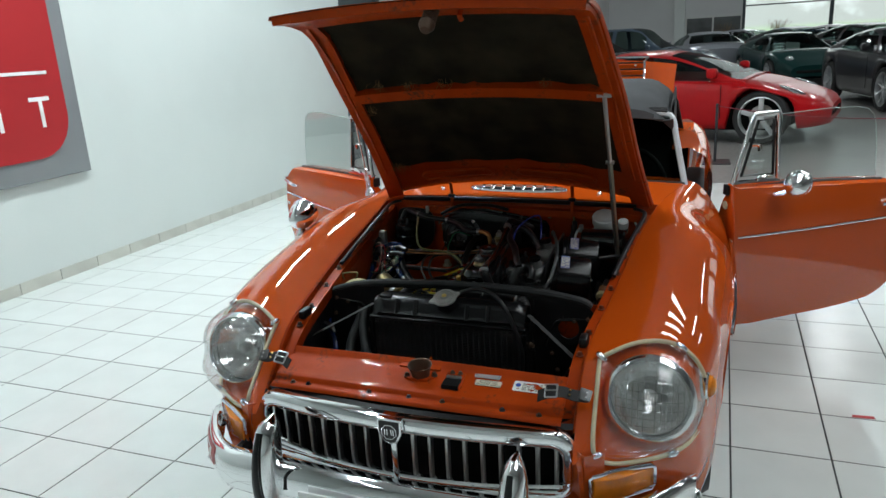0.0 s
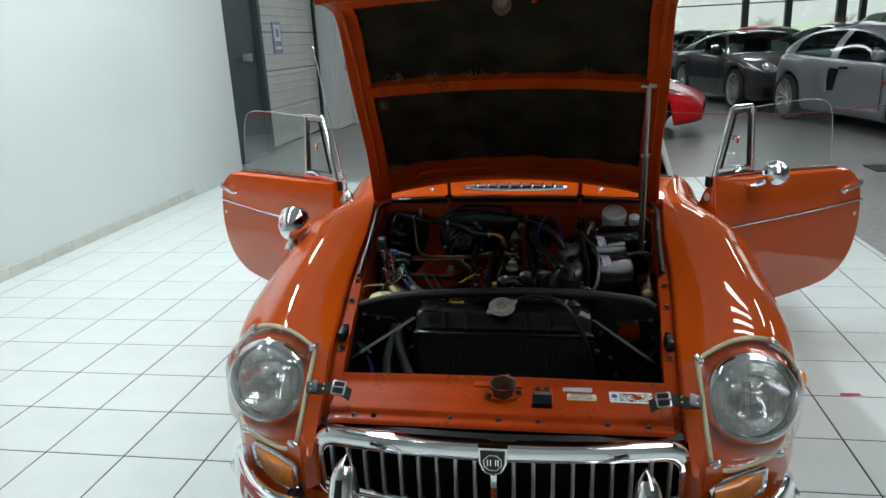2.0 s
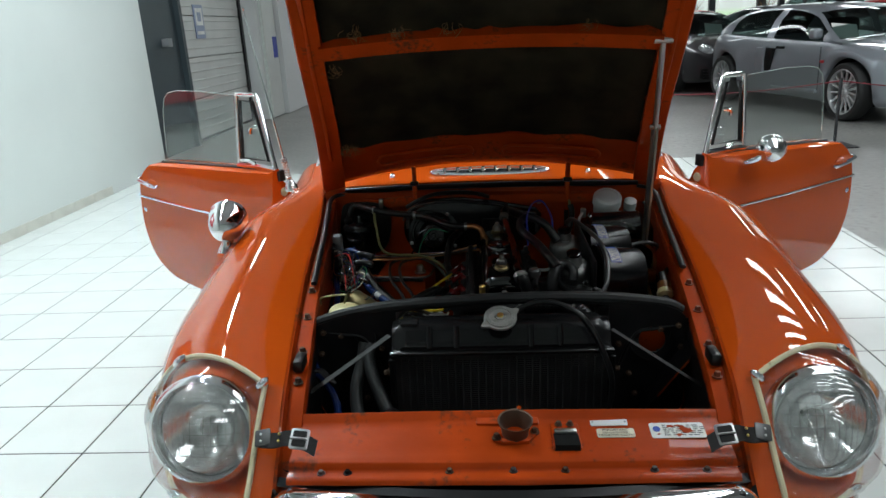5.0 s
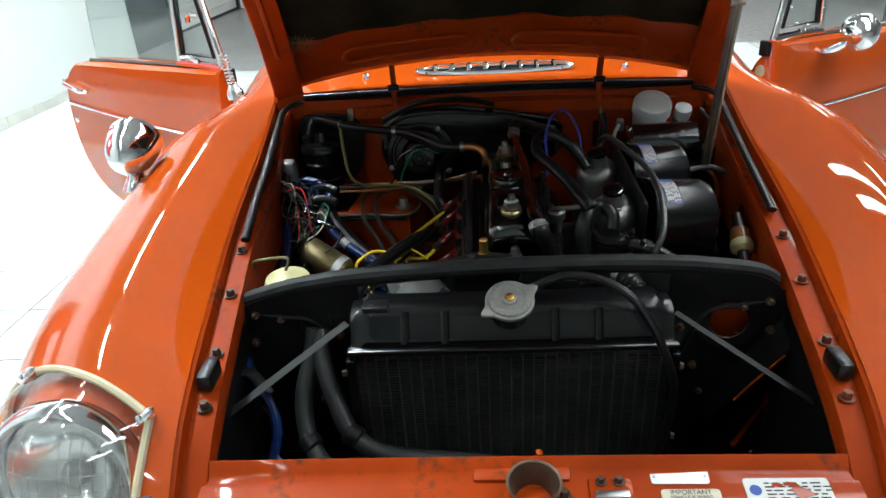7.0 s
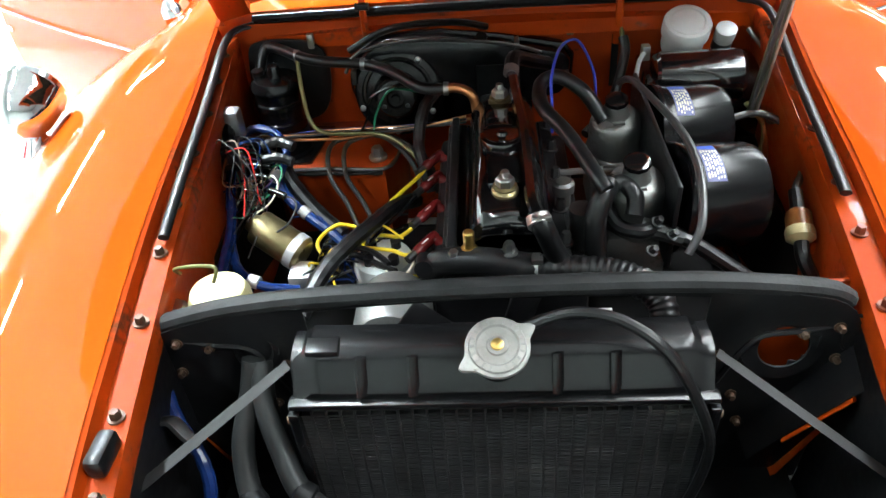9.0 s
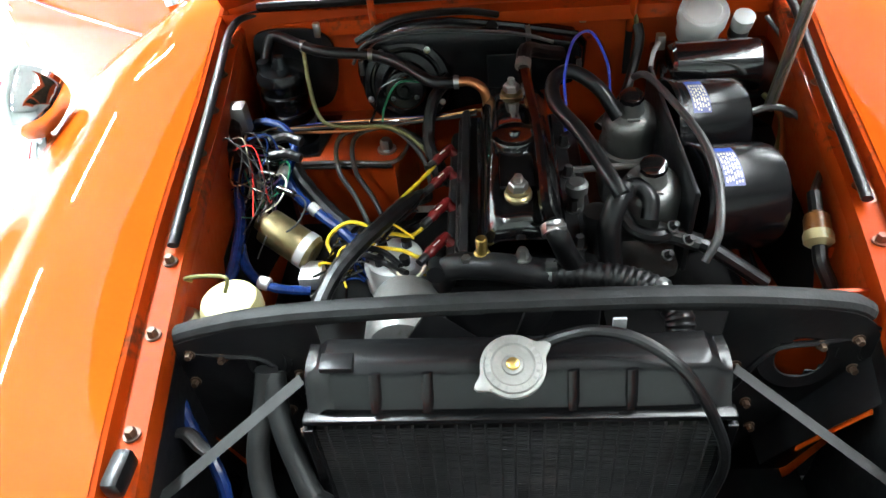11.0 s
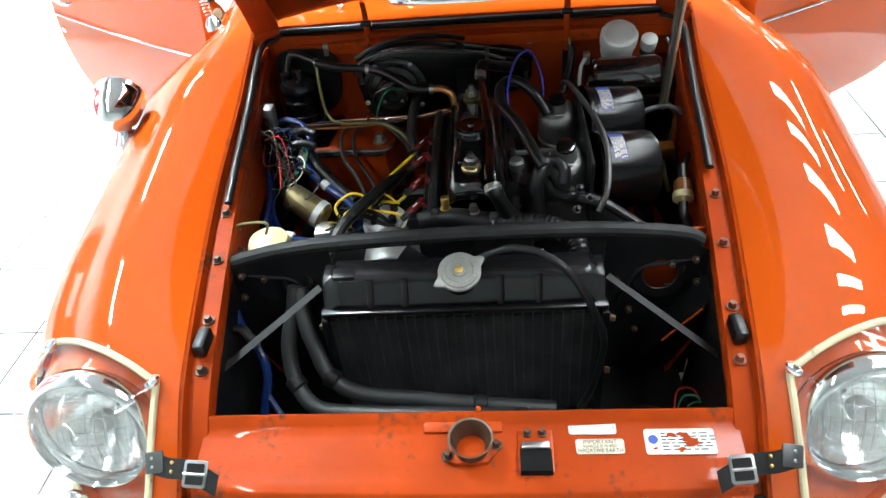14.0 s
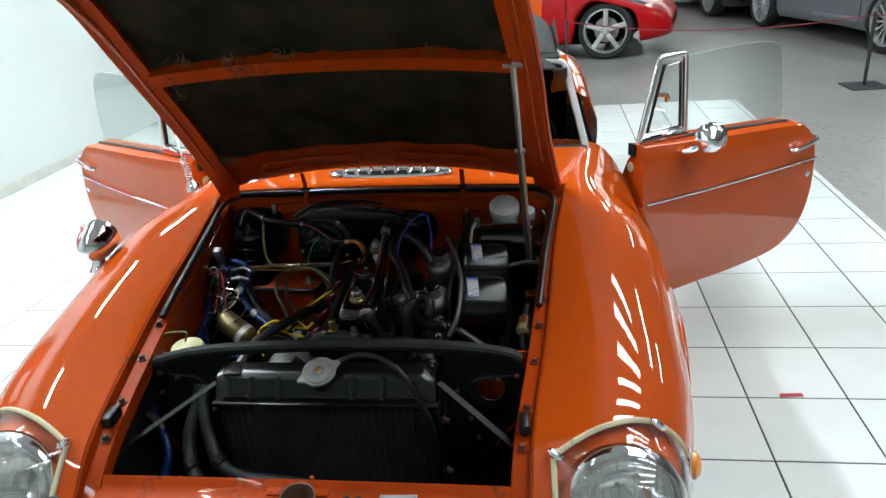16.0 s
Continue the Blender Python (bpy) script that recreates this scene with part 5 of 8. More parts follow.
# ---- doors, screen, cockpit, tail ----
DOOR_OUT = [(p.x, p.y) for p in spline([(0, 0.215, 0), (0, 0.50, 0), (0, 0.775, 0), (0.02, 0.782, 0), (0.35, 0.772, 0), (0.68, 0.758, 0), (0.745, 0.742, 0), (0.79, 0.690, 0), (0.80, 0.60, 0), (0.795, 0.47, 0),
                                      (0.765, 0.36, 0), (0.70, 0.29, 0), (0.60, 0.255, 0), (0.30, 0.22, 0)], 4, closed=True)]
for sx in (-1, 1):
    ang = -62 if sx > 0 else -59.5
    M = Matrix.Diagonal((sx, 1, 1, 1)) @ pose(0.757, 1.545, 0.012 if sx > 0 else 0, 0, 0, ang) @ Matrix.Diagonal((1, 0.94 if sx > 0 else 0.968, 1, 1))
    bulge = lambda d, z: 0.014 * math.sin(math.pi * min(1, max(0, d / 0.8))) + 0.035 * (1 - ((z - 0.50) / 0.30) ** 2)
    # outer skin as rings shrinking to the middle
    rows = []
    c = (0.40, 0.5)
    for t in (1.0, 0.985, 0.95, 0.88, 0.75, 0.55, 0.3, 0.05):
        rows.append([M @ Vector((bulge(c[0] + (d - c[0]) * t, c[1] + (z - c[1]) * t) - (0.008 if t == 1.0 else 0), c[0] + (d - c[0]) * t, c[1] + (z - c[1]) * t)) for d, z in DOOR_OUT])
    rows.insert(0, [M @ Vector((-0.085 + (0.07 * min(1, max(0, (z - 0.69) / 0.08)) if d < 0.03 else 0), d, z)) for d, z in DOOR_OUT])
    bm = grid(rows, close=True)
    bmesh.ops.holes_fill(bm, edges=[e for e in bm.edges if e.is_boundary], sides=0)
    door = part("door", bm, PAINT, CAR, "open orange door", angle=40)
    part("trim_strip", tube([M @ Vector((bulge(d, 0.603) + 0.002, d, z)) for d, z in ((0.02, 0.588), (0.2, 0.597), (0.4, 0.606), (0.6, 0.615), (0.795, 0.621))], 0.0075, 8, 4, flat=0.7), CHROME, door, "chrome trim strip")
    part("lock", lathe(M @ Vector((bulge(.76, .57), 0.762, 0.565)), M @ Vector((1, 0.762, 0.565)), [(0.010, -0.004), (0.010, 0.004), (0.006, 0.006)], 14), CHROME, door)
    hd = part("handle", tube([M @ Vector((bulge(d, z) + o, d, z)) for d, z, o in ((0.655, 0.672, 0.0), (0.665, 0.675, 0.022), (0.72, 0.685, 0.026), (0.772, 0.694, 0.022), (0.788, 0.697, 0.0))], 0.0075, 8, 5), CHROME, door, "chrome door handle")
    part("handle_button", lathe(M @ Vector((bulge(.79, .695), 0.783, 0.695)), M @ Vector((1, 0.783, 0.695)), [(0.011, -0.004), (0.010, 0.014), (0.006, 0.017)], 14), CHROME, hd)
    dish = bmesh.new()
    bmesh.ops.create_uvsphere(dish, u_segments=18, v_segments=10, radius=1, matrix=M @ Matrix.Translation((bulge(.70, .68) - 0.004, 0.705, 0.680)) @ Matrix.Diagonal((0.008, 0.032, 0.020, 1)))
    part("handle_dish", dish, PAINT, hd)
    # quarter light, glass
    fr = [M @ Vector(p) for p in ((-0.02, 0.012, 0.785), (-0.055, 0.105, 1.040), (-0.055, 0.113, 1.050), (-0.055, 0.208, 1.050), (-0.055, 0.216, 1.042), (-0.035, 0.220, 0.780))]
    ql = part("quarter_light", tube(fr, 0.0092, 14, 1, smooth=False), CHROME, door, "chrome-framed quarter light")
    part("frame_foot", tube([M @ Vector((-0.02, 0.012, 0.79)), M @ Vector((-0.03, 0.13, 0.79)), M @ Vector((-0.035, 0.225, 0.785))], 0.012, 8, 3), CHROME, ql)
    inner = [M @ Vector(p) for p in ((-0.032, 0.056, 0.815), (-0.052, 0.125, 1.025), (-0.052, 0.193, 1.028), (-0.036, 0.198, 0.815))]
    part("vent_frame", tube(inner, 0.006, 6, 1, closed=True, smooth=False), RUBBER, ql)
    g = part("vent_pane", slab([(0.056, 0.815), (0.125, 1.025), (0.193, 1.028), (0.198, 0.815)], "x", -0.044, -0.041, m=M), GLASS, ql, smooth=False)
    g.visible_shadow = False
    part("vent_catch", tube([M @ Vector((-0.03, 0.095, 0.935)), M @ Vector((-0.015, 0.112, 0.935)), M @ Vector((-0.012, 0.115, 0.915))], 0.008, 8, 3), CHROME, ql)
    part("vent_knob", tube([M @ Vector((-0.025, 0.12, 0.80)), M @ Vector((-0.02, 0.155, 0.812)), M @ Vector((-0.02, 0.19, 0.808))], 0.007, 8, 3), CHROME, ql)
    outl = [(0.222, 0.76), (0.222, 1.045), (0.42, 1.054), (0.55, 1.052), (0.600, 1.042), (0.632, 1.018), (0.648, 0.975), (0.662, 0.90), (0.678, 0.76)]
    g = part("window_glass", slab(outl, "x", -0.047, -0.043, 0.001, m=M), GLASS, door, "clear wound-up door glass", smooth=False)
    g.visible_shadow = False
    part("glass_edge", tube([M @ Vector((-0.045, d, z)) for d, z in outl[1:-1]] + [M @ Vector((-0.045, 0.673, 0.80))], 0.0016, 6, 1, smooth=False), GLASS_EDGE, door)
    part("waist_seal", tube([M @ Vector((-0.03, d, z)) for d, z in ((0.02, 0.785), (0.3, 0.777), (0.5, 0.769), (0.69, 0.759))], 0.0075, 6, 3), GASKET_G, door)
    part("hinge_pillar", span(0.66, 0.72, 1.53, 1.56, 0.25, 0.62, m=Matrix.Diagonal((sx, 1, 1, 1))), PAINT_BAY, CAR, smooth=False)
    part("hinge_plate", lathe(M @ Vector((-0.035, -0.002, 0.705)), M @ Vector((-0.035, -1, 0.705)), [(0.017, 0), (0.015, 0.004)], 14), CREAM, door)
    part("dovetail", span(-0.042, -0.012, -0.014, 0.004, 0.748, 0.79, 0.004, m=M), BLACK, door)
    # bullet mirror: on the wing at one side, on the door at the other
    if sx < 0:
        base, head = Vector((-0.686, 0.796, wing_height(0.686, 0.796) - 0.002)), Vector((-0.683, 0.819, 0.831))
        look_v = Vector((-0.1, 0.93, 0.25)).normalized()
        host = CAR
    else:
        base, head = M @ Vector((0.02, 0.16, 0.745)), M @ Vector((0.085, 0.225, 0.800))
        look_v = Vector((0.35, 0.93, 0.0)).normalized()
        host = door
    mr = part("bullet_mirror", lathe(head - look_v * 0.07, head, [(0.003, -0.004), (0.018, 0.001), (0.032, 0.013), (0.042, 0.034), (0.0465, 0.058), (0.0475, 0.074), (0.049, 0.076), (0.049, 0.086), (0.044, 0.090)], 36), CHROME, host, "round chrome bullet mirror")
    part("mirror_foot", lathe(base, head, [(0.026, -0.01), (0.020, 0.006), (0.010, 0.03), (0.009, (head - base).length - 0.02)], 18) if sx < 0 else tube([base, base.lerp(head, 0.5) + Vector((0, 0, -0.012)), head], lambda t: 0.006 + 0.016 * math.sin(math.pi * min(1, 0.12 + 0.95 * t)), 14, 8, flat=0.5), CHROME, mr)
    part("mirror_glass", lathe(head + look_v * 0.0205, head + look_v, [(0.0435, 0), (0.0435, 0.001)], 28), CHROME, mr)

# aerial with its spring foot
ab = Vector((-0.624, 1.250, 0.805))
at = ab + (Vector((-0.722, 1.30, 1.345)) - ab)
ant = part("aerial", rod(ab + (at - ab) * 0.16, at, 0.0032, 8, r2=0.0016), CHROME, CAR, "chrome whip aerial on a spring foot")
m, _ = axis_m(ab, at)
part("aerial_spring", tube([m @ Vector((0.0085 * math.cos(k * 0.8), 0.0085 * math.sin(k * 0.8), 0.018 + 0.00105 * k)) for k in range(74)], 0.0024, 6, 1, smooth=False), CHROME, ant)
part("aerial_foot", lathe(ab, at, [(0.021, -0.012), (0.020, 0.004), (0.014, 0.012), (0.010, 0.02)], 18), CHROME, ant)
part("aerial_tip", lathe(at, at + (at - ab), [(0.002, -0.004), (0.004, 0.0), (0.002, 0.006)], 8), CHROME, ant)

# windscreen
def screen_pt(t, h):
    """t from -1 to 1 across, h from 0 to 1 up."""
    hw = 0.588 + (0.522 - 0.588) * h
    return Vector((hw * t, 1.455 + 0.05 * t * t + 0.165 * h, 0.822 - 0.02 * t * t + 0.256 * h))
per = [screen_pt(-1, h) for h in (0, .25, .5, .75, .93)] + [screen_pt(t, 1) for t in (-.95, -.7, -.35, 0, .35, .7, .95)] + [screen_pt(1, h) for h in (.93, .75, .5, .25, 0)]
ws = part("windscreen_frame", tube(per, 0.0125, 8, 3, flat=0.8), WHITE_FR, CAR, "silver windscreen frame")
part("screen_seal", tube([screen_pt(t, 0.03) for t in (-1, -.6, -.2, .2, .6, 1)], 0.012, 8, 4), RUBBER, ws)
g = part("windscreen_glass", thick(grid([[screen_pt(t, h) for t in [k / 8 - 1 for k in range(17)]] for h in (0, .25, .5, .75, 1)]), 0.004), SCREEN_GLASS, ws)
g.visible_shadow = False
part("header_rail", tube([screen_pt(t, 0.99) + Vector((0, 0.012, 0.012)) for t in (-.96, -.5, 0, .5, .96)], 0.017, 8, 4), RUBBER, ws)
# fabric roof
rows = []
for y, z, hw, e in ((1.590, 1.060, 0.530, 0.05), (1.604, 1.092, 0.532, 0.05), (1.66, 1.116, 0.520, 0.05), (1.80, 1.138, 0.510, 0.045), (2.05, 1.155, 0.505, 0.04), (2.30, 1.146, 0.51, 0.04), (2.52, 1.09, 0.52, 0.05), (2.70, 0.96, 0.54, 0.08), (2.80, 0.85, 0.56, 0.08)):
    rows.append([Vector((hw * u, y + 0.03 * u * u, z - 0.012 * u * u - (0.075 * max(0, (abs(u) - 0.72) / 0.28) ** 2.2 if y > 1.6 else 0) + 0.004 * noise.noise(Vector((u * 4, y * 5, 0))))) for u in [k / 14 - 1 for k in range(29)]])
top = part("fabric_roof", thick(grid(rows), 0.006), SOFTTOP, CAR, "grey fabric folding roof, raised")
for sx in (-1, 1):
    part("roof_side", grid([[Vector((sx * 0.512, y, z)) for z in zz] for y, zz in ((1.66, (1.03, 1.05)), (1.9, (1.06, 1.09)), (2.2, (1.06, 1.11)), (2.35, (0.84, 1.10)), (2.55, (0.80, 1.02)), (2.74, (0.80, 0.88)))]), SOFTTOP, top)
    part("seat", span(sx * 0.30 - 0.21, sx * 0.30 + 0.21, 1.95, 2.40, 0.30, 0.46, 0.05), LEATHER, CAR, "black leather seat cushion")
    part("seat_back", span(-0.21, 0.21, -0.06, 0.06, 0, 0.56, 0.05, m=Matrix.Translation((sx * 0.30, 2.38, 0.40)) @ Matrix.Rotation(radians(-14), 4, "X")), LEATHER, CAR, "black leather seat back")
    part("sill", span(0.60, 0.74, 1.54, 2.46, 0.16, 0.30, 0.02, m=Matrix.Diagonal((sx, 1, 1, 1))), PAINT, CAR)
    rows = []
    for y in [2.36 + 0.05 * k for k in range(28)]:
        q = (y - 2.36) / 1.35
        w = 0.705 - 0.10 * q ** 3
        zt = 0.785 + 0.03 * math.sin(math.pi * min(1, q * 1.2)) - 0.10 * max(0, q - 0.6)
        low = 0.26
        if abs(y - AXLE - 2.31) < 0.33:
            low = WR + math.sqrt(0.33 ** 2 - (y - AXLE - 2.31) ** 2)
        rows.append([Vector((sx * x, y, z)) for x, z in ((w - 0.20, zt - 0.0), (w - 0.12, zt + 0.012), (w - 0.04, zt - 0.03), (w - 0.004, zt - 0.12), (w, zt - 0.18), (w - 0.005, min(zt - 0.2, (zt + low) / 2)), (w - 0.03, min(low, zt - 0.21)))])
    part("rear_wing", grid(rows), PAINT, CAR, "orange rear wing", angle=60)
part("cockpit_tub", grid([[Vector(p) for p in ((-0.62, y, 0.78), (-0.62, y, 0.2), (0.62, y, 0.2), (0.62, y, 0.78))] for y in (1.5, 2.6)]), DARK_INSIDE, CAR, smooth=False)
part("bulkhead", span(-0.58, 0.58, 2.55, 2.62, 0.2, 0.80), DARK_INSIDE, CAR, smooth=False)
part("dashboard", span(-0.57, 0.57, 1.52, 1.66, 0.60, 0.80, 0.03), DARK_INSIDE, CAR)
part("steering_wheel", tube([Vector((0.32, 1.80, 0.72)) + Matrix.Rotation(radians(62), 3, "X") @ Vector((0.185 * math.cos(a), 0.185 * math.sin(a), 0)) for a in [2 * math.pi * k / 24 for k in range(24)]], 0.012, 8, 1, closed=True), LEATHER, CAR, "black steering wheel")
part("rear_deck", grid([[Vector((0.60 * u, y, z + 0.02 * (1 - u * u))) for u in (-1, -.6, 0, .6, 1)] for y, z in ((2.74, 0.82), (2.95, 0.83))]), PAINT, CAR)
part("tail_panel", span(-0.58, 0.58, 3.64, 3.70, 0.25, 0.74, 0.02), PAINT, CAR)
# boot lid, raised, with its rack
B0, B1 = Vector((0.01, 2.96, 0.84)), Vector((0.01, 3.15, 1.132))
lid = part("boot_lid", thick(grid([[B0.lerp(B1, v) + Vector(((0.458 + 0.014 * v) * u, -0.02 * (1 - u * u), 0.035 * v * (1 - u * u))) for u in [k / 8 - 1 for k in range(17)]] for v in [k / 8 for k in range(9)]]), 0.02), PAINT, CAR, "raised orange boot lid")
rk = part("luggage_rack", tube([B0.lerp(B1, v) + Vector((x, -0.075, 0.030)) for x, v in ((-0.30, .50), (-0.30, 1.02), (-0.27, 1.09), (0.27, 1.09), (0.30, 1.02), (0.30, .50), (0.27, .43), (-0.27, .43))], 0.008, 8, 2, closed=True), CHROME, lid, "chrome luggage rack")
for k in range(5):
    v = 0.52 + 0.12 * k
    part("rack_slat", tube([B0.lerp(B1, v) + Vector((-0.295, -0.068, 0.028)), B0.lerp(B1, v) + Vector((0.295, -0.068, 0.028))], 0.011, 6, 1, flat=0.4), LEATHER, rk, "dark slat")
for x in (-0.25, 0.25):
    for v in (.4, .95):
        part("rack_foot", rod(B0.lerp(B1, v) + Vector((x, -0.07, 0.03)), B0.lerp(B1, v) + Vector((x, -0.01, 0.0)), 0.007, 8), CHROME, rk)
SEAT["frame"] = Matrix()

# ---- the engine bay ----
SEAT["frame"] = LEVEL
random.seed(11)

# firewall, floor and the black panel that carries the radiator
fw = [[Vector((x, 1.118 - 0.010 * (abs(x) < 0.40), z)) for x in (-0.50, -0.46, -0.44, -0.40, -0.2, 0, 0.2, 0.40, 0.44, 0.46, 0.50)] for z in (0.32, 0.45, 0.60, 0.70, 0.745, 0.757)]
firewall = part("firewall", grid(fw), PAINT_BAY, CAR, "grimy orange firewall")
part("pressed_recess", slab([(p.x, p.y) for p in spline([(-0.435, 0.59, 0), (-0.435, 0.70, 0), (-0.41, 0.732, 0), (-0.32, 0.728, 0), (-0.29, 0.69, 0), (-0.30, 0.61, 0), (-0.34, 0.575, 0)], 5, closed=True)], "y", 1.096, 1.104, 0.002), BLACK, firewall, "black blanking panel")
# black plate closing the bay's bottom, in place of its dark depth
part("bay_shade_floor", span(-0.40, 0.40, 0.19, 1.11, 0.25, 0.30), DARK_INSIDE, CAR, smooth=False)
part("front_tray", grid([[Vector((x, y, z)) for x in (-0.38, -0.2, 0, 0.2, 0.38)] for y, z in ((0.20, 0.55), (0.205, 0.42), (0.24, 0.375), (0.36, 0.37), (0.46, 0.36))]), BLACK, CAR, "black front tray")
top = [(-0.412, 0.640), (-0.395, 0.652), (-0.367, 0.664), (-0.294, 0.684), (-0.186, 0.699), (0.015, 0.709), (0.208, 0.704), (0.340, 0.686), (0.378, 0.668), (0.396, 0.645)]
tl = [(p.x, p.y) for p in spline([(x, z, 0) for x, z in top], 6)]
def top_z(x):
    for (xa, za), (xb, zb) in zip(tl, tl[1:]):
        if xa <= x <= xb:
            return za + (zb - za) * (x - xa) / (xb - xa)
    return 0.64
def panel(keep):
    xs = [-0.41 + 0.806 * k / 62 for k in range(63)]
    rows = [[Vector((x, 0.462 - 0.012 * v, 0.34 + (top_z(x) - 0.34) * v)) for x in xs] for v in [k / 30 for k in range(31)]]
    def ok(i, k):
        c = (rows[i][k] + rows[i + 1][k + 1]) / 2
        return keep(c.x, c.z)
    return thick(grid(rows, keep=ok), 0.002)
def solid_at(x, z):
    if -0.212 < x < 0.222 and z < top_z(x) - 0.016 and z > 0.40:
        return False
    return math.hypot(x - 0.320, z - 0.607) > 0.034
carrier = part("radiator_panel", panel(solid_at), BLACK, CAR, "black radiator carrier panel", angle=50)
part("hole_rim", lathe((0.320, 0.4545, 0.607), (0.320, 0.3545, 0.622), [(0.0275, 0.003), (0.029, 0.0045), (0.031, 0.004), (0.046, 0.0032), (0.046, 0.0)], 36, caps=False), BLACK, carrier, "pressed rim of the round hole")
part("hole_rim", tube([(0.39 + 0.012 * math.cos(a), 0.451, 0.628 + 0.026 * math.sin(a)) for a in [2 * math.pi * k / 20 for k in range(20)]], 0.0022, 6, 1, closed=True), BLACK, carrier)
part("rubber_seal", tube([(x, 0.459 - 0.006 * math.cos(x * 6), z + 0.001) for x, z in top[1:-1]], 0.0135, 10, 10, flat=0.85, wob=0.02), FOAM, carrier, "black rubber bonnet seal")
part("orange_inner_panel", span(0.27, 0.40, 0.50, 0.505, 0.50, 0.66), PAINT_BAY, carrier, "orange panel behind the hole", smooth=False)
for sx in (-1, 1):
    part("panel_ear", tube([(sx * 0.40, 0.460, 0.650), (sx * 0.385, 0.455, 0.642), (sx * 0.33, 0.450, 0.634), (sx * 0.285, 0.450, 0.622), (sx * 0.255, 0.452, 0.55)], 0.004, 6, 5), BLACK, carrier)
    for dx, dz in ((0.372, 0.640), (0.335, 0.632), (0.275, 0.53), (0.38, 0.59), (0.250, 0.60), (0.29, 0.48)):
        part("bolt", hexbolt((sx * dx, 0.449, dz), 0.0045, 0.007, (0, -1, 0.15)), RUST, carrier)
gus = part("gusset", thick(grid([[Vector((0.300, 0.412, 0.45)), Vector((0.330, 0.408, 0.500)), Vector((0.384, 0.396, 0.590)), Vector((0.398, 0.392, 0.612))], [Vector((0.300, 0.456, 0.45)), Vector((0.330, 0.456, 0.500)), Vector((0.384, 0.456, 0.590)), Vector((0.398, 0.456, 0.612))]]), 0.002), BLACK, carrier, "black gusset panel")
part("pressed_slot", tube([(0.328, 0.4045, 0.499), (0.354, 0.399, 0.5425), (0.380, 0.393, 0.586)], 0.0062, 6, 3, flat=0.4), PAINT, gus, "orange-painted slot")
part("grommet", lathe((-0.282, 0.455, 0.622), (-0.282, 0.2, 0.70), [(0.026, 0), (0.027, 0.006), (0.022, 0.010), (0.018, 0.004)], 22, caps=False), RUBBER, carrier)

# radiator
rows = []
for y, z in ((0.370, 0.634), (0.362, 0.638), (0.362, 0.648), (0.370, 0.657), (0.378, 0.676), (0.386, 0.685), (0.402, 0.6885), (0.425, 0.686), (0.436, 0.674), (0.437, 0.62)):
    rows.append([Vector((x, y + 0.004 * (abs(x) / 0.22) ** 6, z - (0.010 if abs(x) > 0.205 and z > 0.64 else 0))) for x in [0.218 * k / 20 for k in range(-20, 21)]])
bm = grid(rows)
bmesh.ops.holes_fill(bm, edges=[e for e in bm.edges if e.is_boundary], sides=0)
rad = part("radiator", bm, BLACK_SAT, CAR, "black-painted radiator with a pressed header tank", angle=40)
part("tank_lip", span(-0.223, 0.223, 0.354, 0.372, 0.630, 0.639, 0.003), BLACK_SAT, rad)
for x in (-0.142, -0.088, 0.060, 0.118):
    part("pressed_bead", tube([(x, 0.362, 0.645), (x, 0.368, 0.659), (x, 0.381, 0.684)], lambda t: 0.007, 8, 5, flat=0.5), BLACK_SAT, rad)
part("tank_plate", span(-0.20, -0.165, 0.383, 0.405, 0.682, 0.690, 0.002), BLACK, rad)
part("core", span(-0.212, 0.212, 0.366, 0.405, 0.30, 0.632), CORE, rad, "finned black core", smooth=False)
bm = bmesh.new()
for k in range(64):
    z = 0.312 + 0.0048 * k
    span(-0.214, 0.214, 0.3605, 0.368, z - 0.0008, z + 0.0008, bm=bm)
tagged(part("core_face", bm, CORE, rad, smooth=False), kind="stuff")
for k in range(-13, 14):
    part("core_tube", span(0.0155 * k - 0.0012, 0.0155 * k + 0.0012, 0.3609, 0.367, 0.31, 0.621), CORE, rad, smooth=False)
for sx in (-1, 1):
    part("side_frame", span(sx * 0.219 - 0.006, sx * 0.219 + 0.006, 0.352, 0.44, 0.29, 0.625, 0.002), BLACK_SAT, rad, smooth=False)
    for z in (0.58, 0.45):
        part("bolt", hexbolt((sx * 0.228, 0.385, z), 0.006, 0.010, (sx, -0.3, 0)), RUST, rad)
part("lower_rail", span(-0.20, 0.20, 0.352, 0.366, 0.365, 0.380, 0.002), BLACK_SAT, rad)
C = Vector((-0.001, 0.378, 0.684))
N = Vector((0, -0.35, 1)).normalized()
part("filler_neck", lathe(C - N * 0.01, C + N, [(0.024, 0), (0.024, 0.024), (0.028, 0.026)], 28), BLACK_SAT, rad)
m, _ = axis_m(C + N * 0.018, C + N)
rim = []
for k in range(72):
    a = 2 * math.pi * k / 72
    r = 0.0325
    for b in (0.55, 0.55 + math.pi):
        d = abs((a - b + math.pi) % (2 * math.pi) - math.pi)
        r += 0.012 * math.exp(-(d / 0.19) ** 2)
    rim.append((r * math.cos(a), r * math.sin(a)))
cap = part("radiator_cap", slab(rim, "z", 0.0, 0.006, 0.0015, m=m), CAPM, rad, "round grey pressure cap with two ears")
part("cap_disc", lathe(m @ Vector((0, 0, 0.006)), m @ Vector((0, 0, 1)), [(0.029, 0), (0.028, 0.003), (0.022, 0.004), (0.020, 0.002), (0.011, 0.002), (0.010, 0.004), (0.006, 0.005)], 32), CAPM, cap)
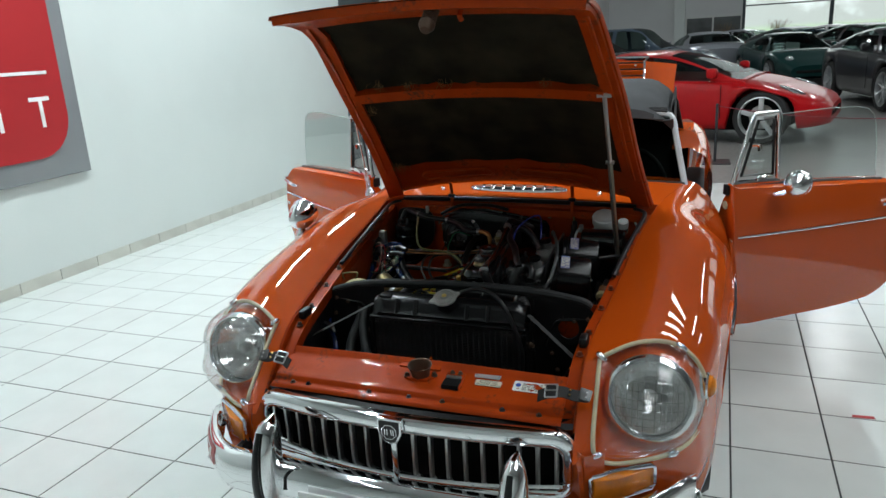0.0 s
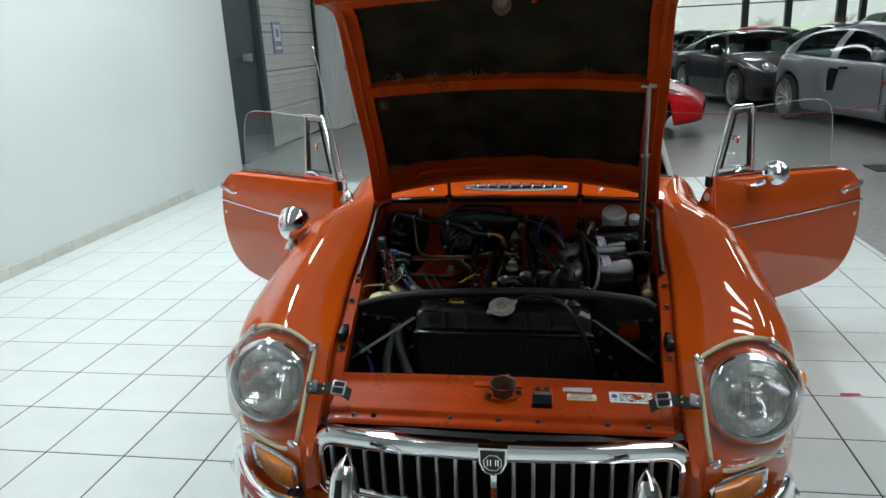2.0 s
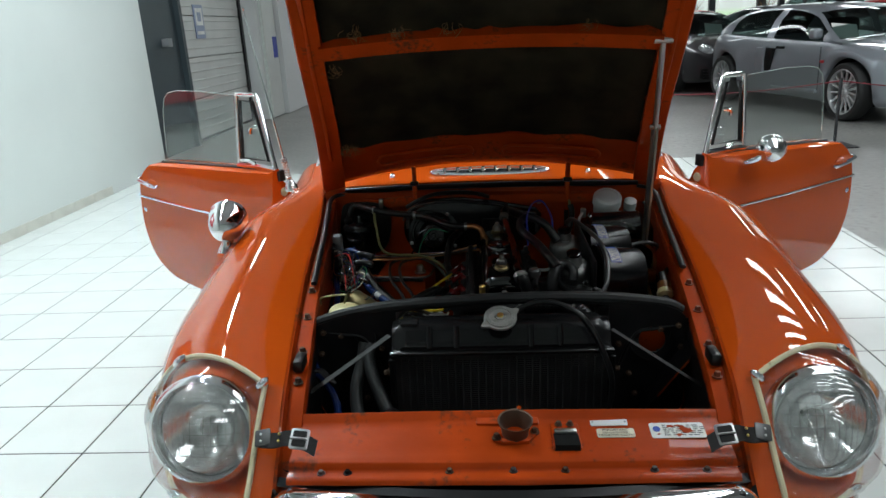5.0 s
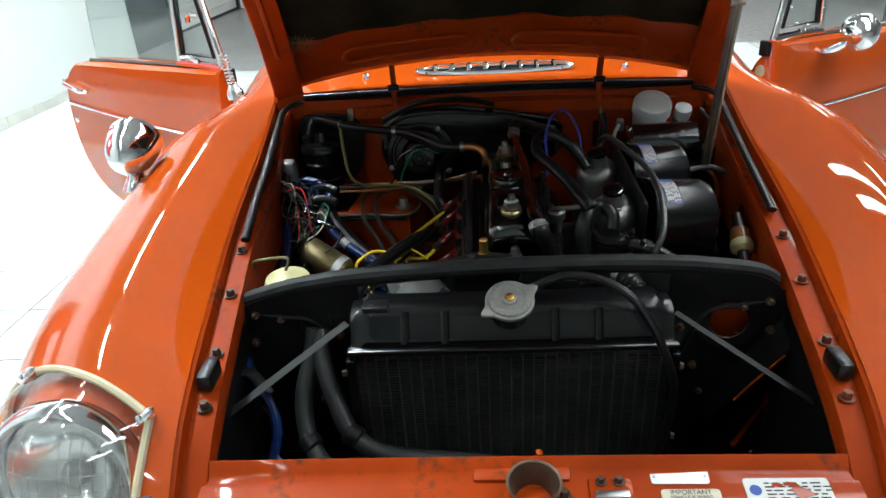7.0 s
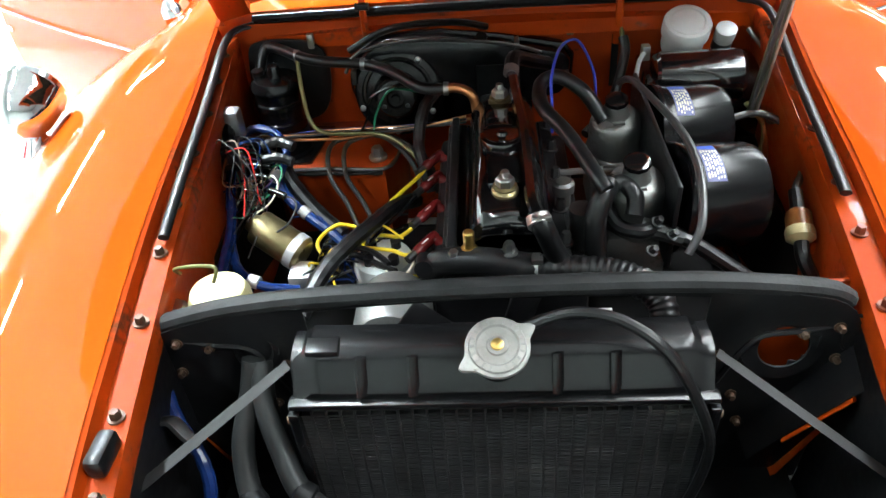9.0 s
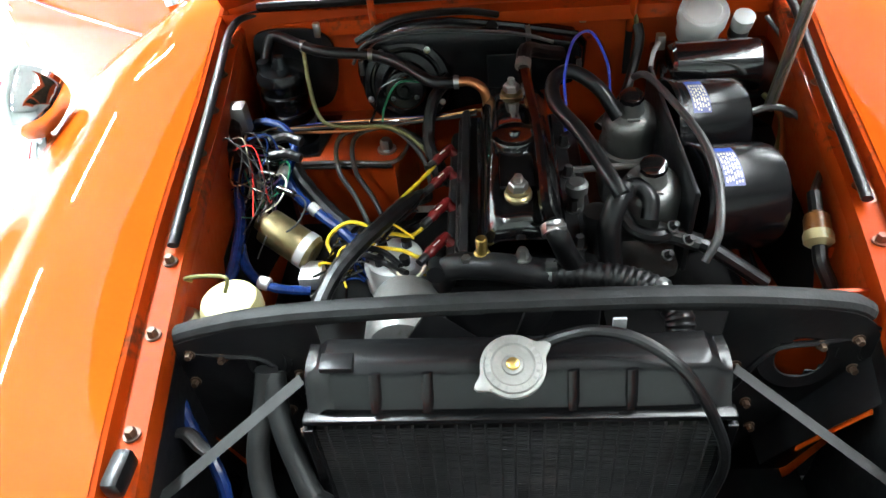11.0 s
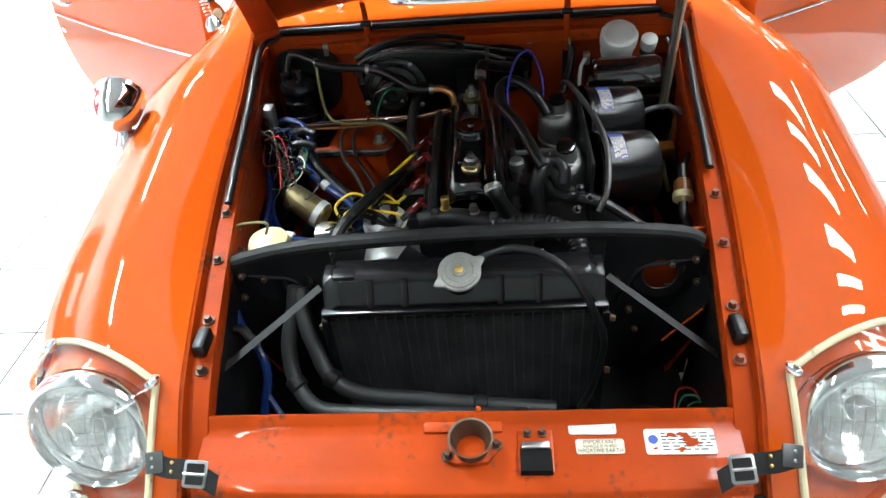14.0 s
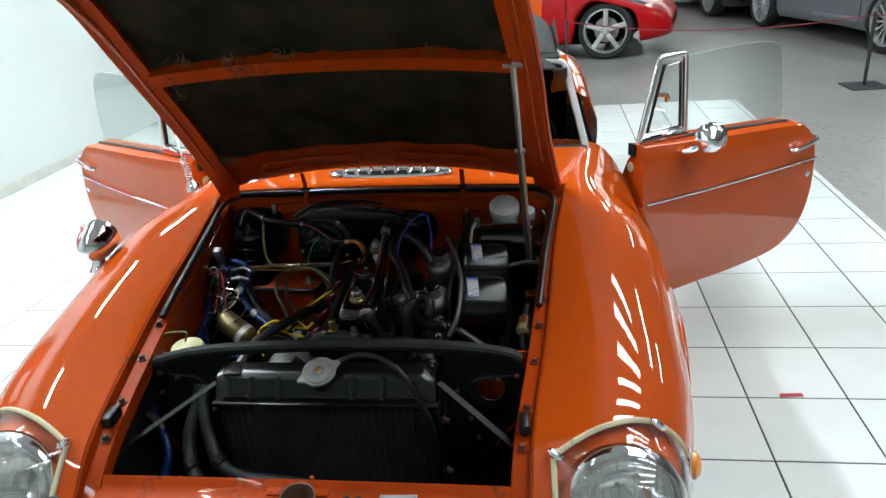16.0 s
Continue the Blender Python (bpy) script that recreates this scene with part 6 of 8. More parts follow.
part("cap_rivet", lathe(m @ Vector((0, 0, 0.010)), m @ Vector((0, 0, 1)), [(0.007, 0), (0.006, 0.003), (0.003, 0.004)], 16), BRASS, cap)
for k in range(18):
    a = radians(20 + 18 * k + (18 if k > 8 else 0))
    part("raised_bar", span(-0.0011, 0.0011, -0.0022, 0.0022, 0, 0.0012, m=m @ Matrix.Rotation(a, 4, "Z") @ Matrix.Translation((0, 0.0250, 0.0088))), ALLOY, cap, smooth=False)
part("overflow_hose", tube([(0.028, 0.395, 0.706), (0.048, 0.397, 0.716), (0.080, 0.396, 0.725), (0.122, 0.385, 0.722), (0.162, 0.362, 0.702), (0.195, 0.348, 0.645), (0.217, 0.342, 0.57), (0.207, 0.344, 0.46), (0.19, 0.35, 0.39)], 0.0060, 10, 8), RUBBER, rad, "thin black overflow hose")
for a, b in (((-0.226, 0.396, 0.658), (-0.395, 0.278, 0.582)), ((0.224, 0.396, 0.662), (0.398, 0.275, 0.582))):
    part("stay_strip", tube([a, Vector(a).lerp(Vector(b), 0.5), b], 0.0085, 4, 2, flat=0.22), DULL, CAR, "flat steel stay")
    part("bolt", hexbolt(Vector(b) + Vector((0, 0, 0.002)), 0.006, 0.008), STEEL, CAR)
hoses = [[(-0.284, 0.440, 0.620), (-0.290, 0.420, 0.585), (-0.300, 0.378, 0.540), (-0.288, 0.335, 0.495), (-0.250, 0.300, 0.472), (-0.17, 0.283, 0.478), (-0.05, 0.272, 0.486), (0.085, 0.262, 0.488), (0.16, 0.262, 0.48)],
         [(-0.276, 0.440, 0.615), (-0.270, 0.404, 0.580), (-0.250, 0.365, 0.545), (-0.224, 0.330, 0.512), (-0.175, 0.312, 0.492), (-0.08, 0.303, 0.486), (0.02, 0.293, 0.482), (0.14, 0.290, 0.47)]]
for k, pts in enumerate(hoses):
    h = part("cooler_hose", tube(pts, 0.0135, 14, 8), HOSE, CAR, "thick grey rubber oil-cooler hose")
    for i in (3, -2):
        q, d = Vector(pts[i]), (Vector(pts[i + 1] if i > 0 else pts[-1]) - Vector(pts[i])).normalized()
        part("sleeve", rod(q - d * 0.012, q + d * 0.012, 0.016, 14, bev=0.003), RUBBER, h)
bl = part("blue_loom", tube([(-0.403, 0.440, 0.590), (-0.376, 0.396, 0.566), (-0.344, 0.360, 0.545), (-0.334, 0.336, 0.515), (-0.340, 0.306, 0.480), (-0.345, 0.27, 0.44)], 0.0078, 10, 8, wob=0.06), BLUE, CAR, "blue taped wiring loom")
part("blue_branch", tube([(-0.337, 0.318, 0.492), (-0.315, 0.295, 0.465), (-0.285, 0.270, 0.44)], 0.006, 8, 6), BLUE, bl)
part("cable_clip", tube([(-0.392, 0.372, 0.588), (-0.37, 0.375, 0.592), (-0.350, 0.362, 0.582), (-0.335, 0.352, 0.575)], lambda t: 0.009 * math.sin(0.4 + 2.4 * t), 8, 6, flat=0.5), STEEL_DARK, bl)
part("red_wire", tube([(0.345, 0.330, 0.395), (0.350, 0.350, 0.43), (0.375, 0.352, 0.432), (0.395, 0.340, 0.40)], 0.0018, 6, 8), RED_W, CAR, "loose red wire")
part("green_wire", tube([(0.350, 0.335, 0.39), (0.360, 0.345, 0.42), (0.382, 0.345, 0.42), (0.40, 0.335, 0.395)], 0.0016, 6, 8), GREEN_W, CAR, "loose green wire")
part("green_wire", tube([(0.355, 0.325, 0.385), (0.370, 0.335, 0.412), (0.39, 0.338, 0.412), (0.40, 0.325, 0.39)], 0.0016, 6, 8), GREEN_W, CAR, "loose green wire")
part("horn", lathe((0.30, 0.30, 0.375), (0.30, 0.30, 1), [(0.055, 0), (0.055, 0.012), (0.04, 0.02), (0.015, 0.03)], 24), BLACK, CAR, "black round horn")

# engine block and rocker cover
eng = part("engine", span(-0.085, 0.125, 0.585, 0.96, 0.30, 0.60, 0.012), BLACK, CAR, "black four-cylinder engine")
part("cylinder_head", span(-0.070, 0.100, 0.590, 0.955, 0.585, 0.628, 0.006), BLACK, eng)
rows = []
for y, s in ((0.600, 0.55), (0.604, 0.90), (0.615, 1.0), (0.75, 1.0), (0.90, 1.0), (0.925, 1.0), (0.936, 0.90), (0.940, 0.55)):
    rows.append([Vector((0.021 + (x * (0.85 + 0.15 * s)), y, 0.626 + (z - 0.626) * s)) for x, z in ((-0.056, 0.626), (-0.053, 0.655), (-0.047, 0.680), (-0.034, 0.694), (0, 0.698), (0.034, 0.694), (0.047, 0.680), (0.053, 0.655), (0.056, 0.626))])
bm = grid(rows)
bmesh.ops.holes_fill(bm, edges=[e for e in bm.edges if e.is_boundary], sides=0)
rock = part("rocker_cover", bm, BLACK_GLOSS, eng, "glossy black pressed-steel rocker cover", angle=50)
part("flange", span(-0.040, 0.082, 0.594, 0.946, 0.622, 0.630, 0.003), BLACK_GLOSS, rock)
part("raised_panel", span(-0.008, 0.050, 0.66, 0.88, 0.694, 0.704, 0.006), BLACK_GLOSS, rock)
part("round_boss", lathe((0.016, 0.765, 0.700), (0.016, 0.765, 2), [(0.033, -0.004), (0.033, 0.010), (0.031, 0.014), (0.026, 0.016), (0.022, 0.0145), (0.008, 0.015), (0.006, 0.019), (0.002, 0.020)], 30), BLACK_GLOSS, rock)
for y in (0.648, 0.892):
    nut = part("cover_nut", lathe((0.016, y, 0.697), (0.016, y, 2), [(0.0175, 0), (0.0180, 0.004), (0.0150, 0.007), (0.0160, 0.010), (0.0120, 0.012)], 22), GOLD, rock)
    part("hex_nut", lathe((0.016, y, 0.708), (0.016, y, 2), [(0.0125, 0), (0.0125, 0.010), (0.0105, 0.012), (0.0060, 0.0125), (0.0055, 0.021), (0.003, 0.022)], 6), STEEL, nut)
for y in (0.625, 0.70, 0.78, 0.86, 0.93):
    for x in (-0.058, 0.094):
        part("stud", hexbolt((x, y, 0.626), 0.007, 0.016), STEEL_DARK, eng)
part("tappet_strip", span(-0.062, -0.050, 0.60, 0.94, 0.628, 0.650, 0.003), BLACK, eng)
for y in (0.683, 0.761, 0.840, 0.902):
    pp, pe, pa = Vector((-0.064, y - 0.016, 0.588)), Vector((-0.086, y - 0.004, 0.603)), Vector((-0.110, y - 0.036, 0.600))
    pl = part("plug_cap", lathe(pe + (pe - pa) * 0.15, pa, [(0.004, -0.002), (0.0075, 0.0), (0.0085, 0.006), (0.0080, 0.030), (0.0086, 0.032), (0.0086, 0.040), (0.0055, 0.048)], 14), MAROON, eng, "dark red elbow spark plug cap")
    part("cap_elbow", rod(pe, pp, 0.0082, 14, bev=0.002), MAROON, pl)
    pu = Vector((0.1, -0.25, 1)).normalized()
    pd = (pa - pe).normalized()
    part("plug_mark", tube([pe + pd * 0.012 + pu * 0.0078, pe + pd * 0.026 + pu * 0.0078], 0.0011, 6, 2), SIGN_W, pl)
    part("rubber_boot", rod(pa + pd * 0.0, pa + pd * 0.016, 0.0062, 10), RUBBER, pl)
    part("plug_body", rod((-0.058, y - 0.022, 0.578), (-0.066, y - 0.016, 0.588), 0.0095, 6), STEEL, pl)
dist = Vector((-0.166, 0.700, 0.506))
dcap = part("distributor", lathe(dist, dist + Vector((0, 0, 1)), [(0.034, -0.08), (0.036, -0.01), (0.046, -0.006), (0.046, 0.036), (0.042, 0.046), (0.03, 0.05)], 26), WHITE_PL, eng, "white distributor cap")
towers = []
for k in range(4):
    a = radians(45 + 90 * k)
    p = dist + Vector((0.026 * math.cos(a), 0.026 * math.sin(a), 0.04))
    towers.append(p)
    part("tower", rod(p, p + Vector((0, 0, 0.022)), 0.008, 10), RUBBER, dcap)
LEADS = [([(-0.106, 0.872, 0.599), (-0.116, 0.848, 0.597), (-0.160, 0.785, 0.590), (-0.190, 0.738, 0.582), (-0.224, 0.685, 0.572), (-0.232, 0.668, 0.555)], YELLOW),
         ([(-0.112, 0.800, 0.599), (-0.122, 0.785, 0.597), (-0.140, 0.758, 0.591), (-0.175, 0.724, 0.576), (-0.190, 0.715, 0.560), (-0.195, 0.73, 0.54)], BLACK_GLOSS),
         ([(-0.112, 0.722, 0.599), (-0.124, 0.713, 0.590), (-0.142, 0.720, 0.574), (-0.170, 0.736, 0.565), (-0.208, 0.738, 0.560), (-0.222, 0.725, 0.545)], YELLOW),
         ([(-0.112, 0.645, 0.599), (-0.128, 0.660, 0.588), (-0.150, 0.690, 0.572), (-0.190, 0.705, 0.566), (-0.222, 0.712, 0.556)], YELLOW),
         ([(-0.180, 0.742, 0.548), (-0.205, 0.752, 0.566), (-0.240, 0.770, 0.563), (-0.266, 0.762, 0.552), (-0.272, 0.735, 0.552), (-0.262, 0.715, 0.548)], YELLOW)]
for pts, mt in LEADS:
    part("ignition_lead", tube(pts, 0.0031, 8, 8), mt, eng, "yellow ignition lead" if mt is YELLOW else "black ignition lead")
for pts in ([(-0.232, 0.700, 0.552), (-0.205, 0.690, 0.566), (-0.170, 0.672, 0.562), (-0.140, 0.640, 0.575)], [(-0.240, 0.720, 0.545), (-0.210, 0.700, 0.572), (-0.178, 0.690, 0.570), (-0.150, 0.655, 0.575)]):
    part("black_lead", tube(pts, 0.0048, 8, 8), RUBBER, eng)
part("bare_lead", tube([(-0.155, 0.655, 0.566), (-0.150, 0.640, 0.57), (-0.128, 0.628, 0.575), (-0.112, 0.640, 0.59)], 0.0022, 6, 8), LABEL_C, eng)
part("water_outlet", tube([(-0.085, 0.600, 0.590), (-0.075, 0.592, 0.628), (-0.02, 0.580, 0.640), (0.035, 0.572, 0.634), (0.060, 0.570, 0.630)], lambda t: 0.016 + 0.004 * t, 12, 6), BLACK, eng, "black water outlet casting")
part("heater_tap", rod((-0.092, 0.603, 0.625), (-0.092, 0.575, 0.632), 0.012, 12), BLACK, eng)
th = part("top_hose", tube([(0.045, 0.571, 0.632), (0.085, 0.560, 0.640), (0.13, 0.545, 0.648), (0.165, 0.525, 0.650), (0.19, 0.495, 0.640), (0.192, 0.47, 0.62)], lambda t: 0.0165 + 0.0008 * math.sin(t * 150), 14, 24), RUBBER, eng, "black ribbed top radiator hose")
for q, d in (((0.052, 0.571, 0.633), (1, -0.2, 0.1)), ((0.172, 0.518, 0.649), (0.7, -0.7, -0.1))):
    q, d = Vector(q), Vector(d).normalized()
    part("hose_clip", rod(q - d * 0.0045, q + d * 0.0045, 0.0192, 18), STEEL, th)
    part("clip_screw", span(-0.007, 0.007, -0.005, 0.005, -0.004, 0.004, 0.001, m=Matrix.Translation(q + Vector((0, -0.008, 0.019)))), STEEL, th)
part("brass_union", lathe((-0.032, 0.588, 0.645), (-0.032, 0.588, 2), [(0.011, 0), (0.011, 0.01), (0.007, 0.012), (0.0075, 0.034), (0.006, 0.036)], 12), BRASS, eng)
for p in ((-0.052, 0.582, 0.638), (0.018, 0.578, 0.652), (0.115, 0.66, 0.63)):
    part("bolt", hexbolt(p, 0.0075, 0.014), STEEL, eng)
part("vacuum_valve", lathe((0.118, 0.655, 0.60), (0.118, 0.655, 2), [(0.016, 0), (0.016, 0.045), (0.018, 0.05), (0.018, 0.062), (0.010, 0.066)], 18), STEEL_DARK, eng)
part("oil_filler", lathe((0.098, 0.712, 0.62), (0.098, 0.715, 2), [(0.011, 0), (0.011, 0.03), (0.0155, 0.032), (0.0155, 0.044), (0.011, 0.048)], 22), ALLOY, eng)
part("alternator", lathe((-0.135, 0.495, 0.575), (-0.135, 0.61, 0.56), [(0.026, 0), (0.044, 0.006), (0.050, 0.02), (0.052, 0.07), (0.048, 0.10)], 28), ALLOY, eng, "alloy alternator")
part("fan_pulley", lathe((0.0, 0.500, 0.52), (0.0, 0.6, 0.52), [(0.05, 0), (0.055, 0.008), (0.045, 0.014), (0.055, 0.02), (0.05, 0.03)], 28), BLACK, eng)
for k in range(6):
    part("fan_blade", span(-0.022, 0.022, -0.002, 0.002, 0.05, 0.155, 0.001, m=Matrix.Translation((0.0, 0.498, 0.52)) @ Matrix.Rotation(radians(60 * k + 15), 4, "Y") @ Matrix.Rotation(0.5, 4, "Z")), BLACK, eng)
part("white_tab", span(0.118, 0.134, 0.49, 0.494, 0.60, 0.635, 0.001), WHITE_PL, eng)
br = part("breather_pipe", tube([(0.036, 0.930, 0.728), (0.040, 0.86, 0.722), (0.047, 0.78, 0.716), (0.049, 0.69, 0.708), (0.048, 0.61, 0.712), (0.053, 0.575, 0.712)], 0.0088, 10, 8), BLACK_GLOSS, eng, "black breather pipe along the rocker cover")
part("breather_hose", tube([(0.053, 0.575, 0.712), (0.060, 0.562, 0.700), (0.075, 0.566, 0.66), (0.095, 0.575, 0.62)], 0.0135, 12, 8), RUBBER, br)
part("hose_clip", rod((0.0525, 0.5735, 0.711), (0.0545, 0.563, 0.7055), 0.0148, 16), STEEL, br)
part("clip_screw", span(0.044, 0.068, 0.558, 0.566, 0.713, 0.721, 0.002), STEEL, br)
part("elbow", tube([(0.036, 0.932, 0.735), (0.042, 0.955, 0.742), (0.07, 0.985, 0.722), (0.10, 1.02, 0.70)], 0.0115, 10, 8), RUBBER, br)
part("clip", rod((0.0345, 0.923, 0.7295), (0.0365, 0.934, 0.735), 0.0122, 14), STEEL, br)

# carburettors and air cleaners
for cy in (0.675, 0.843):
    a = Vector((0.194, cy + 0.014, 0.606))
    ax = Vector((-0.010, -0.026, 0.118))
    su = part("carburettor", lathe(a, a + ax, [(0.042, 0.0), (0.042, 0.020), (0.045, 0.024), (0.045, 0.031), (0.041, 0.034), (0.0395, 0.072), (0.0385, 0.080), (0.0345, 0.088), (0.0275, 0.0925), (0.0200, 0.0945), (0.0180, 0.098), (0.0168, 0.118)], 32), ALLOY, eng, "alloy constant-depression carburettor")
    t = a + ax * (0.117 / ax.length)
    part("damper_cap", lathe(t, t + ax, [(0.0160, -0.002), (0.0178, 0.001), (0.0172, 0.007), (0.013, 0.0095), (0.004, 0.010)], 10), BLACK_GLOSS, su)
    part("slotted_screw", span(-0.009, 0.009, -0.0022, 0.0022, -0.001, 0.003, 0.001, m=Matrix.Translation(a + ax * (0.0945 / ax.length) + Vector((0, -0.027, -0.001)))), STEEL, su)
    part("body", span(0.150, 0.236, cy - 0.03, cy + 0.045, 0.54, 0.616, 0.012), ALLOY, su)
    part("rib", tube([a + Vector((-0.034, -0.012, 0.02)), a + Vector((-0.038, -0.02, 0.06)), a + Vector((-0.036, -0.02, 0.10))], 0.004, 6, 4), ALLOY, su)
    can = part("air_cleaner", lathe((0.234, cy + 0.000, 0.660), (1.232, cy + 0.15, 0.560), [(0.064, 0.0), (0.0715, 0.003), (0.072, 0.012), (0.070, 0.014), (0.070, 0.098), (0.067, 0.107), (0.055, 0.111), (0.012, 0.112), (0.011, 0.117), (0.004, 0.118)], 48), DRUM, eng, "gloss black drum air cleaner")
    part("drum_rim", lathe((0.232, cy + 0.000, 0.660), (1.230, cy + 0.15, 0.560), [(0.073, 0.0), (0.074, 0.004), (0.073, 0.008)], 48, caps=False), DRUM, can)
    mm, _ = axis_m((0.234, cy + 0.000, 0.660), (1.232, cy + 0.15, 0.560))
    def arc(h, a, r=0.0706):
        return mm @ Vector((r * math.cos(a), r * math.sin(a), h))
    up = max(range(72), key=lambda k: arc(0.03, radians(5 * k)).z - 0.3 * arc(0.03, radians(5 * k)).y)
    a0 = radians(5 * up)
    lb = part("paper_label", grid([[arc(h, a0 + d) for h in (0.020, 0.030, 0.046)] for d in [radians(-24 + 5 * k) for k in range(11)]]), LABEL_D, can, "blue maker's label with cream bars")
    part("label_block", grid([[arc(h, a0 + radians(d), 0.0711) for h in (0.0215, 0.033, 0.0445)] for d in (-23, -20, -17)]), INK_B, lb)
    for j in range(6):
        d = -14.0
        while d < 22:
            n = random.uniform(2.5, 8)
            part("label_bar", grid([[arc(h, a0 + radians(q), 0.0711) for h in (0.0222 + 0.0039 * j, 0.0245 + 0.0039 * j)] for q in (d, d + n / 2, min(d + n, 24))]), LABEL_C, lb)
            d += n + random.uniform(1.5, 3)
    part("inlet", rod((0.300, cy, 0.600), (0.330, cy - 0.03, 0.53), 0.018, 14), BLACK_GLOSS, can)
part("back_plate", span(0.222, 0.229, 0.605, 0.920, 0.595, 0.724, 0.003), BLACK, eng)
part("vent_pipe", tube([(0.196, 0.885, 0.725), (0.205, 0.845, 0.748), (0.226, 0.775, 0.748), (0.246, 0.690, 0.744), (0.252, 0.625, 0.728), (0.246, 0.570, 0.696), (0.230, 0.550, 0.665)], 0.0052, 10, 8), STEEL_DARK, eng, "bare steel vent pipe")
part("linkage", rod((0.10, 0.79, 0.63), (0.24, 0.785, 0.64), 0.005, 8), STEEL, eng)
part("fuel_union", rod((0.19, 0.625, 0.652), (0.24, 0.605, 0.645), 0.012, 10), STEEL_DARK, eng)
for p in ((0.205, 0.615, 0.665), (0.222, 0.60, 0.655), (0.20, 0.60, 0.63)):
    part("clip", hexbolt(p, 0.0052, 0.010, (0.3, -0.5, 0.8)), STEEL_DARK, eng)
part("manifold", tube([(0.10, 0.62, 0.56), (0.15, 0.66, 0.55), (0.18, 0.70, 0.55)], 0.022, 12, 6), STEEL_DARK, eng)
part("intake_hose", tube([(0.143, 0.632, 0.704), (0.131, 0.657, 0.714), (0.105, 0.740, 0.724), (0.075, 0.804, 0.734), (0.076, 0.853, 0.744), (0.102, 0.866, 0.749), (0.138, 0.842, 0.734), (0.165, 0.815, 0.700)], 0.0105, 12, 8), RUBBER, eng, "looping black breather hose")
part("intake_hose", tube([(0.150, 0.655, 0.700), (0.140, 0.638, 0.692), (0.130, 0.622, 0.672), (0.130, 0.610, 0.640), (0.135, 0.596, 0.595)], 0.0145, 12, 8), RUBBER, eng, "black breather hose")
part("intake_hose", tube([(0.145, 0.648, 0.695), (0.165, 0.655, 0.70), (0.180, 0.640, 0.690), (0.178, 0.625, 0.67)], 0.0115, 12, 8), RUBBER, eng)
part("fuel_hose", tube([(0.148, 0.652, 0.664), (0.161, 0.627, 0.652), (0.185, 0.613, 0.652), (0.210, 0.617, 0.652), (0.246, 0.604, 0.642), (0.283, 0.590, 0.622), (0.32, 0.575, 0.60)], 0.0098, 10, 8), RUBBER, eng, "black fuel hose")
part("blue_wire", tube([(0.088, 0.788, 0.70), (0.088, 0.80, 0.735), (0.091, 0.851, 0.756), (0.112, 0.935, 0.764), (0.140, 0.956, 0.764), (0.157, 0.897, 0.744), (0.160, 0.870, 0.71)], 0.0023, 8, 8), BLUE_W, eng, "blue wire loop")

# fuel line with its filter
fl = part("fuel_pipe", tube([(0.350, 0.860, 0.664), (0.40, 0.875, 0.668), (0.430, 0.862, 0.664), (0.444, 0.815, 0.660), (0.432, 0.744, 0.655), (0.405, 0.692, 0.655), (0.393, 0.665, 0.655)], 0.0055, 8, 8), STEEL_DARK, CAR, "steel fuel pipe with an inline filter")
a, b = Vector((0.393, 0.655, 0.655)), Vector((0.386, 0.596, 0.628))
d = (b - a).normalized()
part("fuel_hose", tube([a - d * 0.02, a, a + d * 0.012], 0.009, 10, 4), RUBBER, fl)
part("filter_body", lathe(a + d * 0.008, b, [(0.009, 0), (0.016, 0.006), (0.0165, 0.03), (0.012, 0.04)], 18), FILTER, fl, "brown paper filter")
part("filter_end", lathe(a + d * 0.036, b, [(0.017, 0), (0.0185, 0.004), (0.018, 0.014), (0.010, 0.02)], 20), CUP, fl)
part("fuel_hose", tube([b - d * 0.012, b + d * 0.012, (0.395, 0.565, 0.60), (0.40, 0.55, 0.56)], 0.0092, 10, 5), RUBBER, fl)

# heater, canister, shelf
shell = [(-0.155 + 0.086 * math.cos(radians(w)), 0.655 + 0.086 * math.sin(radians(w))) for w in range(95, 296, 12)]
shell += [(-0.06, 0.590), (0.02, 0.602), (0.125, 0.628), (0.140, 0.645), (0.142, 0.690), (0.130, 0.705), (0.02, 0.728), (-0.08, 0.742)]
heat = part("heater_box", slab(shell, "y", 1.046, 1.110, 0.007), BLACK_SAT, CAR, "black heater box on the firewall", angle=40)
part("box_flange", tube([(x * 1.02 + 0.001, 1.074, z * 1.008 - 0.004) for x, z in shell], 0.005, 6, 1, closed=True, smooth=False), BLACK_SAT, heat)
part("data_plate", span(-0.02, 0.055, 1.0435, 1.0475, 0.628, 0.690, 0.001), BLACK, heat, smooth=False)
hc = Vector((-0.160, 1.040, 0.650))
hn = Vector((0, -1, 0.22)).normalized()
part("blower_motor", lathe(hc + hn * -0.006, hc + hn, [(0.077, 0), (0.077, 0.010), (0.074, 0.014), (0.064, 0.016), (0.062, 0.012), (0.058, 0.012), (0.055, 0.018), (0.042, 0.022), (0.038, 0.030), (0.036, 0.048), (0.031, 0.054), (0.016, 0.056), (0.014, 0.050), (0.008, 0.050), (0.006, 0.056)], 44), BLACK_SAT, heat, "round black blower motor")
hu = hn.cross(Vector((1, 0, 0))).normalized()
for w in (55, 125, 200, 265, 330):
    p = hc + hn * 0.008 + 0.069 * (math.cos(radians(w)) * Vector((1, 0, 0)) + math.sin(radians(w)) * hu)
    part("screw", lathe(p, p + hn, [(0.0055, 0), (0.0055, 0.004), (0.002, 0.006)], 10), STEEL, heat)
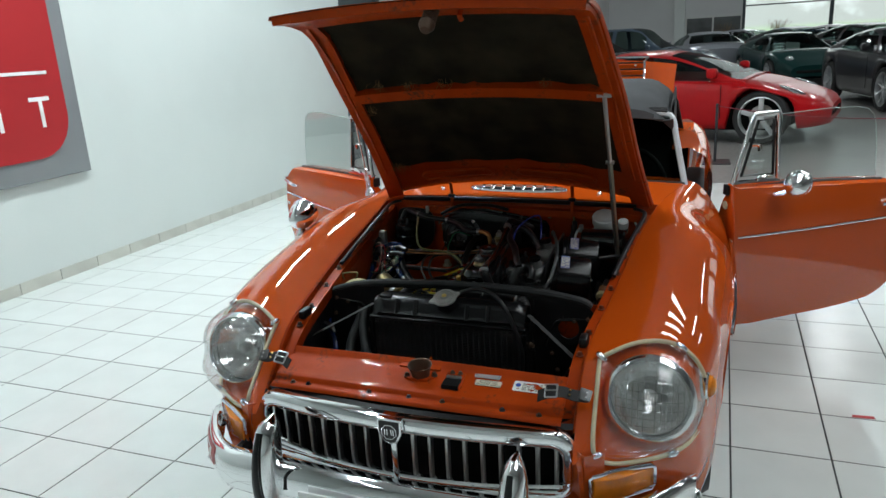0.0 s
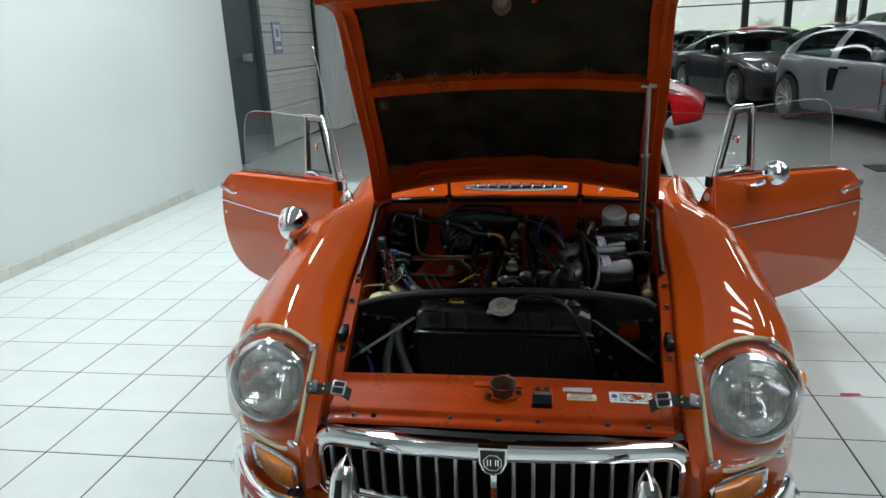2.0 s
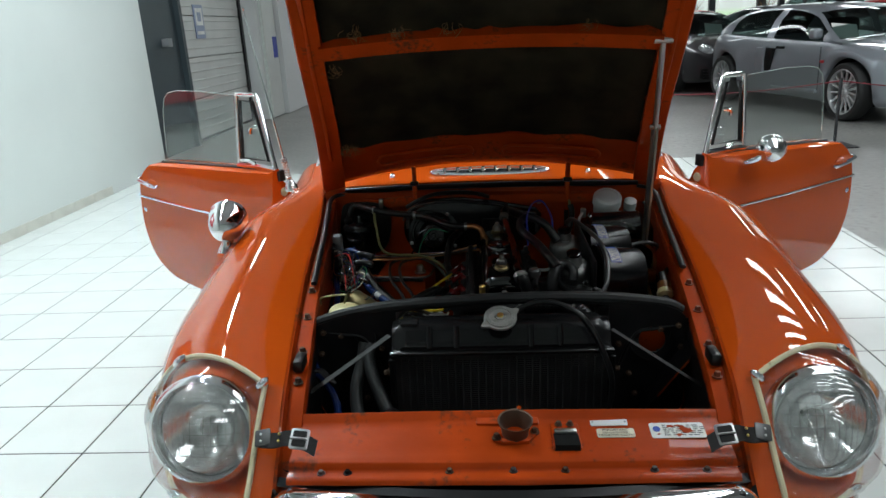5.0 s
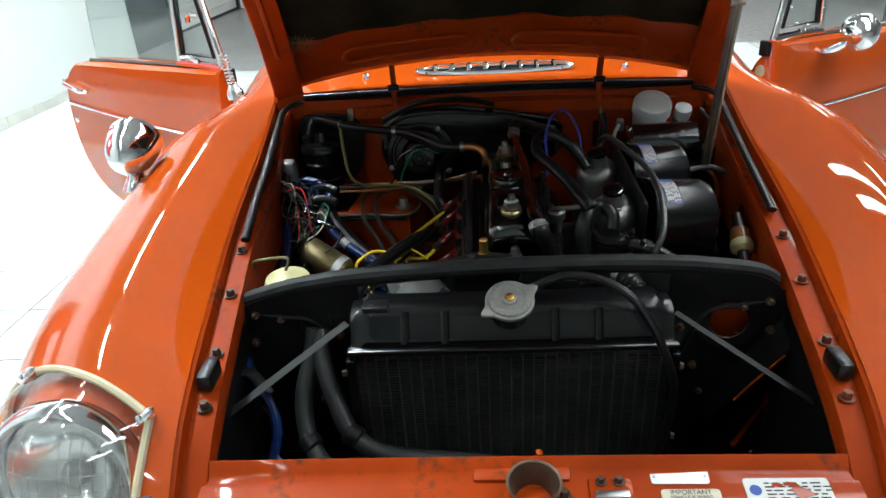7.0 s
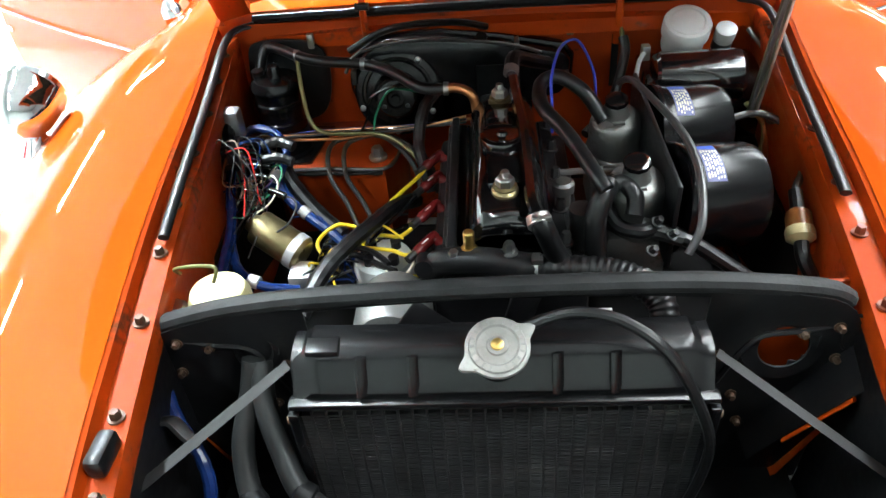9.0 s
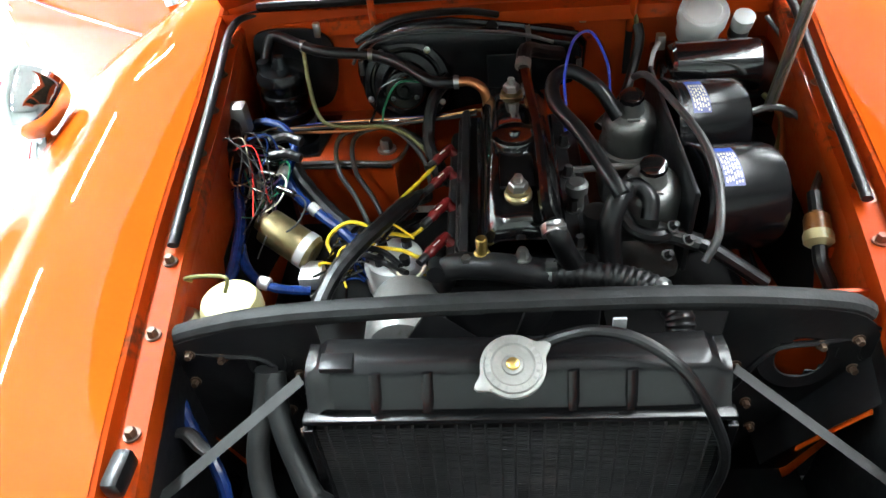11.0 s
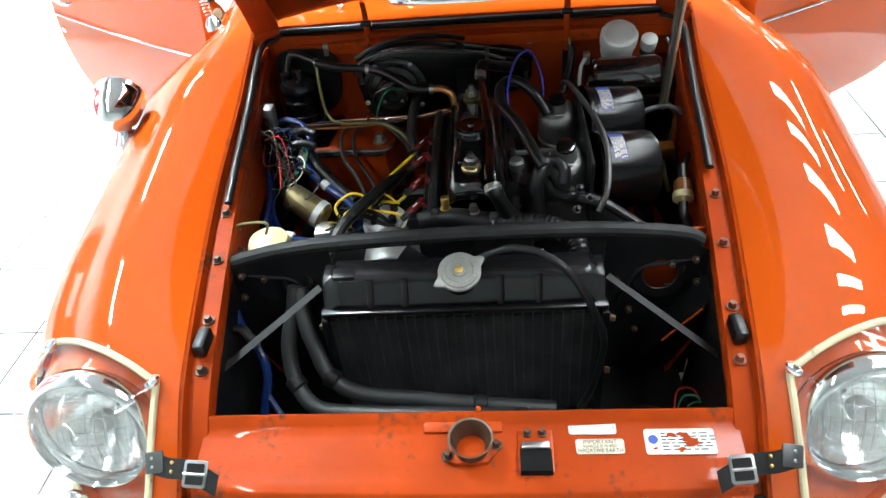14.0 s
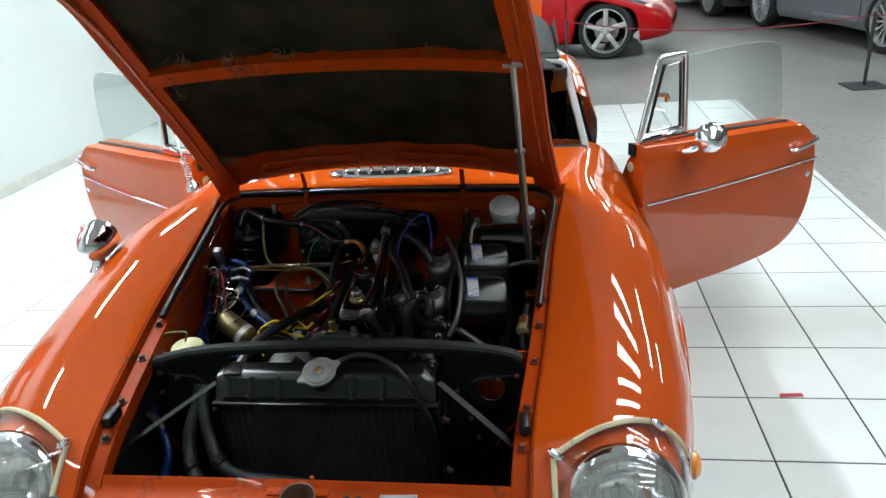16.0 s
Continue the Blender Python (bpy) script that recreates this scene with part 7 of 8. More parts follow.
for w in (90, 210, 330):
    p = hc + hn * 0.050 + 0.023 * (math.cos(radians(w)) * Vector((1, 0, 0)) + math.sin(radians(w)) * hu)
    part("motor_screw", lathe(p, p + hn, [(0.004, 0), (0.0035, 0.004), (0.001, 0.005)], 8), STEEL_DARK, heat)
for x, z in ((0.050, 0.722), (-0.235, 0.690), (0.135, 0.668)):
    part("box_clip", span(x - 0.004, x + 0.004, 1.034, 1.075, z - 0.020, z + 0.006, 0.001), STEEL_DARK, heat)
part("motor_lead", tube([(-0.120, 1.000, 0.672), (-0.150, 0.985, 0.690), (-0.200, 0.990, 0.668), (-0.215, 0.985, 0.625), (-0.232, 0.98, 0.600)], 0.0022, 6, 8), BLACK_GLOSS, heat)
part("motor_lead", tube([(-0.118, 1.000, 0.668), (-0.165, 0.980, 0.684), (-0.195, 0.985, 0.640), (-0.205, 0.985, 0.602)], 0.0018, 6, 8), GREEN_W, heat)
part("cable_loop", tube([(-0.235, 1.03, 0.735), (-0.16, 1.03, 0.770), (-0.06, 1.05, 0.768), (0.0, 1.08, 0.745)], 0.006, 8, 8), RUBBER, heat, "black cable over the heater box")
part("cable_loop", tube([(-0.245, 1.02, 0.700), (-0.215, 1.025, 0.735), (-0.12, 1.028, 0.748), (0.02, 1.03, 0.735), (0.09, 1.03, 0.715)], 0.003, 8, 8), STEEL_DARK, heat)
hp = part("heater_hose", tube([(-0.408, 1.06, 0.690), (-0.400, 1.085, 0.718), (-0.380, 1.085, 0.726), (-0.302, 1.028, 0.724), (-0.213, 1.022, 0.714), (-0.160, 0.985, 0.714), (-0.108, 0.932, 0.709), (-0.066, 0.925, 0.709)], 0.0092, 12, 8), RUBBER, CAR, "black heater hose with a copper end")
part("copper_end", tube([(-0.066, 0.925, 0.709), (-0.045, 0.923, 0.709), (-0.026, 0.912, 0.700), (-0.020, 0.912, 0.665)], 0.0075, 12, 6), COPPER, hp)
for p in ((-0.213, 1.022, 0.714), (-0.068, 0.925, 0.709), (-0.33, 1.045, 0.725)):
    part("clip", rod(Vector(p) - Vector((0.004, 0, 0)), Vector(p) + Vector((0.004, 0, 0)), 0.0108, 14), STEEL, hp)
ca = Vector((-0.378, 1.040, 0.572))
can = part("charcoal_canister", lathe(ca, ca + Vector((0.02, 0, 1)), [(0.036, -0.03), (0.042, -0.024), (0.042, 0.030), (0.045, 0.033), (0.045, 0.042), (0.042, 0.045), (0.042, 0.066), (0.045, 0.069), (0.045, 0.078), (0.042, 0.081), (0.042, 0.098), (0.045, 0.101), (0.045, 0.108), (0.038, 0.118), (0.014, 0.121), (0.009, 0.14)], 32), BLACK_SAT, CAR, "ribbed black vapour canister")
part("canister_strap", lathe(ca + Vector((0.0006, 0, 0.03)), ca + Vector((0.02, 0, 1)), [(0.0434, -0.02), (0.0434, -0.006)], 28, caps=False), STEEL_DARK, can)
part("hose_end", rod((-0.408, 1.05, 0.70), (-0.407, 1.052, 0.675), 0.011, 12), RUBBER, can)
shelf = part("shelf_box", slab([(-0.375, 0.938), (-0.186, 0.932), (-0.165, 0.985), (-0.165, 1.11), (-0.375, 1.11)], "z", 0.40, 0.560, 0.004), PAINT_BAY, CAR, "orange pressed shelf")
part("seam", tube([(-0.378, 0.936, 0.561), (-0.28, 0.934, 0.562), (-0.185, 0.930, 0.561), (-0.163, 0.985, 0.561)], 0.0038, 6, 4), STEEL_DARK, shelf)
part("bolt", hexbolt((-0.20, 0.965, 0.562), 0.011, 0.018), STEEL, shelf)
part("dark_plate", slab([(-0.368, 0.952), (-0.318, 0.956), (-0.296, 1.085), (-0.368, 1.09)], "z", 0.559, 0.565, 0.002), BLACK_GLOSS, shelf, "black plate let into the shelf")
part("worn_edge", tube([(-0.371, 0.9375, 0.552), (-0.28, 0.9345, 0.553), (-0.190, 0.9315, 0.552)], 0.0042, 6, 6, wob=0.25), HOSE, shelf, "grey sealer along the edge")
part("olive_pipe", tube([(-0.330, 1.042, 0.726), (-0.326, 1.020, 0.700), (-0.319, 0.992, 0.684), (-0.307, 0.962, 0.644), (-0.279, 0.948, 0.626), (-0.190, 0.956, 0.614), (-0.139, 0.924, 0.600), (-0.11, 0.90, 0.57)], 0.0036, 8, 8), OLIVE, CAR, "olive brake pipe")
part("olive_pipe", tube([(-0.44, 0.985, 0.595), (-0.36, 0.975, 0.600), (-0.25, 0.970, 0.602), (-0.13, 0.985, 0.606), (-0.02, 0.99, 0.62)], 0.0028, 8, 6), COPPER, CAR, "olive pipe along the shelf")
for d in (0.0, 0.028):
    part("brake_pipe", tube([(-0.222 + d, 0.825, 0.50), (-0.245 + d, 0.86, 0.54), (-0.275 + d, 0.900, 0.566), (-0.283 + d, 0.955, 0.588), (-0.258 + d, 0.979, 0.596), (-0.190 + d * 0.5, 0.980, 0.596), (-0.135 + d, 0.915, 0.582), (-0.12 + d, 0.88, 0.54)], 0.0042, 8, 8), STEEL_DARK, CAR, "grey bundy brake pipe")
part("firewall_pipe", tube([(-0.10, 1.10, 0.738), (0.05, 1.10, 0.742), (0.18, 1.098, 0.742), (0.225, 1.095, 0.735), (0.235, 1.085, 0.705)], 0.004, 8, 6), OLIVE, CAR, "thin pipe under the scuttle")
part("firewall_hose", tube([(0.235, 1.085, 0.712), (0.238, 1.07, 0.69), (0.225, 1.04, 0.65), (0.205, 1.0, 0.62), (0.16, 0.95, 0.60)], 0.0085, 10, 8), RUBBER, CAR, "black hose to the inlet")
for x in (-0.315, -0.02, 0.145):
    part("pipe_clip", span(x - 0.006, x + 0.006, 1.094, 1.104, 0.715, 0.742, 0.002), STEEL, CAR)
part("wiper_rack", rod((-0.01, 1.095, 0.70), (-0.01, 1.06, 0.735), 0.010, 12), BLACK, CAR)

# brake and clutch master cylinders
mc = part("master_cylinder_box", span(0.262, 0.462, 0.965, 1.105, 0.46, 0.672, 0.008), BLACK_GLOSS, CAR, "gloss black master cylinder box")
part("cylinder", lathe((0.275, 1.000, 0.672), (1.3, 0.987, 0.677), [(0.038, 0), (0.043, 0.005), (0.043, 0.135), (0.038, 0.142)], 32), BLACK_GLOSS, mc)
part("push_rod", rod((0.300, 0.955, 0.60), (0.30, 0.90, 0.57), 0.014, 12), BLACK, mc)
rs = part("fluid_reservoir", lathe((0.338, 1.092, 0.684), (0.338, 0.612, 1.784), [(0.034, 0), (0.036, 0.008), (0.036, 0.034), (0.0405, 0.036), (0.0405, 0.056), (0.038, 0.061), (0.030, 0.063), (0.027, 0.061), (0.006, 0.062)], 36), WHITE_PL, mc, "milky white brake fluid reservoir")
part("ring", lathe((0.338, 1.0676, 0.7405), (0.338, 0.5876, 1.8405), [(0.033, 0), (0.033, 0.002), (0.029, 0.002)], 32, caps=False), WHITE_PL, rs)
part("clutch_reservoir", lathe((0.402, 1.080, 0.684), (0.402, 0.60, 1.784), [(0.016, 0), (0.016, 0.026), (0.0175, 0.028), (0.0175, 0.046), (0.013, 0.049)], 20), WHITE_PL, mc, "small white fluid reservoir")
part("reservoir_band", lathe((0.402, 1.0785, 0.6875), (0.402, 0.5985, 1.7875), [(0.0168, 0), (0.0168, 0.018)], 20, caps=False), STEEL_DARK, mc)
part("switch_wire", tube([(0.262, 1.03, 0.705), (0.252, 1.02, 0.69), (0.248, 1.005, 0.66), (0.25, 0.99, 0.62)], 0.004, 8, 6), WHITE_PL, mc)
part("bracket", span(0.258, 0.272, 1.028, 1.045, 0.69, 0.715, 0.002), STEEL, mc)
part("box_bracket", span(0.27, 0.30, 0.93, 0.99, 0.62, 0.665, 0.006), BLACK, mc)
for k in range(2):
    part("brake_pipe", tube([(0.42, 0.96 - 0.02 * k, 0.64), (0.44, 0.92, 0.62), (0.42, 0.86 - 0.02 * k, 0.60), (0.40, 0.82, 0.58), (0.405, 0.76, 0.54)], 0.0045, 8, 6), COPPER if k else OLIVE, CAR, "brake pipe")
part("union_block", span(0.39, 0.42, 0.81, 0.84, 0.58, 0.61, 0.004), BRASS, CAR)
part("loop_cable", tube([(0.44, 1.07, 0.72), (0.462, 1.03, 0.69), (0.458, 0.97, 0.65), (0.445, 0.92, 0.63), (0.435, 0.87, 0.655)], 0.004, 8, 8), STEEL_DARK, CAR, "grey cable")

# left inner wing: coil, washer bottle, relays and looms
coil = part("ignition_coil", lathe((-0.362, 0.746, 0.585), (-0.272, 0.703, 0.542), [(0.010, -0.014), (0.014, -0.012), (0.016, 0.0), (0.027, 0.003), (0.028, 0.008), (0.028, 0.082), (0.024, 0.088), (0.012, 0.090)], 28), GOLD, CAR, "gold ignition coil in a steel clamp")
part("coil_clamp", lathe((-0.306, 0.7192, 0.5582), (-0.272, 0.703, 0.542), [(0.0292, 0), (0.0292, 0.014)], 28, caps=False), ALUPLATE, coil)
part("coil_bracket", span(-0.305, -0.272, 0.66, 0.70, 0.525, 0.55, 0.003), ALUPLATE, coil)
bot = part("washer_bottle", lathe((-0.334, 0.510, 0.585), (-0.334, 0.506, 2), [(0.030, 0), (0.034, 0.01), (0.034, 0.055), (0.038, 0.058), (0.038, 0.070), (0.033, 0.082), (0.018, 0.089), (0.008, 0.091)], 30), BOTTLE, CAR, "yellowed plastic washer bottle")
part("bottle_tube", tube([(-0.334, 0.508, 0.68), (-0.33, 0.515, 0.697), (-0.36, 0.525, 0.692), (-0.388, 0.53, 0.684), (-0.395, 0.55, 0.66)], 0.0024, 8, 8), OLIVE, bot)
part("pump_motor", lathe((-0.396, 0.505, 0.57), (-0.396, 0.505, 2), [(0.018, 0), (0.019, 0.004), (0.019, 0.07), (0.014, 0.076)], 18), STEEL, CAR, "small steel pump motor")
part("relay", span(-0.440, -0.402, 0.888, 0.918, 0.650, 0.703, 0.007), ROSTYLE, CAR, "grey relay on the inner wing")
part("fuse_box", span(-0.445, -0.412, 0.825, 0.865, 0.650, 0.672, 0.003), BLACK, CAR, "small black fuse box")
part("connector", span(-0.440, -0.425, 0.82, 0.84, 0.670, 0.69, 0.002), WHITE_PL, CAR)
part("white_connector", tube([(-0.399, 0.850, 0.602), (-0.390, 0.826, 0.600), (-0.375, 0.790, 0.592)], lambda t: 0.0052 if t < 0.8 else 0.0068, 10, 4), LABEL_C, CAR, "cream wire connector")
LOOMS = [([(-0.435, 0.93, 0.628), (-0.405, 0.948, 0.640), (-0.366, 0.938, 0.636), (-0.342, 0.908, 0.620), (-0.345, 0.865, 0.604), (-0.36, 0.82, 0.59)], 0.0076, BLUE),
         ([(-0.410, 0.83, 0.64), (-0.402, 0.775, 0.618), (-0.392, 0.720, 0.598), (-0.390, 0.650, 0.582), (-0.40, 0.590, 0.56)], 0.0088, BLUE),
         ([(-0.350, 0.850, 0.604), (-0.325, 0.815, 0.582), (-0.295, 0.795, 0.564), (-0.250, 0.765, 0.545), (-0.21, 0.73, 0.52)], 0.0088, BLUE),
         ([(-0.390, 0.700, 0.585), (-0.372, 0.660, 0.570), (-0.335, 0.635, 0.560), (-0.283, 0.640, 0.545)], 0.0072, BLUE),
         ([(-0.430, 0.895, 0.672), (-0.420, 0.860, 0.668), (-0.405, 0.815, 0.645)], 0.015, RUBBER),
         ([(-0.350, 0.90, 0.61), (-0.33, 0.86, 0.59), (-0.29, 0.82, 0.56), (-0.24, 0.78, 0.535)], 0.012, RUBBER),
         ([(-0.370, 0.875, 0.648), (-0.345, 0.885, 0.65), (-0.318, 0.875, 0.645)], 0.009, RUBBER), ([(-0.365, 0.845, 0.640), (-0.338, 0.848, 0.642), (-0.315, 0.842, 0.636)], 0.008, RUBBER),
         ([(-0.262, 0.560, 0.568), (-0.240, 0.622, 0.588), (-0.212, 0.672, 0.595), (-0.178, 0.728, 0.594), (-0.150, 0.785, 0.584), (-0.125, 0.84, 0.555)], 0.0122, RUBBER),
         ([(-0.085, 1.03, 0.66), (-0.112, 0.985, 0.645), (-0.122, 0.935, 0.605), (-0.112, 0.892, 0.585), (-0.10, 0.87, 0.55)], 0.0105, RUBBER)]
for pts, r, mt in LOOMS:
    part("wiring_loom", tube(pts, r, 10, 8, wob=0.05), mt, CAR, "blue taped wiring loom" if mt is BLUE else "black wrapped wiring loom")
SLEEVES = [((-0.405, 0.905, 0.622), (-0.366, 0.876, 0.622), VIOLET), ((-0.396, 0.911, 0.634), (-0.364, 0.887, 0.632), LABEL_C), ((-0.386, 0.848, 0.630), (-0.351, 0.844, 0.628), GREEN_W),
           ((-0.345, 0.789, 0.620), (-0.316, 0.775, 0.616), INK), ((-0.380, 0.823, 0.626), (-0.352, 0.818, 0.624), LABEL_C)]
for a, b, mt in SLEEVES:
    a, b = Vector(a), Vector(b)
    sl = part("bullet_sleeve", rod(a, b, 0.0062, 12, bev=0.002), BLACK_GLOSS, CAR, "black bullet connector sleeve")
    part("tail_wire", tube([b, b + (b - a) * 0.4 + Vector((0, -0.004, 0.006)), b + Vector((0.022, -0.028, 0.002)), b + Vector((0.010, -0.052, -0.014)), b + Vector((-0.02, -0.06, -0.03))], 0.0015, 6, 6), mt, sl)
TINTS = [RED_W, BLACK_GLOSS, GREEN_W, INK, BLUE, BLACK_GLOSS, COPPER, INK, LABEL_C, BLACK_GLOSS, VIOLET, INK]
for q, d in (((-0.348, 0.84, 0.612), (-0.3, -0.8, -0.3)), ((-0.30, 0.799, 0.567), (0.6, -0.4, -0.4)), ((-0.345, 0.640, 0.563), (1, -0.2, -0.2))):
    q, d = Vector(q), Vector(d).normalized()
    part("loom_tape", rod(q - d * 0.010, q + d * 0.008, 0.0100, 12, bev=0.002), ALUPLATE, CAR)
for k in range(24):
    a = Vector((-0.425 + random.uniform(-.015, .02), 0.86 + random.uniform(-.05, .05), 0.655 + random.uniform(-.02, .02)))
    b = Vector((-0.375 + random.uniform(-.035, .045), 0.82 + random.uniform(-.08, .08), 0.62 + random.uniform(-.03, .03)))
    c = Vector((-0.385 + random.uniform(-.04, .05), 0.76 + random.uniform(-.08, .09), 0.59 + random.uniform(-.03, .03)))
    mid = (a + b) / 2 + Vector((random.uniform(-.02, .03), random.uniform(-.02, .03), random.uniform(0, .04)))
    part("wire", tube([a, mid, b, c], random.choice((0.0011, 0.0013, 0.0015)), 6, 6), TINTS[k % len(TINTS)], CAR)
for k in range(34):
    a = Vector((-0.215 + random.uniform(-.05, .04), 0.72 + random.uniform(-.05, .05), 0.525 + random.uniform(-.01, .03)))
    b = a + Vector((random.uniform(-.08, .08), random.uniform(-.07, .07), random.uniform(-.02, .04)))
    part("wire", tube([a, (a + b) / 2 + Vector((random.uniform(-.02, .02), random.uniform(-.02, .02), random.uniform(.0, .03))), b], 0.0019, 6, 6), [BLACK_GLOSS, YELLOW, INK, BLACK_GLOSS, BLUE][k % 5], CAR)
for k in range(6):
    y = 0.985 + random.uniform(-.01, .02)
    part("wire", tube([(-0.43, y - 0.02, 0.60 + 0.004 * k), (-0.3, y, 0.607), (-0.15, y - 0.005, 0.612), (-0.04, y - 0.03, 0.63 + 0.003 * k)], 0.0019, 6, 6), [COPPER, BLUE_W, INK, BLACK_GLOSS, INK][k % 5], CAR)
# plain black blocks added low in the bay to stand for shade there
part("bay_shade_block", span(-0.385, -0.09, 0.50, 0.93, 0.32, 0.44, 0.02), DARK_INSIDE, CAR)
part("bay_shade_block", span(0.13, 0.38, 0.50, 1.0, 0.32, 0.50, 0.02), DARK_INSIDE, CAR)
part("steering_shaft", rod((0.36, 0.56, 0.44), (0.33, 1.10, 0.56), 0.012, 10), BLACK, CAR)
part("exhaust_shield", span(0.10, 0.20, 0.66, 0.93, 0.50, 0.53, 0.01), RUST, eng)
part("wing_bracket", span(0.405, 0.43, 0.615, 0.655, 0.60, 0.622, 0.003), PAINT_BAY, CAR)
SEAT["frame"] = Matrix()

# ---- the other cars in the hall ----
def motor_car(name, label, m, paint, L, W, sf, wb, R, belt, plan, roof, gplan, screen, back, pillars, spokes=5, group="", rimm=None, lamp=(0.10, 0.20, 0.028), lift=0.008, card=None):
    """A car: s runs from nose to tail, 0 at the front axle's line being sf behind the nose. belt, plan, roof, gplan: heights and
    half-widths by s. screen, back: where the windscreen and rear window begin and end; pillars: stretches of s in body colour."""
    car = thing(name, m @ Vector((0, wb / 2, 0)), label, "car", group)
    axles = (sf, sf + wb)
    ra = R + 0.045
    def floor_z(s):
        z = 0.17 + 0.05 * max(0, 1 - s / 0.5) ** 2 + 0.12 * max(0, 1 - (L - s) / 0.6) ** 2
        for a in axles:
            if abs(s - a) < ra:
                z = max(z, R + math.sqrt(ra * ra - (s - a) ** 2))
        return z
    st = sorted({round(L * k / 56, 4) for k in range(57)} | {round(a + ra * c, 4) for a in axles for c in (-.999, -.97, -.9, -.75, -.5, 0, .5, .75, .9, .97, .999)})
    rows = []
    for s in st:
        w, zb, b = lerp(s, plan), floor_z(s), lerp(s, belt)
        zb = min(zb, b - 0.05)
        flare = sum(0.02 * max(0, 1 - abs(s - a) / (ra * 1.3)) for a in axles)
        key = [(w - 0.07 + flare, zb), (w - 0.02 + flare, zb + (b - zb) * 0.12), (w + flare, zb + (b - zb) * 0.4), (w + flare * .8 - 0.008, zb + (b - zb) * 0.7),
               (w - 0.035, b - 0.035), (w - 0.10, b + 0.004), (w * 0.6, b + 0.03), (w * 0.3, b + 0.04), (0, b + 0.042)]
        half = [(p.x, p.y) for p in spline([(x, z, 0) for x, z in key], 3)]
        ring = [Vector((x, s - sf, z)) for x, z in half] + [Vector((-x, s - sf, z)) for x, z in reversed(half[:-1])]
        rows.append([m @ v for v in ring])
    bm = grid(rows)
    bmesh.ops.holes_fill(bm, edges=[e for e in bm.edges if e.is_boundary and (all(v in bm.verts[:len(rows[0])] for v in e.verts))], sides=0)
    part("body", bm, paint, car, angle=50)
    # ends closed, with dark underside
    for i, nm in ((0, "front_panel"), (-1, "rear_panel")):
        bm = bmesh.new()
        bm.faces.new([bm.verts.new(v) for v in rows[i]])
        part(nm, bm, paint, car)
    part("underbody", span(-W / 2 + 0.24, W / 2 - 0.24, 0.6 - sf, L - sf - 0.6, 0.14, 0.40, m=m), DARK_INSIDE, car, smooth=False)
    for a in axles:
        # black box filling the arch in place of its shade
        part("wheel_well", span(-W / 2 + 0.2, W / 2 - 0.2, a - sf - ra * 0.75, a - sf + ra * 0.75, 0.2, R + ra * 0.55, m=m), DARK_INSIDE, car, smooth=False)
    # greenhouse
    g0, g1 = screen[0], back[1]
    gs = sorted({round(g0 + (g1 - g0) * k / 44, 4) for k in range(45)} | set(screen) | set(back) | {v for p in pillars for v in p})
    sec = []
    for s in gs:
        b, t, w, wr = lerp(s, belt) + 0.0, lerp(s, roof), lerp(s, plan), lerp(s, gplan)
        t = max(t, b + 0.04)
        u = min(1, (t - b) / 0.30)
        wb0 = w - 0.085
        wt = wb0 + (wr - wb0) * u
        sec.append([m @ Vector((x, s - sf, z)) for x, z in ((wb0, b - 0.03), (wb0 * .4 + wt * .6 + 0.02, b + (t - b) * 0.55), (wt, t - 0.05 * u), (wt - 0.05, t - 0.012 * u), (wt * 0.5, t + 0.012), (0, t + 0.018),
                   (-wt * 0.5, t + 0.012), (-wt + 0.05, t - 0.012 * u), (-wt, t - 0.05 * u), (-wb0 * .4 - wt * .6 - 0.02, b + (t - b) * 0.55), (-wb0, b - 0.03))])
    def kind(i, k):
        s = (gs[i] + gs[i + 1]) / 2
        side = k in (0, 1, 8, 9)
        if side:
            if any(p[0] <= s <= p[1] for p in pillars) or s < screen[0] + 0.12 or s > back[1] - 0.10:
                return "roof"
            return "side_window"
        if screen[0] + 0.02 <= s <= screen[1] and k not in (2, 7):
            return "windscreen"
        if back[0] <= s <= back[1] - 0.05 and k not in (2, 7):
            return "rear_window"
        return "roof"
    dark = CARGLASS
    for nm, mat in (("roof", paint), ("windscreen", dark), ("rear_window", dark)):
        part(nm, grid(sec, keep=lambda i, k: kind(i, k) == nm), mat, car, angle=60)
    cuts = [screen[0]] + [(a + b) / 2 for a, b in pillars[1:-1]] + [back[1]]
    for s0, s1 in zip(cuts, cuts[1:]):
        for ks in ((0, 1), (8, 9)):
            if any(kind(i, ks[0]) == "side_window" and s0 <= gs[i] < s1 for i in range(len(gs) - 1)):
                part("side_window", grid(sec, keep=lambda i, k: k in ks and kind(i, k) == "side_window" and s0 <= gs[i] < s1), dark, car, angle=60)
    part("cabin", span(-W / 2 + 0.25, W / 2 - 0.25, g0 - sf + 0.35, g1 - sf - 0.3, 0.3, lerp(g0 + 0.5, belt) + 0.02, m=m), DARK_INSIDE, car, smooth=False)
    for x in (-0.36, 0.36):
        part("seat_back", span(x - 0.22, x + 0.22, screen[1] - sf + 0.75, screen[1] - sf + 0.9, 0.4, lerp(screen[1] + .8, belt) + 0.2, 0.06, m=m), DARK_INSIDE, car)
    for a in axles:
        for o in (-1, 1):
            wheel((o * (lerp(a, plan) - 0.09), a - sf, R), o, R, 0.2, spokes, car, rimm or ALLOYRIM, m)
    # lamps, mirrors, bumper openings
    bz = lerp(0.25, belt)
    for o in (-1, 1):
        x = o * (lerp(0.3, plan) - 0.24)
        bm = bmesh.new()
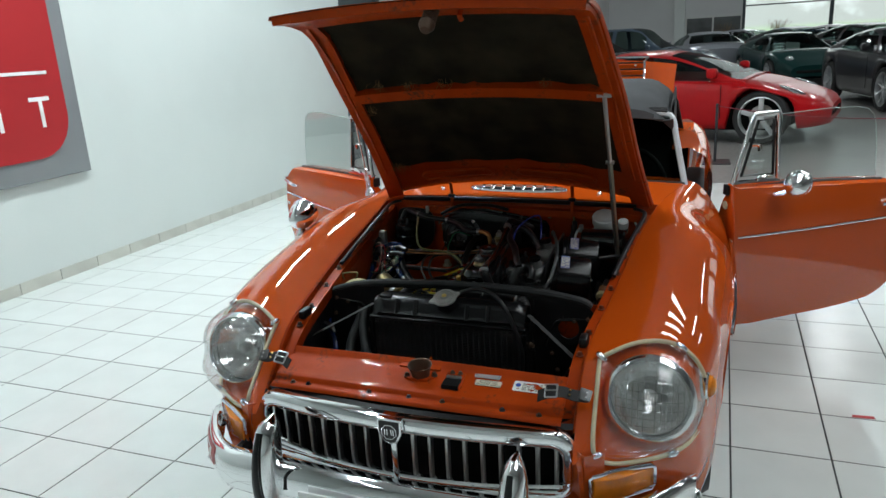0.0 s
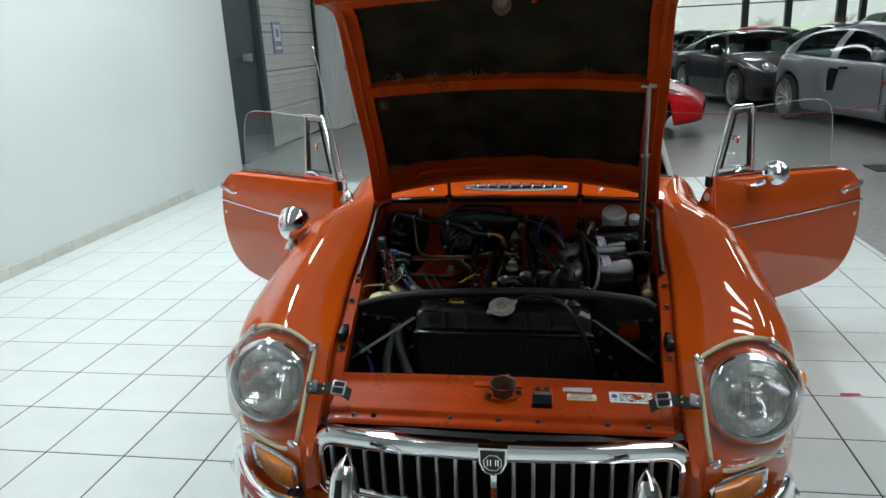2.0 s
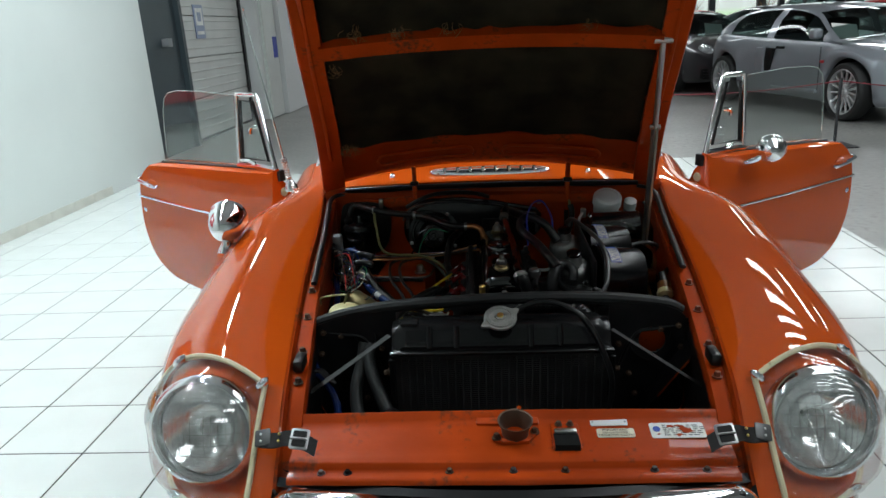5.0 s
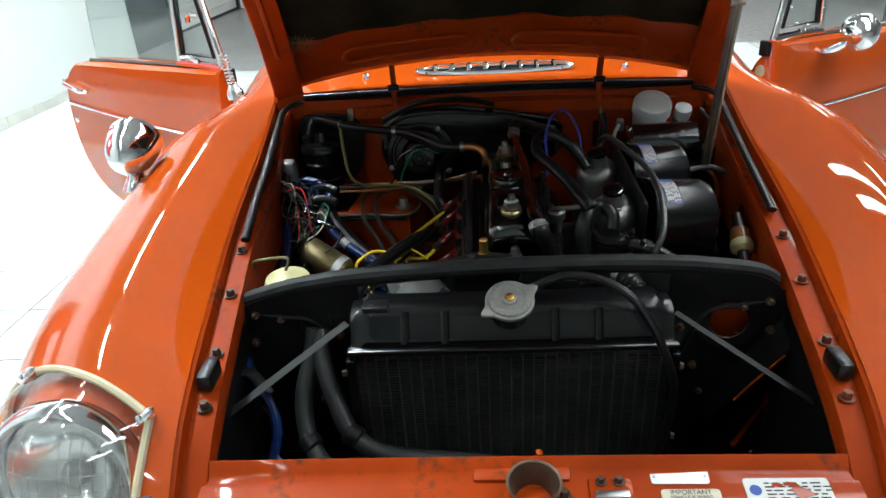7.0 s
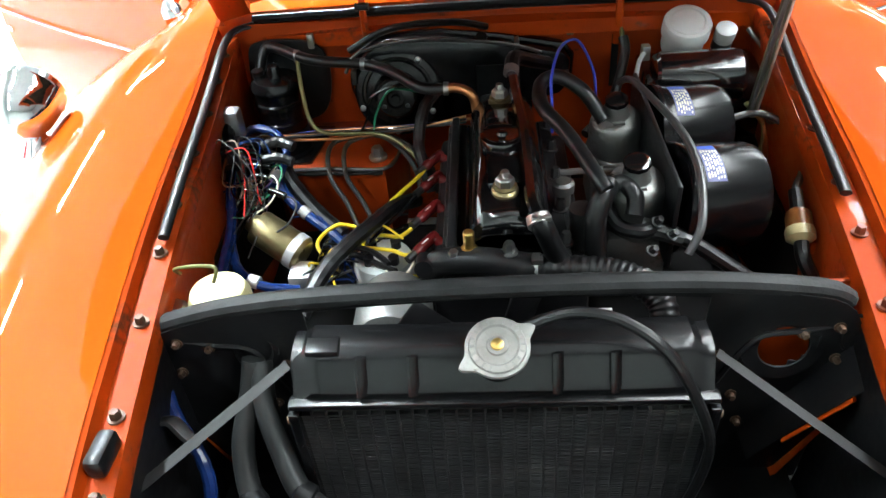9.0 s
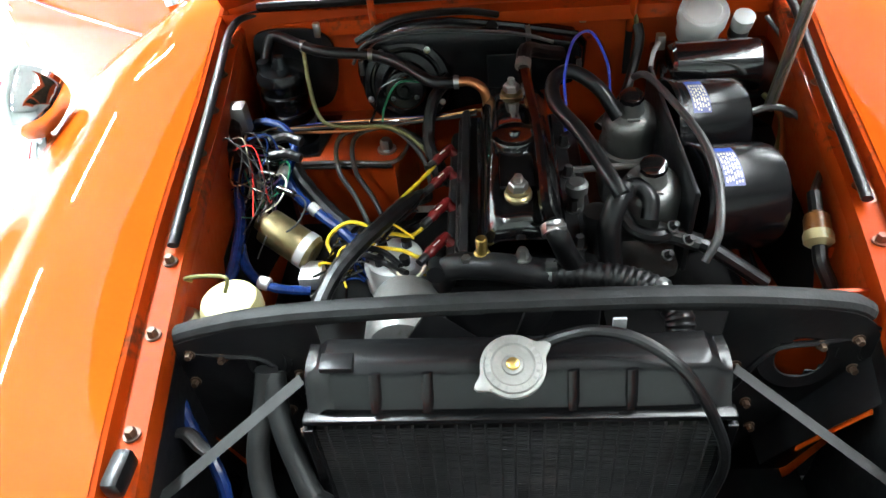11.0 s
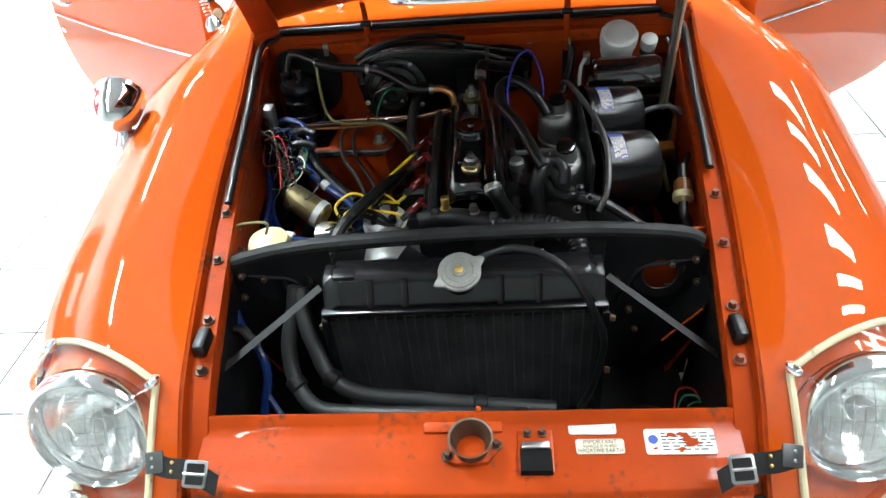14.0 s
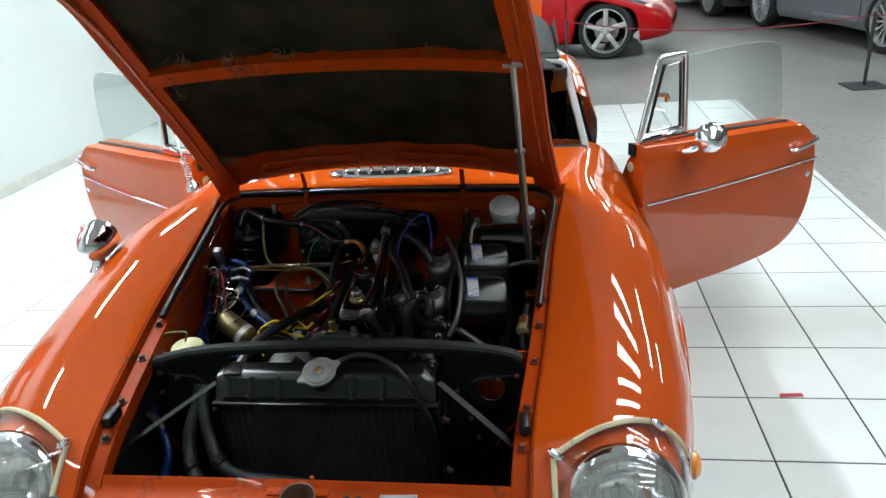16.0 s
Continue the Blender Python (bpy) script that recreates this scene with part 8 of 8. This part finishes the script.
        bmesh.ops.create_uvsphere(bm, u_segments=18, v_segments=12, radius=1, matrix=m @ Matrix.Translation((x, 0.36 - sf, lerp(0.36, belt) + lift)) @ Matrix.Rotation(radians(25), 4, "X") @ Matrix.Diagonal((*lamp, 1)))
        hl = part("headlamp", bm, HEADL, car, "clear headlamp")
        bm = bmesh.new()
        bmesh.ops.create_uvsphere(bm, u_segments=14, v_segments=8, radius=1, matrix=m @ Matrix.Translation((x, 0.35 - sf, lerp(0.36, belt) + lift + 0.006)) @ Matrix.Rotation(radians(25), 4, "X") @ Matrix.Diagonal((lamp[0] * 0.55, lamp[1] * 0.55, lamp[2], 1)))
        part("reflector", bm, CHROME, hl, "bright round reflector")
        bm = span(-0.06, 0.06, -0.08, 0.05, -0.06, 0.06, 0.04, m=m @ Matrix.Translation((o * (lerp(screen[0] + .3, plan) + 0.02), screen[0] + 0.32 - sf, lerp(screen[0] + .3, belt) + 0.10)), seg=3)
        part("mirror", bm, paint, car)
        part("door_seam", span(-0.002, 0.002, -0.004, 0.004, 0.3, lerp(screen[1], belt) - 0.05, m=m @ Matrix.Translation((o * (lerp(screen[0] + .1, plan) - 0.002), screen[0] + 0.2 - sf, 0))), DARK_INSIDE, car, smooth=False)
    if card:
        cs, cx = card
        part("price_card", span(-0.15, 0.15, -0.003, 0.003, 0, 0.20, m=m @ Matrix.Translation((cx, cs - sf, lerp(cs, belt) + 0.03)) @ Matrix.Rotation(radians(-38), 4, "X") @ Matrix.Rotation(radians(8), 4, "Y")), LABEL_W, car, "white price card behind the windscreen", smooth=False)
    # the opening is a black block, its shade put into the colour
    part("air_intake", span(-W * 0.26, W * 0.26, -sf - 0.006, -sf + 0.12, 0.285, 0.36, 0.02, m=m), DARK_INSIDE, car)
    return car


CARGLASS = glass_mat("tinted_car_glass", (0.30, 0.37, 0.36), 0.0, 0.03, sheen=0.3)
ALLOYRIM = stuff_mat("silver_alloy_rim", (0.62, 0.63, 0.64), 0.3, metal=0.7, vary=0.05)
HEADL = stuff_mat("headlamp_glass", (0.30, 0.31, 0.32), 0.10, metal=0.3, coat=1, vary=0.3, scale=25)
def carpaint(name, c, metal=0.0, coat=0.7):
    return stuff_mat(name, c, 0.36, metal=metal, coat=coat, vary=0.03, scale=2, rvary=0.03, spec=0.1)
REDP, GREYP, SILVP = carpaint("red_paint", (0.46, 0.006, 0.009), 0.0, 0.35), carpaint("graphite_paint", (0.030, 0.028, 0.032), 0.3), carpaint("silver_paint", (0.27, 0.285, 0.315), 0.45)
GREENP, BLUEP, WHITEP, BLACKP = carpaint("dark_green_paint", (0.006, 0.032, 0.030)), carpaint("pale_blue_paint", (0.065, 0.095, 0.13)), carpaint("white_paint", (0.6, 0.6, 0.6)), carpaint("black_car_paint", (0.012, 0.012, 0.014))

# low red mid-engined coupe, seen from its side
motor_car("sports_coupe", "low glossy red mid-engined sports coupe with five-spoke wheels", pose(1.57, 8.60, 0, 0, 0, 76), REDP, 3.60, 1.92, 0.70, 2.35, 0.31,
          [(0, 0.38), (0.05, 0.44), (0.15, 0.49), (0.35, 0.555), (0.8, 0.685), (1.2, 0.725), (1.9, 0.75), (2.65, 0.79), (3.25, 0.85), (3.6, 0.85)],
          [(0, 0.62), (0.06, 0.74), (0.15, 0.82), (0.3, 0.88), (0.75, 0.94), (1.5, 0.91), (2.3, 0.92), (3.2, 0.96), (3.6, 0.92)],
          [(0.95, 0.72), (1.25, 0.84), (1.75, 1.02), (2.1, 1.075), (2.6, 1.065), (3.2, 0.97), (3.55, 0.87)],
          [(0.95, 0.70), (1.9, 0.58), (2.7, 0.56), (3.55, 0.62)], (0.95, 1.85), (2.6, 3.55), [(0.9, 1.30), (2.45, 3.6)], 5, lamp=(0.10, 0.22, 0.022))

# graphite convertible
conv = motor_car("convertible", "dark graphite convertible sports car with multi-spoke wheels", pose(4.12, 11.1, 0, 0, 0, 8), GREYP, 4.38, 1.80, 0.93, 2.47, 0.325,
          [(0, 0.50), (0.3, 0.63), (0.8, 0.76), (1.4, 0.81), (2.2, 0.84), (3.2, 0.88), (4.0, 0.84), (4.38, 0.74)],
          [(0, 0.60), (0.3, 0.80), (0.9, 0.89), (1.8, 0.87), (3.3, 0.90), (4.0, 0.84), (4.38, 0.70)],
          [(1.45, 0.82), (1.8, 0.99), (2.2, 1.16), (2.6, 1.20), (3.1, 1.15), (3.8, 0.93), (4.0, 0.86)],
          [(1.4, 0.70), (2.3, 0.55), (3.2, 0.55), (4.0, 0.6)], (1.45, 2.22), (3.2, 4.0), [(1.4, 1.75), (3.15, 4.1)], 10, lamp=(0.115, 0.19, 0.075), lift=-0.01, card=(1.72, 0.22))

cm = pose(4.12, 11.1, 0, 0, 0, 8)
for o in (-1, 1):
    gr = part("side_intake", span(o * 0.56 - 0.17, o * 0.56 + 0.17, -0.86, -0.70, 0.24, 0.40, 0.03, m=cm), DARK_INSIDE, conv, "black side intake")
    for k in range(3):
        part("intake_slat", span(o * 0.56 - 0.165, o * 0.56 + 0.165, -0.868, -0.855, 0.272 + 0.04 * k, 0.282 + 0.04 * k, 0.002, m=cm), GREYP, gr)

# silver hatchback with wide rear arches
silver = motor_car("hatchback", "silver three-door hatchback with a side air scoop", pose(4.86, 7.15, 0, 0, 0, 9), SILVP, 3.80, 1.80, 0.72, 2.50, 0.31,
          [(0, 0.52), (0.25, 0.66), (0.7, 0.77), (1.1, 0.81), (1.9, 0.83), (2.8, 0.87), (3.5, 0.89), (3.8, 0.80)],
          [(0, 0.58), (0.25, 0.76), (0.8, 0.86), (1.8, 0.82), (2.6, 0.88), (3.2, 0.92), (3.65, 0.84), (3.8, 0.72)],
          [(0.95, 0.81), (1.3, 0.96), (1.75, 1.16), (2.2, 1.23), (2.9, 1.225), (3.4, 1.14), (3.78, 0.88)],
          [(0.95, 0.66), (1.8, 0.56), (3.0, 0.56), (3.8, 0.6)], (0.95, 1.72), (3.3, 3.78), [(0.9, 1.28), (2.28, 2.42), (3.25, 3.8)], 15, lamp=(0.12, 0.20, 0.09), lift=-0.03, card=(1.25, -0.48))
sm = pose(4.86, 7.15, 0, 0, 0, 9)
part("side_scoop", slab([(1.38, 0.735), (1.40, 0.60), (1.43, 0.47), (1.55, 0.455), (1.58, 0.60), (1.56, 0.745)], "x", -0.866, -0.80, 0.012, m=sm), DARK_INSIDE, silver, "black side scoop")
part("scoop_lip", slab([(1.52, 0.755), (1.545, 0.60), (1.53, 0.44), (1.70, 0.455), (1.76, 0.60), (1.70, 0.75)], "x", -0.898, -0.80, 0.03, m=sm), SILVP, silver)
part("door_handle", span(-0.848, -0.82, 1.18, 1.34, 0.735, 0.765, 0.008, m=sm), DARK_INSIDE, silver)
part("side_repeater", span(-0.868, -0.83, 0.36, 0.42, 0.60, 0.63, 0.006, m=sm), SIGN_R, silver, "small orange-red side repeater")
part("sill_strip", span(-0.872, -0.80, 0.45, 1.36, 0.255, 0.30, 0.01, m=sm), SILVP, silver)

BELT = [(0, 0.55), (0.3, 0.72), (1.0, 0.84), (1.6, 0.88), (3.2, 0.92), (4.0, 0.90), (4.3, 0.78)]
PLAN = [(0, 0.60), (0.3, 0.78), (1.0, 0.86), (3.2, 0.87), (4.0, 0.80), (4.3, 0.66)]
ROOFL = [(1.3, 0.86), (1.8, 1.12), (2.2, 1.22), (2.8, 1.25), (3.3, 1.15), (3.9, 0.94)]
TALL = [(1.2, 0.86), (1.6, 1.15), (1.9, 1.40), (2.6, 1.45), (3.3, 1.40), (3.9, 0.95)]
GP = [(1.3, 0.68), (2.2, 0.55), (3.2, 0.55), (3.9, 0.58)]
FAR = [("saloon", "pale blue old saloon car with a rounded roof", 0.35, 18.6, 78, BLUEP, TALL),
       ("saloon", "black old saloon car with upright windows", -0.55, 15.2, 80, BLACKP, TALL), ("coupe", "silver sports coupe seen from its tail", 0.55, 23.0, 190, SILVP, ROOFL),
       ("coupe", "black sports coupe parked in the far row", 5.2, 17.2, 25, BLACKP, ROOFL), ("coupe", "dark grey coupe parked in the far row", 4.2, 21.4, 30, GREYP, ROOFL),
       ("saloon", "white estate car near the glass front", 7.9, 15.4, 15, WHITEP, ROOFL), ("coupe", "red coupe near the glass front", 7.2, 19.8, 20, REDP, ROOFL),
       ("saloon", "grey saloon car in the far row", 10.2, 18.2, 15, GREYP, TALL), ("saloon", "black saloon car beside the silver hatchback", 9.6, 9.0, 12, BLACKP, TALL), ("coupe", "silver coupe parked near the side wall", 12.4, 13.5, 10, SILVP, ROOFL),
       ("saloon", "white saloon car near the glass front", 6.0, 23.0, 60, WHITEP, ROOFL),
       ("coupe", "dark blue coupe in the back row", 8.6, 22.6, 50, BLACKP, ROOFL), ("coupe", "silver coupe in the back row", 3.4, 24.2, 55, SILVP, ROOFL),
       ("saloon", "white saloon car in the back row", 11.0, 22.4, 50, WHITEP, ROOFL), ("coupe", "red coupe in the back row", 13.2, 20.0, 40, REDP, ROOFL),
       ("coupe", "dark grey coupe in the middle row", 6.6, 12.6, 12, GREYP, ROOFL)]
for nm, lb, x, y, rz, pt, rf in FAR:
    motor_car(nm, lb, pose(x, y, 0, 0, 0, rz), pt, 4.3, 1.74, 0.85, 2.5, 0.31, BELT, PLAN, rf, GP, (1.3, 2.1), (3.2, 3.9), [(1.25, 1.7), (2.5, 2.6), (3.2, 4.0)], 9, "parked cars in the hall")

motor_car("roadster", "small dark green mid-engined roadster with round lamps", pose(2.95, 17.0, 0, 0, 0, 12), GREENP, 3.75, 1.70, 0.75, 2.3, 0.29,
          [(0, 0.42), (0.3, 0.56), (0.8, 0.74), (1.4, 0.74), (2.2, 0.78), (2.9, 0.86), (3.5, 0.84), (3.75, 0.74)],
          [(0, 0.55), (0.3, 0.72), (0.8, 0.84), (1.6, 0.80), (2.9, 0.86), (3.5, 0.80), (3.75, 0.70)],
          [(1.1, 0.74), (1.4, 0.90), (1.8, 1.10), (2.2, 1.14), (2.6, 1.08), (3.3, 0.88)],
          [(1.1, 0.62), (1.9, 0.52), (2.6, 0.50), (3.3, 0.55)], (1.1, 1.85), (2.5, 3.3), [(1.1, 1.4), (2.45, 3.4)], 6, lamp=(0.09, 0.10, 0.06), card=(1.35, -0.1))

# tyre stacks and dry grasses in pots
for x, y, n in ((2.01, 24.6, 3), (2.91, 24.6, 2)):
    for k in range(n):
        t = thing("tyre", (x, y, 0.21 * k), "black loose tyre lying in a stack", "tyre", "stacked tyres")
        part("tread", lathe((x, y, 0.21 * k), (x, y, 1 + 0.21 * k), [(0.2, 0.03), (0.26, 0.0), (0.31, 0.03), (0.32, 0.1), (0.31, 0.17), (0.26, 0.205), (0.2, 0.17)], 28, caps=False), TYRE, t)
    t = thing("alloy_wheel", (x, y, 0.21 * n), "wheel with silver rim standing on a tyre stack", "wheel", "display wheels")
    wheel((0, 0, 0.29), -1, 0.29, 0.2, 9, t, ALLOYRIM, pose(x, y, 0.21 * n, 0, 0, 70))
STRAW = stuff_mat("dry_grass", (0.20, 0.135, 0.07), 0.9, vary=0.3, scale=5, fine=40)
random.seed(9)
for x, y in ((1.5, 25.4), (3.1, 25.4), (7.0, 22.6), (9.2, 22.4), (11.6, 22.5)):
    pot = thing("potted_grass", (x, y, 0), "tall dry ornamental grass in a pot", "potted plant", "potted grasses")
    part("pot", lathe((x, y, 0), (x, y, 1), [(0.22, 0), (0.3, 0.55), (0.32, 0.58), (0.27, 0.56)], 20), DARKSTEEL, pot)
    bm = bmesh.new()
    for k in range(110):
        a, l = random.uniform(0, 6.28), random.uniform(0.05, 0.42)
        h = random.uniform(0.6, 1.05)
        tube([(x + 0.1 * math.cos(a), y + 0.1 * math.sin(a), 0.5), (x + 0.3 * l * math.cos(a), y + 0.3 * l * math.sin(a), 0.5 + h * 0.6), (x + l * math.cos(a), y + l * math.sin(a), 0.5 + h)], lambda t: 0.008 * (1 - 0.7 * t), 3, 3, bm)
    part("blades", bm, STRAW, pot)

# ---- floor tiles and skirting pieces ----
TX, TY = 0.300, 0.300
def tile_mesh(name, w, d):
    me = bpy.data.meshes.new(name)
    bm = span(-w / 2, w / 2, -d / 2, d / 2, -0.006, 0)
    top = [e for e in bm.edges if all(v.co.z > -0.001 for v in e.verts)]
    bmesh.ops.bevel(bm, geom=top, offset=0.0012, segments=1, affect="EDGES")
    bm.to_mesh(me)
    bm.free()
    me.materials.append(TILE)
    return me
tile_me = tile_mesh("tile", TX - 0.0056, TY - 0.0056)
rest = bmesh.new()
near = []
for i in range(-6, 13):
    for j in range(-22, 17):
        x0, x1 = max(-1.640 + TX * i, -3.305), min(-1.640 + TX * (i + 1), 2.0)
        y0, y1 = max(0.620 + TY * j, -6.0), min(0.620 + TY * (j + 1), 5.43)
        if x1 - x0 < 0.03 or y1 - y0 < 0.03:
            continue
        cx, cy = (x0 + x1) / 2, (y0 + y1) / 2
        if x1 - x0 > TX - 0.001 and y1 - y0 > TY - 0.001 and 0.3 < cy < 5.4 and not (-0.55 < cx < 0.55 and cy < 4.2):
            near.append((cx, cy))
        else:
            box(cx, cy, -0.003, x1 - x0 - 0.0056, y1 - y0 - 0.0056, 0.006, m=HALL, bm=rest)
near.sort(key=lambda p: p[1])
for cx, cy in near[:300]:
    ob = new("tile", tile_me)
    ob.parent = tile_bed
    ob.matrix_basis = HALL @ Matrix.Translation((cx, cy, 0.0))
for cx, cy in near[300:]:
    box(cx, cy, -0.003, TX - 0.0056, TY - 0.0056, 0.006, m=HALL, bm=rest)
tagged(part("tile_field", rest, TILE, tile_bed, smooth=False), kind="stuff")

sk = bpy.data.meshes.new("skirting_tile")
bm = span(0, 0.010, -0.148, 0.148, 0, 0.072, 0.0012, seg=1)
bm.to_mesh(sk)
bm.free()
sk.materials.append(SKIRT)
skirting = thing("baseboard", (0, 0, 0), "grey-beige tiled skirting along the white wall", "skirting", kind="structure")
for j in range(-19, 16):
    ob = new("skirting_tile", sk)
    ob.parent = skirting
    ob.matrix_basis = HALL @ Matrix.Translation((-3.31, 0.21 + 0.3 * j, 0))
